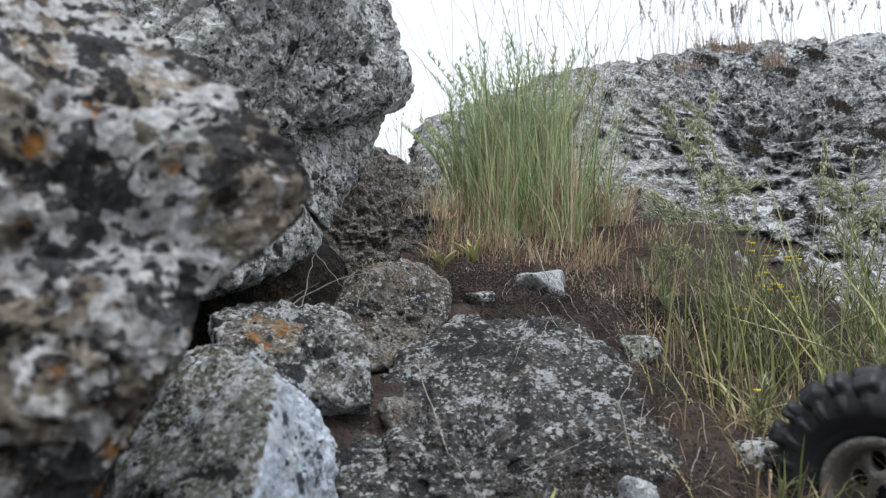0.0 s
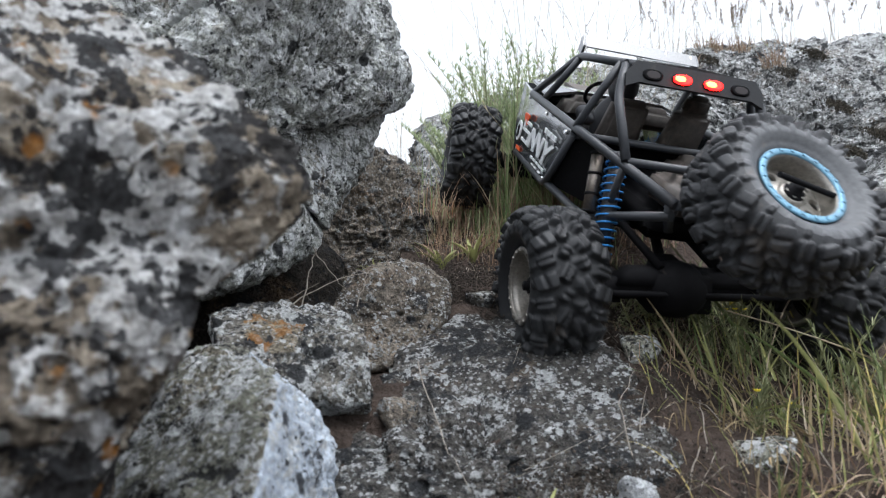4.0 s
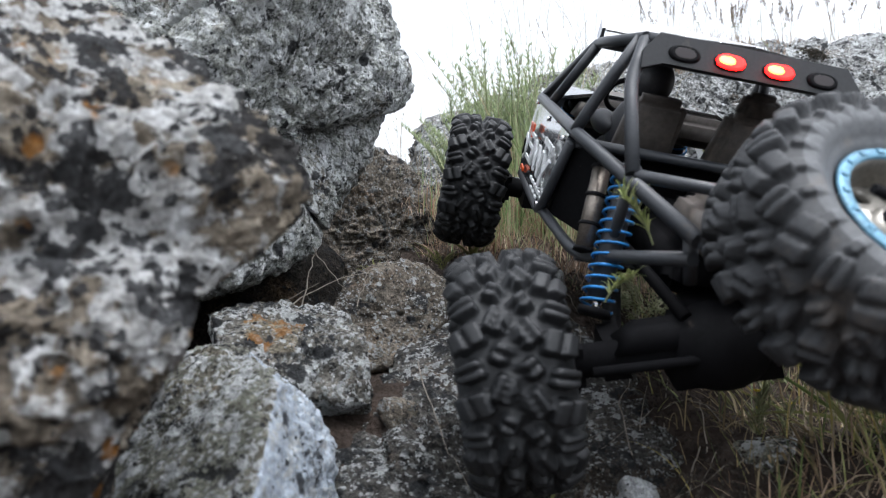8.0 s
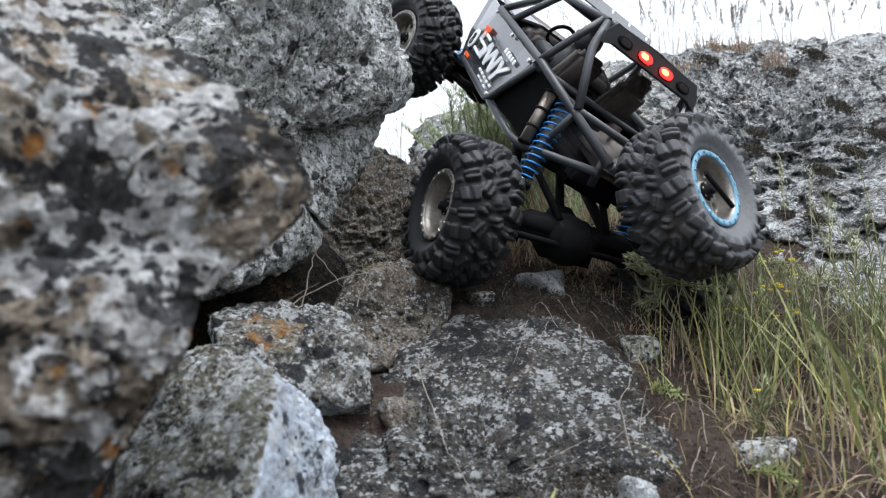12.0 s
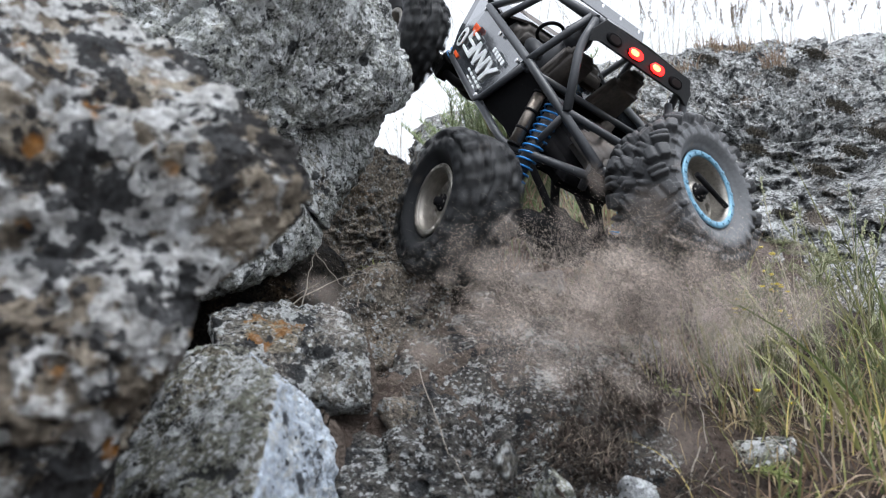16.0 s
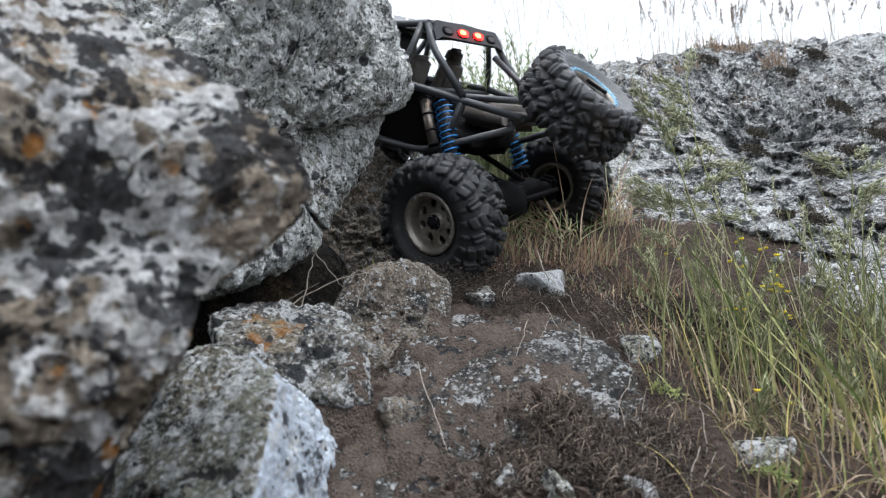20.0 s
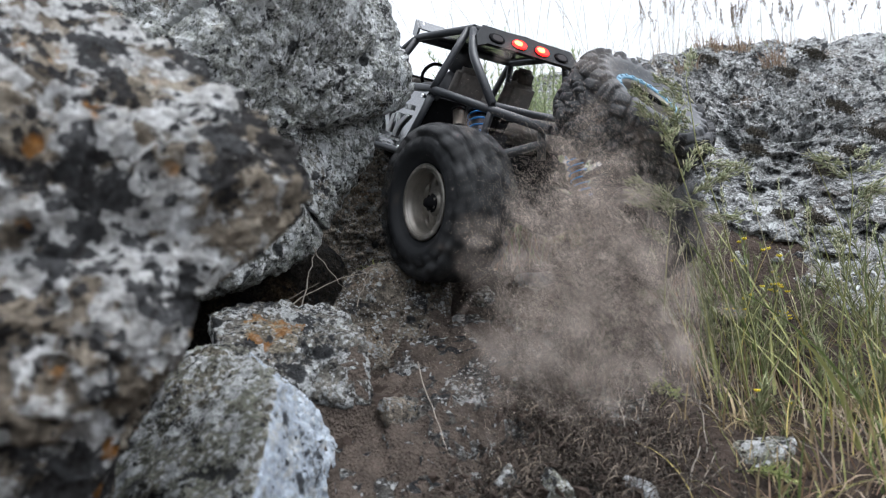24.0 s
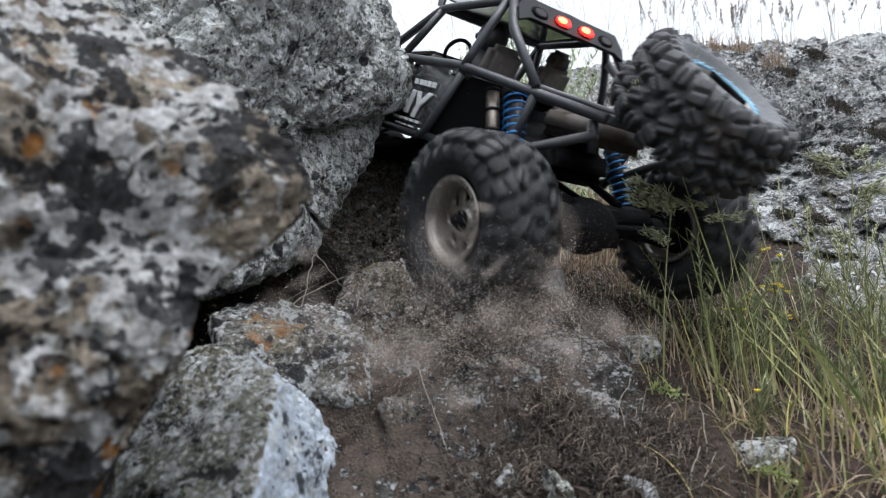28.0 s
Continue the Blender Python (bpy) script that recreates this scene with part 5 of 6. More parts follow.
for i, (x, y, n, h, toward) in enumerate(((0.20, 0.37, 26, 0.07, 1.5), (0.25, 0.38, 30, 0.10, 1.2), (0.29, 0.40, 30, 0.13, 0.8), (0.33, 0.42, 30, 0.15, 0.5), (0.27, 0.43, 26, 0.13, 2.2), (0.36, 0.46, 26, 0.16, 0.4), (0.31, 0.36, 26, 0.10, 0.9))):
    GULLY.append(tuft("gully_grass", "sparse green and yellow grass in the gully mouth", x, y, RNG, int(n * 0.7), h, 0.032, 1.1, 0.0024, M["lush"], 0, toward, dry=0.6, dead=M["golden"], group="gully grass"))
for i in range(9):
    x, y = RNG.uniform(0.20, 0.46), RNG.uniform(0.50, 0.72)
    GULLY.append(tuft("gully_grass", "slender yellow-green grass in the gully", x, y, RNG, 8, RNG.uniform(0.11, 0.20), 0.034, 1.15, 0.0020, M["lush"], 1, RNG.uniform(0.2, 2.6), dry=0.35, seed_size=0.9, full=30, group="gully grass"))
for i, (x, y, h, toward) in enumerate(((0.27, 0.50, 0.22, 2.4), (0.31, 0.47, 0.24, 2.7), (0.35, 0.50, 0.26, 2.9), (0.38, 0.54, 0.24, 2.2), (0.33, 0.56, 0.25, 1.9), (0.29, 0.44, 0.17, 2.9), (0.40, 0.47, 0.24, 2.6),
                                         (0.25, 0.55, 0.20, 2.0), (0.36, 0.43, 0.18, 3.0), (0.42, 0.58, 0.24, 1.2), (0.30, 0.60, 0.22, 0.8), (0.44, 0.51, 0.25, 2.4))):
    GULLY.append(tuft("gully_grass", "broad arching green and yellow grass blades", x, y, RNG, 4, h, 0.024, 1.9, 0.0040, M["lush"], 0, toward, dry=0.2, dead=M["golden"], group="gully grass"))
TALL_FROM = len(GULLY) - 21  # the tall ones are the last


def panicle(x, y, pts, seed, label):
    """A tall stalk with a loose, drooping seed head."""
    rng = random.Random(seed)
    base = tagged(new("oat_grass"), label, "grass")
    base.location = (x, y, ground_or_rock(x, y))
    V, F = [], []
    stem(V, F, pts, 0.0009, 0.0004)
    hang("stalk", mesh_from("stalk", V, F, M["lush"]), None, base)
    for k in range(8):
        V, F = [], []
        o = Vector(pts[-1 - k // 4]).lerp(Vector(pts[-2 - k // 4]), 0.25 * (k % 4))
        d = Vector((rng.uniform(-1, 1), rng.uniform(-0.6, 0.6), rng.uniform(0.0, 0.9))).normalized()
        tip = o + d * 0.032 + Vector((0, 0, -0.004))
        stem(V, F, [tuple(o), tuple(o.lerp(tip, 0.5) + Vector((0, 0, 0.003))), tuple(tip)], 0.0004, 0.0002)
        for _ in range(64):
            q = o.lerp(tip, rng.uniform(0.15, 1.0)) + Vector((rng.gauss(0, 0.002), rng.gauss(0, 0.002), rng.gauss(0, 0.002)))
            spikelet(V, F, q, d + Vector((rng.gauss(0, 0.4), rng.gauss(0, 0.4), rng.gauss(0, 0.4))), 0.0072, 0.00062)
        hang("seed_head", mesh_from("seed_head", V, F, M["seed"]), None, base)
    return base


OATS = [panicle(0.175, 0.53, [(0, 0, -0.01), (0.002, 0, 0.05), (0.006, 0, 0.10), (0.010, -0.002, 0.135), (0.006, -0.004, 0.150)], 3, "green oat grass stalk with a drooping head"),
        panicle(0.235, 0.50, [(0.000, 0, -0.010), (-0.013, 0, 0.076), (-0.036, 0, 0.146), (-0.055, 0, 0.210), (-0.071, 0, 0.248)], 4, "tall green oat grass leaning over the gully"),
        panicle(0.245, 0.505, [(0.000, 0, -0.010), (-0.008, 0, 0.076), (-0.027, 0, 0.152), (-0.047, 0, 0.222), (-0.053, 0, 0.273)], 5, "tall green oat grass leaning over the gully"),
        panicle(0.33, 0.56, [(0, 0, -0.01), (0.0, 0, 0.07), (0.004, 0, 0.13), (0.004, 0, 0.19), (0.0, 0, 0.215)], 6, "upright green oat grass in the gully")]


def herb(x, y, h, seed, flowers=0, label="grey-green feathery weed in the gully", z=None, shoots=4, leaf=0.017, nodes=11, per=7, leafy=None):
    """An upright weed with narrow leaves up its stems."""
    rng = random.Random(seed)
    base = tagged(new("weed"), label, "plant")
    base.location = (x, y, ground_or_rock(x, y) if z is None else z)
    for _ in range(shoots):
        V, F, V2, F2, V3, F3 = [], [], [], [], [], []
        pts = arc(rng.gauss(0, 0.006), rng.gauss(0, 0.006), -0.01, h * rng.uniform(0.6, 1.0), rng.uniform(0.1, 0.6), rng.uniform(0, 6.28), nodes)
        stem(V, F, pts, 0.0011, 0.0005)
        for p in pts[2:]:
            for _ in range(per):
                blade(V2, F2, rng, p[0], p[1], p[2], leaf * rng.uniform(0.6, 1.4), rng.uniform(0.8, 1.9), rng.uniform(0, 6.28), leaf * 0.11, 3, 0.4)
        st = hang("stem", mesh_from("stem", V, F, M["herb"]), None, base)
        lv = hang("leaves", mesh_from("leaves", V2, F2, leafy or M["herb"]), None, st)
        lv["kind"] = "stuff"
        if flowers:
            for _ in range(flowers):
                q = Vector(pts[-1]) + Vector((rng.gauss(0, 0.006), rng.gauss(0, 0.006), rng.gauss(0, 0.003)))
                for j in range(5):
                    spikelet(V3, F3, q, (math.cos(j * 1.26), math.sin(j * 1.26), 0.6), 0.0035, 0.0011)
            hang("flower", mesh_from("flower", V3, F3, M["flower"]), None, st, "small yellow flower cluster")
    return base


for x, y, h, s, n, text in ((0.305, 0.62, 0.12, 4, 4, "weed with small yellow flowers"), (0.36, 0.66, 0.11, 5, 0, ""), (0.42, 0.60, 0.13, 6, 0, ""), (0.45, 0.68, 0.10, 7, 0, ""),
                            (0.235, 0.50, 0.05, 9, 1, "low weed with a yellow flower"), (0.34, 0.52, 0.07, 10, 0, ""), (0.27, 0.60, 0.09, 12, 0, ""), (0.33, 0.57, 0.10, 13, 0, ""), (0.28, 0.63, 0.12, 34, 0, "")):
    herb(x, y, h, s, n, text or "grey-green feathery weed in the gully", None, 4, 0.014, 12, 4)
for x, y, h, s in ((0.235, 0.60, 0.15, 41), (0.275, 0.67, 0.17, 42), (0.325, 0.70, 0.18, 43), (0.43, 0.67, 0.19, 45), (0.305, 0.60, 0.16, 46), (0.47, 0.72, 0.19, 48), (0.245, 0.72, 0.13, 49)):
    GULLY.append(herb(x, y, h, s, 2 if s in (43, 46) else 0, "feathery grey-green weed among the gully grass", None, 4, 0.014, 16, 4))
for x, y, h, s in ((0.050, 0.97, 0.23, 21), (0.080, 0.98, 0.275, 22), (0.115, 0.99, 0.30, 23), (0.030, 1.00, 0.21, 24), (0.140, 0.97, 0.28, 25), (0.10, 1.02, 0.29, 26), (0.165, 0.99, 0.27, 27)):
    herb(x, y, h, s, 0, "pale grey-green bushy herb behind the grass", None, 15, 0.012, 26, 10, M["bushy"])


def rosette(x, y, z, size, seed, label="small green broad-leaved seedling"):
    rng = random.Random(seed)
    base = tagged(new("seedling"), label, "plant")
    base.location = (x, y, z)
    for i in range(7):
        V, F = [], []
        blade(V, F, rng, 0, 0, 0, size * rng.uniform(0.7, 1.1), rng.uniform(0.6, 1.5), i * 0.9 + rng.uniform(-0.3, 0.3), size * 0.16, 6)
        hang("leaf", mesh_from("leaf", V, F, M["lush"]), None, base)
    return base


rosette(-0.075, 0.72, 0.165, 0.045, 1, "small green seedling before the brown boulder")
rosette(-0.002, 0.74, 0.18, 0.045, 2, "small green seedling at the soil ledge")
rosette(0.035, 0.76, 0.19, 0.05, 3, "small green seedling below the bunch grass")
rosette(-0.017, 0.385, 0.0, 0.026, 4, "green sprout at the foot of the slab")
rosette(0.005, 0.375, 0.0, 0.026, 5, "green sprout at the foot of the slab")
rosette(0.06, 0.395, 0.010, 0.03, 6, "grey-green seedling on loose soil")

# grasses on the skyline
for i in range(22):
    x, y = 0.46 + 0.034 * i + RNG.uniform(-0.02, 0.02), 1.40 + RNG.uniform(-0.02, 0.05)
    tuft("skyline_grass", "thin dry grass with seed heads on the rock crest", x, y, RNG, 9, 0.150, 0.03, 0.32, 0.0014, M["straw"], 5, dry=0.6, seed_size=1.2, full=40, group="skyline grass", husk=M["husk"])
for x, y in ((0.57, 1.30), (0.60, 1.28), (0.68, 1.28), (0.54, 1.31), (0.48, 1.25), (0.62, 1.2)):
    tuft("crest_grass", "reddish dry tuft on the rock crest", x, y, RNG, 80, 0.055, 0.022, 1.1, 0.0018, M["russet"], 2, dry=0.4, full=16)
for x, y, z in ((-0.13, 1.5, 0.34), (-0.10, 1.45, 0.34), (-0.16, 1.6, 0.34), (-0.06, 1.5, 0.36), (-0.08, 1.25, 0.33), (-0.04, 1.2, 0.33)):
    tuft("far_grass", "dry grass beyond the boulders", x, y, RNG, 40, 0.20, 0.04, 0.6, 0.0016, M["straw"], 4, z=z, dry=0.4, full=14)


for x, y in ((0.13, 1.10), (0.20, 1.13), (0.27, 1.12), (0.05, 1.12), (0.34, 1.15)):
    tuft("tall_grass", "tall thin grass stalks behind the bunch grass", x, y, RNG, 9, 0.36, 0.05, 0.6, 0.0014, M["straw"], 10, z=float(ground_z(x, y)), dry=0.5, seed_size=0.8, full=12, group="tall grass", husk=M["husk"])


def twig(pts, r, label="dry grey twig lying on the stones"):
    V, F = [], []
    fine = [Vector(pts[0])]
    for a_, b_ in zip(pts, pts[1:]):
        for k in range(1, 5):
            fine.append(Vector(a_).lerp(Vector(b_), k / 4) + Vector((RNG.gauss(0, 0.0008), RNG.gauss(0, 0.0008), RNG.gauss(0, 0.0008))))
    stem(V, F, fine, r, r * 0.5)
    return tagged(new("twig", mesh_from("twig", V, F, M["twig"])), label, "twig")


for pts, r in (([(-0.125, 0.55, 0.142), (-0.10, 0.56, 0.158), (-0.052, 0.60, 0.176)], 0.0010), ([(-0.118, 0.55, 0.140), (-0.112, 0.555, 0.17), (-0.108, 0.56, 0.19)], 0.0007),
               ([(-0.11, 0.555, 0.19), (-0.095, 0.57, 0.165), (-0.085, 0.57, 0.155)], 0.0007), ([(-0.075, 0.575, 0.140), (-0.070, 0.58, 0.16), (-0.066, 0.585, 0.172)], 0.0007),
               ([(-0.14, 0.55, 0.14), (-0.13, 0.545, 0.145), (-0.105, 0.56, 0.160)], 0.0006),
               ([(0.125, 0.44, 0.04), (0.122, 0.46, 0.074), (0.145, 0.50, 0.094)], 0.0006), ([(0.135, 0.46, 0.055), (0.150, 0.49, 0.082)], 0.0005), ([(0.05, 0.42, 0.038), (0.11, 0.45, 0.058)], 0.0008),
               ([(0.10, 0.70, 0.20), (0.105, 0.66, 0.170), (0.115, 0.62, 0.152)], 0.0009), ([(0.19, 0.56, 0.09), (0.185, 0.62, 0.13), (0.15, 0.66, 0.15)], 0.0008),
               ([(0.17, 0.43, 0.02), (0.172, 0.44, 0.06), (0.180, 0.47, 0.075)], 0.0006), ([(0.155, 0.47, 0.055), (0.175, 0.52, 0.085)], 0.0007), ([(0.02, 0.41, 0.03), (0.09, 0.425, 0.045)], 0.0007)):
    twig(pts, r)
twig([(-0.019, 0.497, 0.099), (-0.009, 0.463, 0.071), (0.004, 0.438, 0.046), (0.017, 0.416, 0.028)], 0.0006, "long pale dry stem lying over the slab")
DEAD = random.Random(5)
for i in range(110):
    x, y = (DEAD.uniform(0.07, 0.21), DEAD.uniform(0.56, 0.74)) if i < 34 else (DEAD.uniform(-0.03, 0.26), DEAD.uniform(0.68, 0.86)) if i < 90 else (DEAD.uniform(0.15, 0.30), DEAD.uniform(0.40, 0.52))
    run, side = DEAD.uniform(0.02, 0.06), DEAD.gauss(0, 0.022 if i < 34 else 0.05)
    ends = [(x, y), (x + side * 0.4, y - run * 0.5), (x + side, y - run)]
    ob = twig([(a_, b_, ground_or_rock(a_, b_) + h_) for (a_, b_), h_ in zip(ends, (0.003, DEAD.uniform(0.004, 0.014), 0.002))], DEAD.uniform(0.0004, 0.0007), "dead grass stem lying on the soil bank")
    ob["group"] = "dead stems"
STEM_ROOT = tagged(new("bent_stalk"), "long pale grass stalk bowed across the gully", "grass")
STEM_ROOT.location = (0.41, 0.50, ground_or_rock(0.41, 0.50))
V, F, V2, F2 = [], [], [], []
lift = 0.116 - STEM_ROOT.location.z
pts = [(0, 0, -0.01), (-0.006, 0, lift * 0.45), (-0.022, 0, lift * 0.80), (-0.045, 0, lift * 0.97), (-0.075, 0, lift), (-0.11, 0, lift - 0.001), (-0.15, 0, lift - 0.007), (-0.195, 0, lift - 0.018)]
stem(V, F, pts, 0.0012, 0.0006)
hang("stalk", mesh_from("stalk", V, F, M["straw"]), None, STEM_ROOT)


def clump_mesh(name, rng, count, spread, size, mat):
    """Crumbs of moss or soil heaped over a small area."""
    V, F = [], []
    for _ in range(count):
        x, y = rng.gauss(0, spread[0]), rng.gauss(0, spread[1])
        p = Vector((x, y, rng.uniform(-0.003, 0.6) * spread[2] * math.exp(-((x / spread[0]) ** 2 + (y / spread[1]) ** 2) * 0.3)))
        d = Vector((rng.gauss(0, 1), rng.gauss(0, 1), rng.gauss(0.2, 1)))
        k = rng.uniform(0.3, 1.3)
        spikelet(V, F, p, d, size * k * rng.uniform(0.7, 1.6), size * k * rng.uniform(0.22, 0.5))
    return mesh_from(name, V, F, mat, False)


for i, (x, y, rx, ry, cnt, size) in enumerate(((0.03, 0.655, 0.025, 0.014, 1500, 0.0028), (0.06, 0.645, 0.02, 0.014, 1000, 0.0028), (0.11, 0.645, 0.018, 0.012, 900, 0.003), (0.10, 0.42, 0.035, 0.016, 1600, 0.0032),
                                               (0.20, 0.72, 0.04, 0.03, 1500, 0.0035), (0.17, 0.40, 0.03, 0.02, 900, 0.0035), (0.24, 0.72, 0.03, 0.02, 1100, 0.004), (0.30, 0.74, 0.03, 0.02, 1100, 0.004), (0.27, 0.68, 0.03, 0.02, 1000, 0.004), (0.34, 0.71, 0.03, 0.02, 1000, 0.004), (0.19, 0.69, 0.025, 0.02, 900, 0.004), (0.22, 0.77, 0.03, 0.02, 1000, 0.004), (0.14, 0.73, 0.03, 0.018, 900, 0.003), (0.06, 0.72, 0.03, 0.018, 900, 0.003), (0.03, 0.39, 0.04, 0.012, 1000, 0.003), (0.16, 0.50, 0.02, 0.03, 900, 0.003), (-0.04, 0.665, 0.03, 0.012, 1300, 0.0026), (0.005, 0.67, 0.03, 0.02, 1500, 0.0032), (0.075, 0.675, 0.025, 0.02, 1300, 0.003), (0.13, 0.665, 0.02, 0.02, 1100, 0.003), (0.15, 0.62, 0.018, 0.02, 900, 0.003), (0.03, 0.70, 0.03, 0.02, 1200, 0.003), (0.06, 0.62, 0.02, 0.010, 900, 0.003))):
    ob = tagged(new("moss_litter", clump_mesh("moss_litter", RNG, int(cnt * 0.9), (rx, ry, 0.007), size * 0.7, M["moss"])), "brown dry moss and litter on the soil", "moss", kind="stuff")
    ob.matrix_world = pose(x, y, surface_z(x, y) + 0.002, 28, 0, 0)

for x, y, z, s in ((0.651, 0.967, 0.396, 1.2), (0.596, 0.944, 0.364, 1.0), (0.549, 0.937, 0.334, 1.0), (0.636, 1.035, 0.459, 1.3), (0.636, 1.17, 0.561, 1.5), (0.481, 1.001, 0.381, 0.9),
                   (0.473, 0.898, 0.265, 0.8), (0.501, 0.875, 0.256, 0.8), (0.498, 1.026, 0.414, 0.8), (0.696, 1.196, 0.608, 1.6), (0.513, 1.241, 0.614, 1.6)):
    ob = tagged(new("moss_cushion", clump_mesh("moss_cushion", RNG, 700, (0.013 * s, 0.006 * s, 0.012 * s), 0.0034, M["mosscap"])), "dark brown dry moss cushion on the rock face", "moss", "moss cushions", "stuff")
    ob.matrix_world = pose(x, y - 0.002, z, 50, 0, 25)



def torn_sprig(size, seed):
    """A sprig of pale leaves that the wheels tear off."""
    rng = random.Random(seed)
    base = tagged(new("torn_sprig"), "torn sprig of pale yellow-green weed leaves", "plant", "torn sprigs")
    V, F, V2, F2 = [], [], [], []
    pts = arc(0, 0, -size * 0.5, size, 0.7, rng.uniform(0, 6.28), 8)
    stem(V, F, pts, 0.0009, 0.0004)
    for p in pts[2:]:
        for _ in range(6):
            blade(V2, F2, rng, p[0], p[1], p[2], size * rng.uniform(0.3, 0.55), rng.uniform(0.7, 2.0), rng.uniform(0, 6.28), 0.0017, 4, 0.4)
    st = hang("stem", mesh_from("stem", V, F, M["herb"]), None, base)
    lv = hang("leaves", mesh_from("leaves", V2, F2, M["sprig"]), None, st)
    lv["kind"] = "stuff"
    return base


SPRIGS = [(torn_sprig(0.034, 61), ((0, 0.27, 0.52, None, 80, 0), (6.6, 0.27, 0.52, None, 80, 0), (7.0, 0.128, 0.37, 0.062, 20, 10), (7.2, 0.165, 0.30, 0.123, 50, 30), (7.8, 0.200, 0.30, 0.075, 60, 60), (8.0, 0.121, 0.385, 0.193, -10, 40), (8.2, 0.138, 0.385, 0.152, 20, 20),
                                   (8.5, 0.120, 0.385, 0.176, -15, 35), (8.9, 0.145, 0.38, 0.115, 30, 60), (9.3, 0.20, 0.42, None, 80, 60), (28, 0.20, 0.42, None, 80, 60))),
          (torn_sprig(0.022, 62), ((0, 0.25, 0.55, None, 80, 0), (7.2, 0.25, 0.55, None, 80, 0), (7.7, 0.118, 0.39, 0.130, 40, 20), (8.2, 0.097, 0.395, 0.156, 10, 30), (8.5, 0.092, 0.398, 0.162, 5, 30), (9.0, 0.083, 0.41, 0.168, 5, 30), (9.5, 0.091, 0.455, 0.183, 5, 30),
                                   (10.1, 0.10, 0.46, 0.16, 40, 30), (10.6, 0.16, 0.50, None, 80, 30), (28, 0.16, 0.50, None, 80, 30)))]

# ---- soil thrown by the wheels ----


def spill(x, y, size, seed):
    """A thin fan of loose soil that slides over the slab and settles into its hollows."""
    n = 56
    g = np.linspace(-1.15, 1.15, n)
    X, Y = np.meshgrid(g, g)
    p = np.stack([X.ravel(), Y.ravel(), np.full(n * n, seed * 3.1)], 1)
    edge = 1 - np.sqrt(p[:, 0] ** 2 + p[:, 1] ** 2) + 0.40 * fbm(p, 1.8, 4, seed)
    under = np.array([surface_z(x + a_ * size[0], y + b_ * size[1]) for a_, b_ in p[:, :2]])
    soft = under.reshape(n, n)
    for _ in range(6):
        soft = (soft + np.roll(soft, 1, 0) + np.roll(soft, -1, 0) + np.roll(soft, 1, 1) + np.roll(soft, -1, 1)) / 5
    base = 0.7 * under + 0.3 * soft.ravel()
    z = base + size[2] * smooth(0.0, 0.6, edge) - 0.012 * smooth(0.12, -0.1, edge) - 0.002 + 0.0024 * fbm(p, 9, 3, seed + 2) + 0.0016 * fbm(p, 26, 2, seed) - 0.012 * smooth(0.20, 0.50, fbm(p, 2.6, 4, seed + 9))
    q = np.stack([p[:, 0] * size[0], p[:, 1] * size[1], z], 1)
    i = (np.arange(n - 1)[:, None] * n + np.arange(n - 1)[None, :]).ravel()
    keep = edge.reshape(n, n)[:-1, :-1].ravel() > -0.12
    i = i[keep]
    ob = tagged(new("loose_soil", mesh_from("loose_soil", q, np.stack([i, i + 1, i + n + 1, i + n], 1), M["loose"])), "thin fan of pale brown loose soil on the slab", "soil")
    return ob, x, y


SPILLS = [spill(0.000, 0.545, (0.075, 0.055, 0.0040), 3), spill(0.055, 0.500, (0.080, 0.055, 0.0040), 4), spill(-0.02, 0.455, (0.070, 0.055, 0.0040), 5),
          spill(0.09, 0.435, (0.085, 0.05, 0.0045), 6), spill(0.055, 0.585, (0.070, 0.045, 0.0040), 7), spill(0.01, 0.40, (0.09, 0.04, 0.0045), 8)]
CLODS = []
for i in range(7):
    base = tagged(new("soil_clods"), "heap of dark crumbly soil with torn roots", "soil", kind="stuff")
    crumbs = hang("crumbs", clump_mesh("crumbs", RNG, 1500, (0.024, 0.016, 0.018), 0.0022, M["moss"]), None, base)
    lumps = hang("lumps", clump_mesh("lumps", RNG, 110, (0.022, 0.015, 0.018), 0.0075, M["soil"]), None, base)
    V, F = [], []
    for _ in range(420):
        blade(V, F, RNG, RNG.gauss(0, 0.016), RNG.gauss(0, 0.011), RNG.uniform(-0.004, 0.012), RNG.uniform(0.008, 0.022), RNG.uniform(0.8, 2.6), RNG.uniform(0, 6.28), 0.0007, 4, RNG.uniform(0.4, 1.4))
    roots = hang("roots", mesh_from("roots", V, F, M["root"]), None, base, "torn dry roots")
    for ob in (crumbs, lumps, roots):
        ob["kind"] = "stuff"
    CLODS.append((base, (0.100, 0.130, 0.070, 0.115, 0.045, 0.085, 0.150)[i], (0.445, 0.432, 0.430, 0.415, 0.415, 0.470, 0.455)[i]))
FALLEN = [(stone("loose_stone", "pale stone rolled down with the soil", 0, 0, 0, (0.03, 0.025, 0.03), M["pale"], 24), 0.066, 0.405),
          (stone("loose_stone", "flat grey stone rolled down with the soil", 0, 0, 0, (0.032, 0.02, 0.02), M["grey"], 25), 0.040, 0.41),
          (stone("loose_stone", "small pale pebble on the churned soil", 0, 0, 0, (0.014, 0.014, 0.012), M["pale"], 26), 0.042, 0.65)]


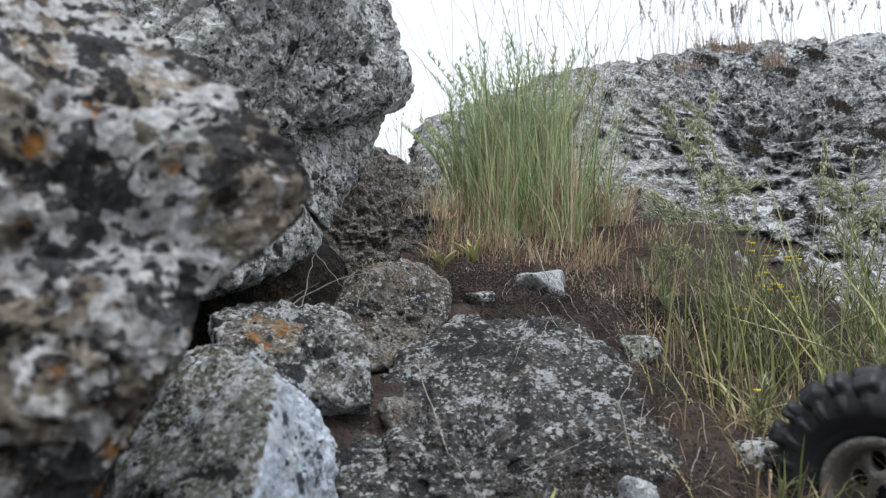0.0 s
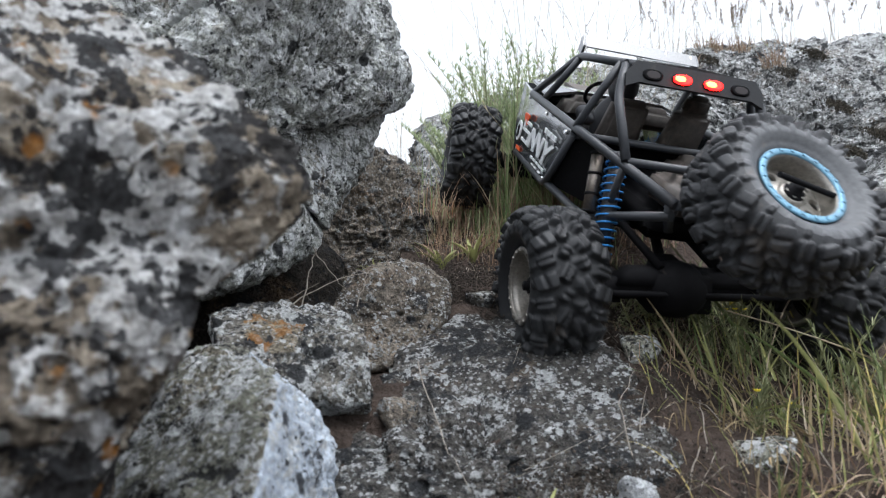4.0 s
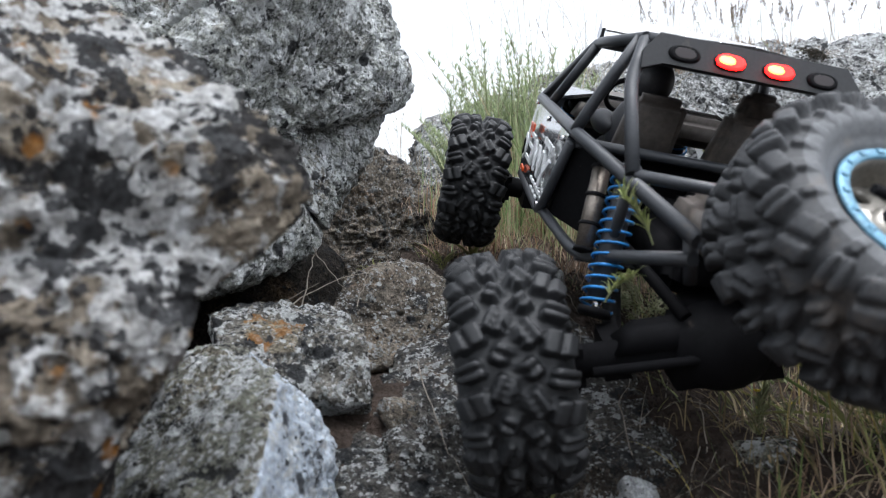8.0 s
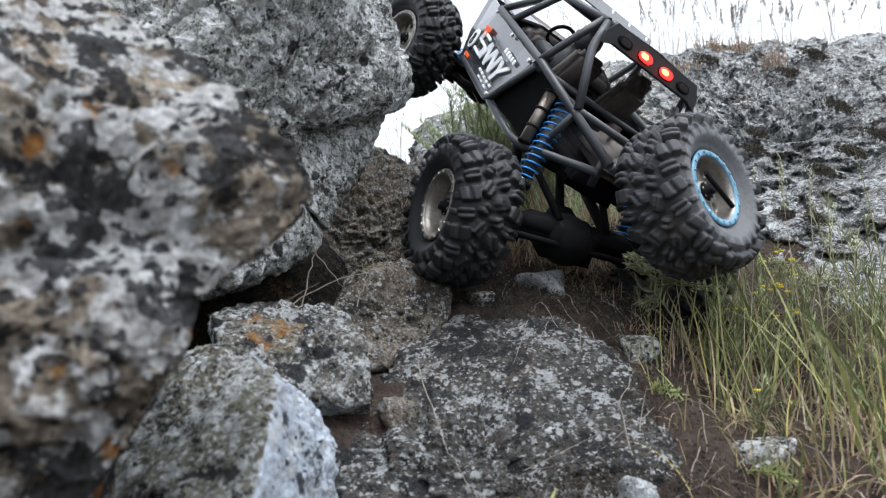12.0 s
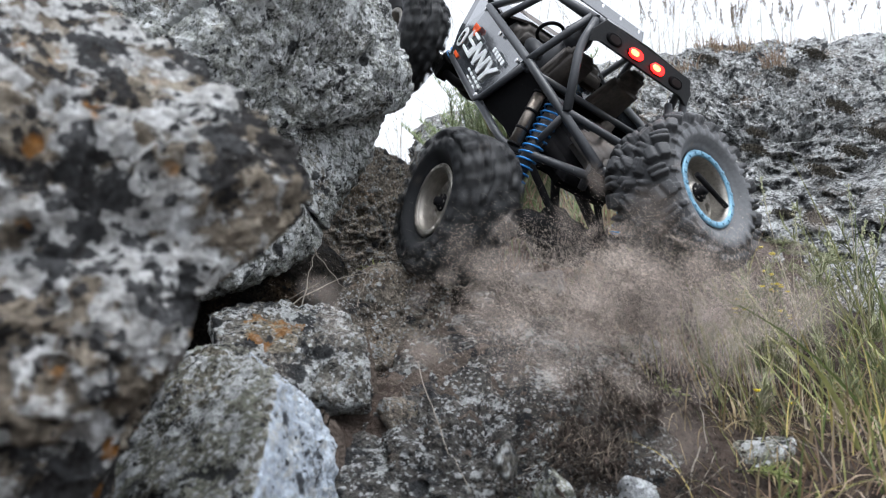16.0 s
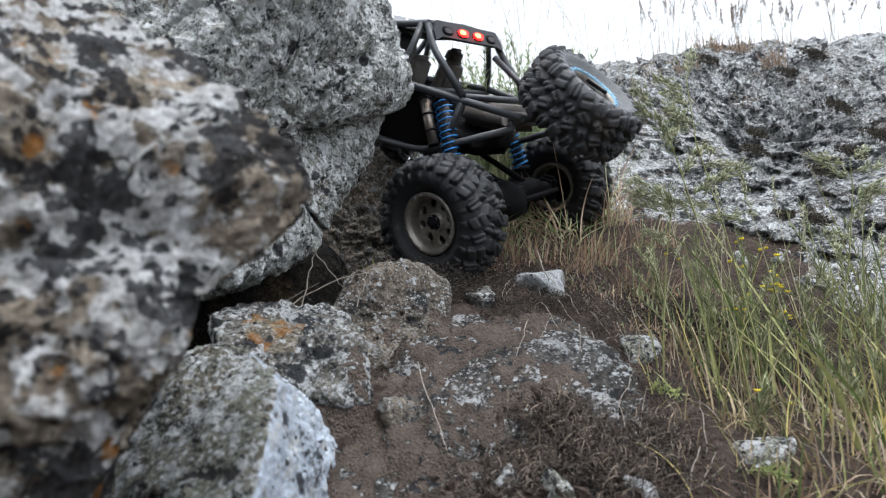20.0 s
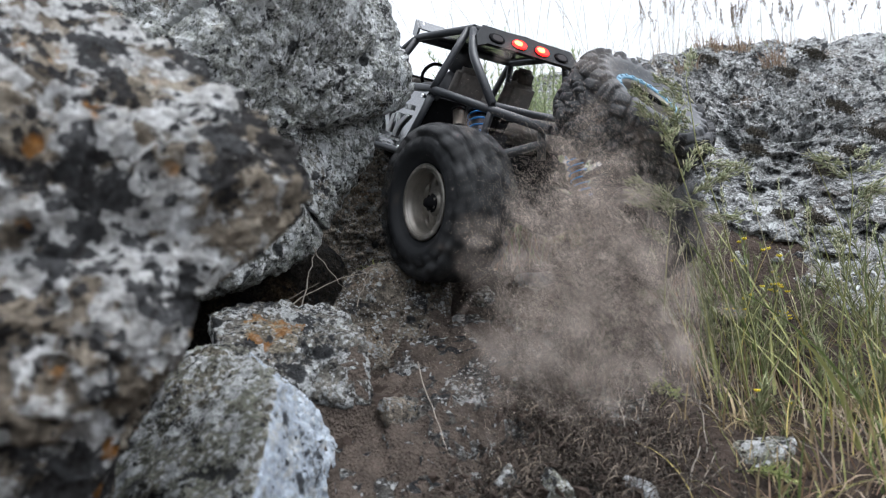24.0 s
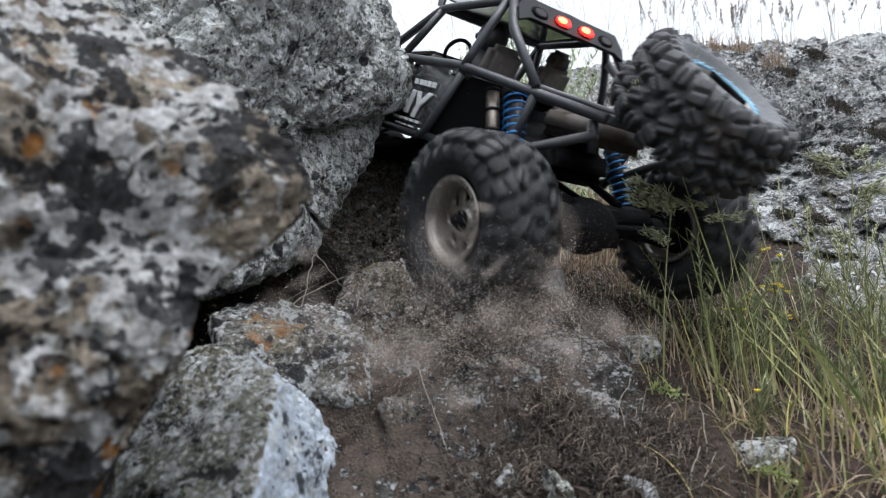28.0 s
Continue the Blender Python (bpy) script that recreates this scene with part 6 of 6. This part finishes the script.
def puff(spread, count, seed, flake=0.00027):
    """Dust in the air: soft translucent wisps with grit among them, flying as one."""
    rng = np.random.RandomState(seed)
    lobes = rng.normal(0, 0.6, (14, 3))
    lobes = (lobes - lobes.mean(0)) * np.array(spread)

    def scattered(k):
        return lobes[rng.randint(0, 14, k)] + rng.normal(0, 0.62, (k, 3)) * np.array(spread)
    base = tagged(new("dust_cloud"), "cloud of brown dust thrown by the wheels", "dust", kind="stuff")
    k, flake = int(count * 0.5), flake * 0.75
    V = (scattered(k)[:, None, :] + rng.normal(0, flake, (k, 3, 3))).reshape(-1, 3)
    grit = hang("grit", mesh_from("grit", V, np.arange(k * 3).reshape(-1, 3), M["dust"], False), None, base)
    # wisps: small eight-sided sheets, dense in the middle and clear at the rim
    k = int(count * 0.0009)
    c = scattered(k)
    u = rng.normal(0, 1, (k, 3))
    u /= np.linalg.norm(u, axis=1)[:, None]
    v = np.cross(u, rng.normal(0, 1, (k, 3)))
    v /= np.linalg.norm(v, axis=1)[:, None]
    r = rng.uniform(0.009, 0.024, k)[:, None]
    ring = [c + r * (math.cos(t) * u + math.sin(t) * v) for t in (math.pi / 4 * i for i in range(8))]
    V = np.stack([c] + ring, 1).reshape(-1, 3)
    F = np.stack([np.stack([np.arange(k) * 9, np.arange(k) * 9 + 1 + i, np.arange(k) * 9 + 1 + (i + 1) % 8], 1) for i in range(8)], 1).reshape(-1, 3)
    me = mesh_from("wisps", V, F, M["wisp"], False)
    uv = np.zeros((len(F), 3, 2))
    uv[:, 1:, 0] = 1.0
    me.uv_layers.new(name="reach").data.foreach_set("uv", uv.ravel())
    wisps = hang("wisps", me, None, base)
    grit["kind"] = wisps["kind"] = "stuff"
    return base


# cloud, then seconds and places: out of the soil, through the air, and down again
PUFFS = [(puff((0.024, 0.03, 0.050), 53460, 1), ((0, 0.03, 0.62, -0.15), (13.8, 0.03, 0.62, -0.15), (14.3, 0.026, 0.53, 0.14), (14.6, 0.026, 0.50, 0.10), (15.2, 0.04, 0.48, -0.2), (28, 0.04, 0.48, -0.2))),
         (puff((0.030, 0.03, 0.058), 200000, 2), ((0, 0.02, 0.60, -0.2), (14.4, 0.02, 0.60, -0.2), (14.9, 0.000, 0.52, 0.155), (15.1, 0.003, 0.51, 0.145), (15.6, 0.0, 0.49, 0.085), (16.1, 0.03, 0.47, -0.25), (28, 0.03, 0.47, -0.25))),
         (puff((0.100, 0.03, 0.036), 320760, 3), ((0, 0.14, 0.60, -0.2), (15.4, 0.14, 0.60, -0.2), (15.9, 0.145, 0.49, 0.142), (16.1, 0.150, 0.48, 0.132), (16.6, 0.12, 0.46, 0.05), (17.0, 0.13, 0.45, -0.2), (28, 0.13, 0.45, -0.2))),
         (puff((0.052, 0.03, 0.074), 620000, 5), ((0, 0.11, 0.64, -0.25), (23.5, 0.11, 0.64, -0.25), (23.9, 0.112, 0.52, 0.140), (24.1, 0.120, 0.50, 0.120), (24.5, 0.12, 0.47, 0.03), (25.0, 0.09, 0.46, -0.3), (28, 0.09, 0.46, -0.3))),
         (puff((0.043, 0.025, 0.050), 240570, 6), ((0, 0.0, 0.62, -0.2), (24.0, 0.0, 0.62, -0.2), (24.4, 0.0, 0.49, 0.115), (24.7, 0.03, 0.48, 0.09), (25.0, 0.112, 0.45, 0.068), (25.4, 0.13, 0.43, -0.2), (28, 0.10, 0.43, -0.2))),
         (puff((0.07, 0.03, 0.04), 115830, 7), ((0, 0.0, 0.62, -0.25), (27.1, 0.0, 0.62, -0.25), (27.5, 0.015, 0.50, 0.12), (28, 0.03, 0.48, 0.13))),
         (puff((0.075, 0.03, 0.065), 260000, 8, 0.00014), ((0, 0.05, 0.64, -0.3), (16.1, 0.05, 0.64, -0.3), (16.6, 0.05, 0.50, 0.16), (17.2, 0.05, 0.49, 0.165), (18.1, 0.06, 0.48, 0.14), (18.8, 0.08, 0.46, -0.3), (28, 0.08, 0.46, -0.3)))]


def slope_pose(x, y, turn=0, lift=0.0):
    """On the slab or soil, tilted with the slope."""
    d = 0.02
    zy = float(np.interp(y + d, PROFILE_Y, PROFILE_Z) - np.interp(y - d, PROFILE_Y, PROFILE_Z)) / (2 * d)
    return pose(x, y, ground_or_rock(x, y) + lift, math.degrees(math.atan(zy)), 0, turn)


def move_plants():
    for i, ob in enumerate(CLUMP):
        p = ob.location.copy()
        side = 12 * math.sin(i * 2.1)
        end = -22 if i == 5 else -62
        walk(ob, [(t, pose(p.x, p.y, p.z, a_, side * abs(a_) / 62, 0)) for t, a_ in ((0, 0), (3.5, 0), (5.5, -12), (7, -6), (9, -10), (11, end * 0.7), (12.5, end), (18, end * 1.15), (28, end * 1.15))])
    for i, ob in enumerate(GULLY):
        p = ob.location.copy()
        k = 1.0 if i < 8 or i >= TALL_FROM else 0.35
        sw = 10 * math.sin(i * 1.7)
        walk(ob, [(t, pose(p.x, p.y, p.z, a_ * k, b_ * k + sw * min(1, t / 6), 0)) for t, a_, b_ in ((0, 0, 0), (0.8, -5, 4), (1.6, -45, 8), (2.5, -65, -12), (3.3, -60, -20), (4.2, -45, 10), (5.5, -12, 14), (6.5, -18, 16), (7.2, -65, 5), (9, -60, 10),
                                                                                     (10.2, -30, 6), (11.5, -14, 6), (14, -12, 4), (16.8, -22, -6), (18.3, -24, -4), (19, -14, 4), (20.6, -20, -4), (21.6, -14, 2), (24, -18, 0), (26, -13, 2), (28, -18, 0))])
    for i, ob in enumerate(OATS):
        p = ob.location.copy()
        tilt = ((0, -15, 10), (1.5, -60, 20), (3.3, -70, -25), (5.5, -25, 20), (6.6, -20, 15), (7.2, -65, 10), (9, -60, 10), (10, -45, 14), (11.5, -48, 16), (15.8, -45, 14), (16.6, -10, 0), (16.8, -8, -8), (18.4, -8, -8), (19.2, 0, 0), (28, 0, 0))
        walk(ob, [(t, pose(p.x, p.y, p.z, a_, b_ + (6 if i == 3 else 0), 0)) for t, a_, b_ in tilt])
    for ob, rows in SPRIGS:
        walk(ob, [(t, pose(x, y, ground_or_rock(x, y) + 0.006 if z is None else z, a_, 0, b_)) for t, x, y, z, a_, b_ in rows])
    for i, (ob, x, y) in enumerate(SPILLS):
        t0 = 14.2 + 0.45 * i
        hid = pose(x, y + 0.05, -0.16)
        walk(ob, [(0, hid), (t0, hid), (t0 + 1.0, pose(x, y + 0.03, 0.006)), (t0 + 2.0, pose(x, y, 0)), (28, pose(x, y, 0))])
    for i, (ob, x, y) in enumerate(CLODS):
        t0 = 14.6 + 0.5 * i
        walk(ob, [(0, slope_pose(0.02, 0.70, 0, -0.05)), (t0, slope_pose(0.02, 0.70, 0, -0.05)), (t0 + 0.7, slope_pose(x, y + 0.08, 0, 0.008)), (t0 + 1.4, slope_pose(x, y, 40, 0.004)), (28, slope_pose(x, y, 40, 0.004))])
    for i, (ob, x, y) in enumerate(FALLEN):
        t0 = 14.8 + 0.15 * i
        walk(ob, [(0, pose(0.02, 0.70, 0.06)), (t0, pose(0.02, 0.70, 0.06)), (t0 + 0.6, pose(x, y + 0.08, float(np.interp(y + 0.08, PROFILE_Y, PROFILE_Z)) + 0.03, 60, 30, 20)),
                  (t0 + 1.2, pose(x, y, ground_or_rock(x, y) + 0.010, 110, 60, 40)), (28, pose(x, y, ground_or_rock(x, y) + 0.010, 110, 60, 40))])
    for ob, rows in PUFFS:
        walk(ob, [(r[0], pose(*r[1:], 0, 0, 8 * i)) for i, r in enumerate(rows)])
    p = STEM_ROOT.location.copy()
    walk(STEM_ROOT, [(0, pose(p.x, p.y, p.z, -70, 20, 0)), (5.5, pose(p.x, p.y, p.z, -60, 20, 0)), (7.5, pose(p.x, p.y, p.z, -20, 5, 0)), (9, pose(p.x, p.y, p.z)), (28, pose(p.x, p.y, p.z))])
# seconds, x, y, z, then turns in degrees
CRAWLER_ROWS = [
    (0, 0.471, 0.325, -0.016, -3.3, -18.9, 128.9), (0.5, 0.477, 0.294, -0.031, -3.0, -19.1, 125.9),
    (1, 0.423, 0.279, -0.005, 1.3, -24.3, 121.0), (1.5, 0.401, 0.350, 0.019, 1.2, -25.6, 135.6),
    (2, 0.350, 0.341, 0.051, 6.2, -34.4, 119.5), (2.5, 0.271, 0.498, 0.090, 14.8, -36.0, 136.9),
    (3, 0.229, 0.501, 0.154, 6.5, -26.9, 113.2), (3.5, 0.196, 0.639, 0.206, 5.1, -29.2, 102.9),
    (5.5, 0.223, 0.856, 0.342, 21.8, -39.2, 82.1), (6, 0.250, 0.861, 0.363, 34.2, -46.3, 68.0),
    (6.5, 0.231, 0.720, 0.307, 33.9, -43.9, 69.9), (7, 0.164, 0.573, 0.184, 11.3, -26.7, 92.3),
    (8, 0.168, 0.564, 0.180, 10.1, -26.2, 91.0), (9, 0.152, 0.607, 0.197, 10.1, -28.0, 97.3),
    (10, 0.135, 0.670, 0.223, 9.6, -25.5, 104.0), (11, 0.134, 0.705, 0.249, 12.9, -28.4, 106.3),
    (11.5, 0.122, 0.780, 0.301, 20.5, -34.3, 107.5), (12, 0.103, 0.804, 0.333, 25.4, -42.7, 105.8),
    (12.5, 0.097, 0.825, 0.351, 27.1, -44.3, 107.7), (14.5, 0.090, 0.810, 0.329, 30.2, -45.7, 101.8),
    (15, 0.073, 0.816, 0.345, 20.7, -45.7, 108.8), (15.5, 0.064, 0.827, 0.337, 19.5, -45.8, 106.9),
    (16, 0.093, 0.792, 0.331, 22.8, -43.3, 106.6), (16.5, 0.071, 0.748, 0.269, 2.9, -25.2, 115.3),
    (17, 0.042, 0.717, 0.269, 11.2, -30.0, 134.5), (17.5, 0.092, 0.679, 0.246, 4.0, -30.0, 126.7),
    (18, 0.079, 0.733, 0.280, 3.6, -32.9, 128.8), (18.5, -0.059, 0.852, 0.303, -14.9, -11.3, 136.0),
    (19, -0.065, 0.861, 0.311, -10.3, -10.4, 138.7), (19.5, -0.079, 0.907, 0.347, -11.8, -17.3, 150.8),
    (20, -0.058, 0.905, 0.348, -12.6, -18.7, 146.2), (20.5, 0.054, 0.745, 0.272, -2.2, -25.0, 139.7),
    (21, 0.107, 0.702, 0.255, -2.7, -30.9, 133.6), (21.5, -0.005, 0.870, 0.346, -7.8, -32.3, 115.8),
    (23.5, -0.044, 0.829, 0.295, -5.8, -20.2, 131.7), (24, 0.016, 0.813, 0.289, 0.4, -19.6, 124.5),
    (24.5, 0.010, 0.836, 0.276, -3.1, -12.4, 125.3), (25, -0.069, 0.872, 0.325, -6.3, -9.9, 145.6),
    (25.5, -0.037, 0.878, 0.294, -13.1, -14.0, 130.0), (26, -0.048, 0.861, 0.291, -11.7, -12.9, 132.4),
    (26.5, 0.049, 0.782, 0.269, 6.8, -20.8, 123.2), (27, 0.037, 0.714, 0.250, 7.4, -24.0, 125.3),
    (27.5, -0.002, 0.783, 0.299, 11.8, -19.2, 126.0), (28, 0.036, 0.728, 0.282, 2.4, -21.6, 126.6),
]
# seconds, rear axle lean and lift (mm), front axle lean and lift
AXLE_ROWS = [
    (0, 0, 0, 0, 0), (0.5, 0, 0, 0, 0), (1, 0, 0, 0, 0), (1.5, 0, 0, 0, 0), (2, 0, 0, 0, 0),
    (2.5, 0, 0, -15, -6), (3, -5, -3, -4, -5), (3.5, -4, -1, -1, -1), (5.5, -6, -3, -1, 0), (6, -10, -6, 2, 0),
    (6.5, -8, -2, 7, 1), (7, -20, 21, 0, 0), (8, -18, 21, -1, -1), (9, -5, -7, -5, 1), (10, -5, -5, 3, 1),
    (11, -5, -4, -6, -2), (11.5, -8, -5, 0, 0), (12, -11, -6, -1, -0), (12.5, -13, -9, -4, -0), (14.5, -12, -3, -0, -0),
    (15, 0, 0, 0, 0), (15.5, -5, -3, 0, 0), (16, -6, -5, 0, 0), (16.5, 5, 1, 0, 0), (17, -17, 4, 0, 0),
    (17.5, -14, -8, 0, 0), (18, -11, -9, 0, 0), (18.5, 2, -4, 0, 0), (19, -2, -10, 0, 0), (19.5, -7, -13, 0, 0),
    (20, -5, -18, 0, 0), (20.5, -5, -1, 0, 0), (21, -8, 2, 0, 0), (21.5, 2, 0, 0, 0), (23.5, -1, -0, 0, 0),
    (24, -2, 9, 0, 0), (24.5, -2, -1, 0, 0), (25, 7, 4, 0, 0), (25.5, 5, -8, 0, 0), (26, 1, -6, 0, 0),
    (26.5, -1, -0, 0, 0), (27, 0, 0, 0, 0), (27.5, -4, -4, 0, 0), (28, -5, -3, 0, 0),
]
# ---- what moves ----
STEER = [(0, -8), (0.6, -12), (1, -38), (1.5, 0), (2, 2), (2.5, -5), (3, -33), (3.5, -14), (5.5, 8), (6.5, 6), (7, -12), (8, -3), (9, 28), (9.6, -4), (10, -8), (11, 14), (12, 15), (14.5, 10), (16.5, 0), (28, 0)]
# stretches in which the wheels spin on the spot, in turns a second
SPIN = [(13.6, 16.2, 1.7), (16.6, 18.2, -1.0), (18.3, 19.2, 1.2), (23.4, 25.2, 1.8), (27.2, 28.0, 1.6)]


def crawler_pose(t):
    rows = CRAWLER_ROWS
    for a_, b_ in zip(rows, rows[1:]):
        if a_[0] <= t <= b_[0]:
            k = (t - a_[0]) / (b_[0] - a_[0])
            return pose(*a_[1:]).lerp(pose(*b_[1:]), k)
    return pose(*rows[-1][1:])


def between(rows, t, i):
    return float(np.interp(t, [r[0] for r in rows], [r[i] for r in rows]))


def motions():
    walk(crawler, [(r[0], pose(*r[1:])) for r in CRAWLER_ROWS])
    steps = [i * 0.1 for i in range(281)]
    roll, turned = 0.0, []
    last = crawler_pose(0)
    for t in steps:
        m = crawler_pose(t)
        ahead = (m.translation - last.translation).dot(m.to_3x3().col[0])
        extra = sum(rate * 36 for t0, t1, rate in SPIN if t0 < t <= t1)
        roll += max(-85, min(85, math.degrees(ahead / TYRE_R) + extra))
        turned.append(roll)
        last = m
    for front in (0, 1):
        rows = []
        for r in AXLE_ROWS:
            lean, lift = (r[3], r[4]) if front else (r[1], r[2])
            rows.append((r[0], pose((0.5 if front else -0.5) * WHEELBASE, 0, lift / 1000, lean, 0, 0)))
        walk(AXLES[front], rows)
    for wheel, front, side in WHEELS.values():
        rows = []
        for t, spin in zip(steps, turned):
            i = 3 if front else 1
            axle_m = pose((0.5 if front else -0.5) * WHEELBASE, 0, between(AXLE_ROWS, t, i + 1) / 1000, between(AXLE_ROWS, t, i), 0, 0)
            steer = between(STEER, t, 1) if front else 0
            m = axle_m @ pose(0, side * TRACK, 0, 0, 0, steer) @ Matrix.Rotation(radians(spin), 4, "Y")
            if side < 0:
                m = m @ pose(0, 0, 0, 0, 0, 180)
            rows.append((t, m))
        walk(wheel, rows)
    move_plants()


motions()
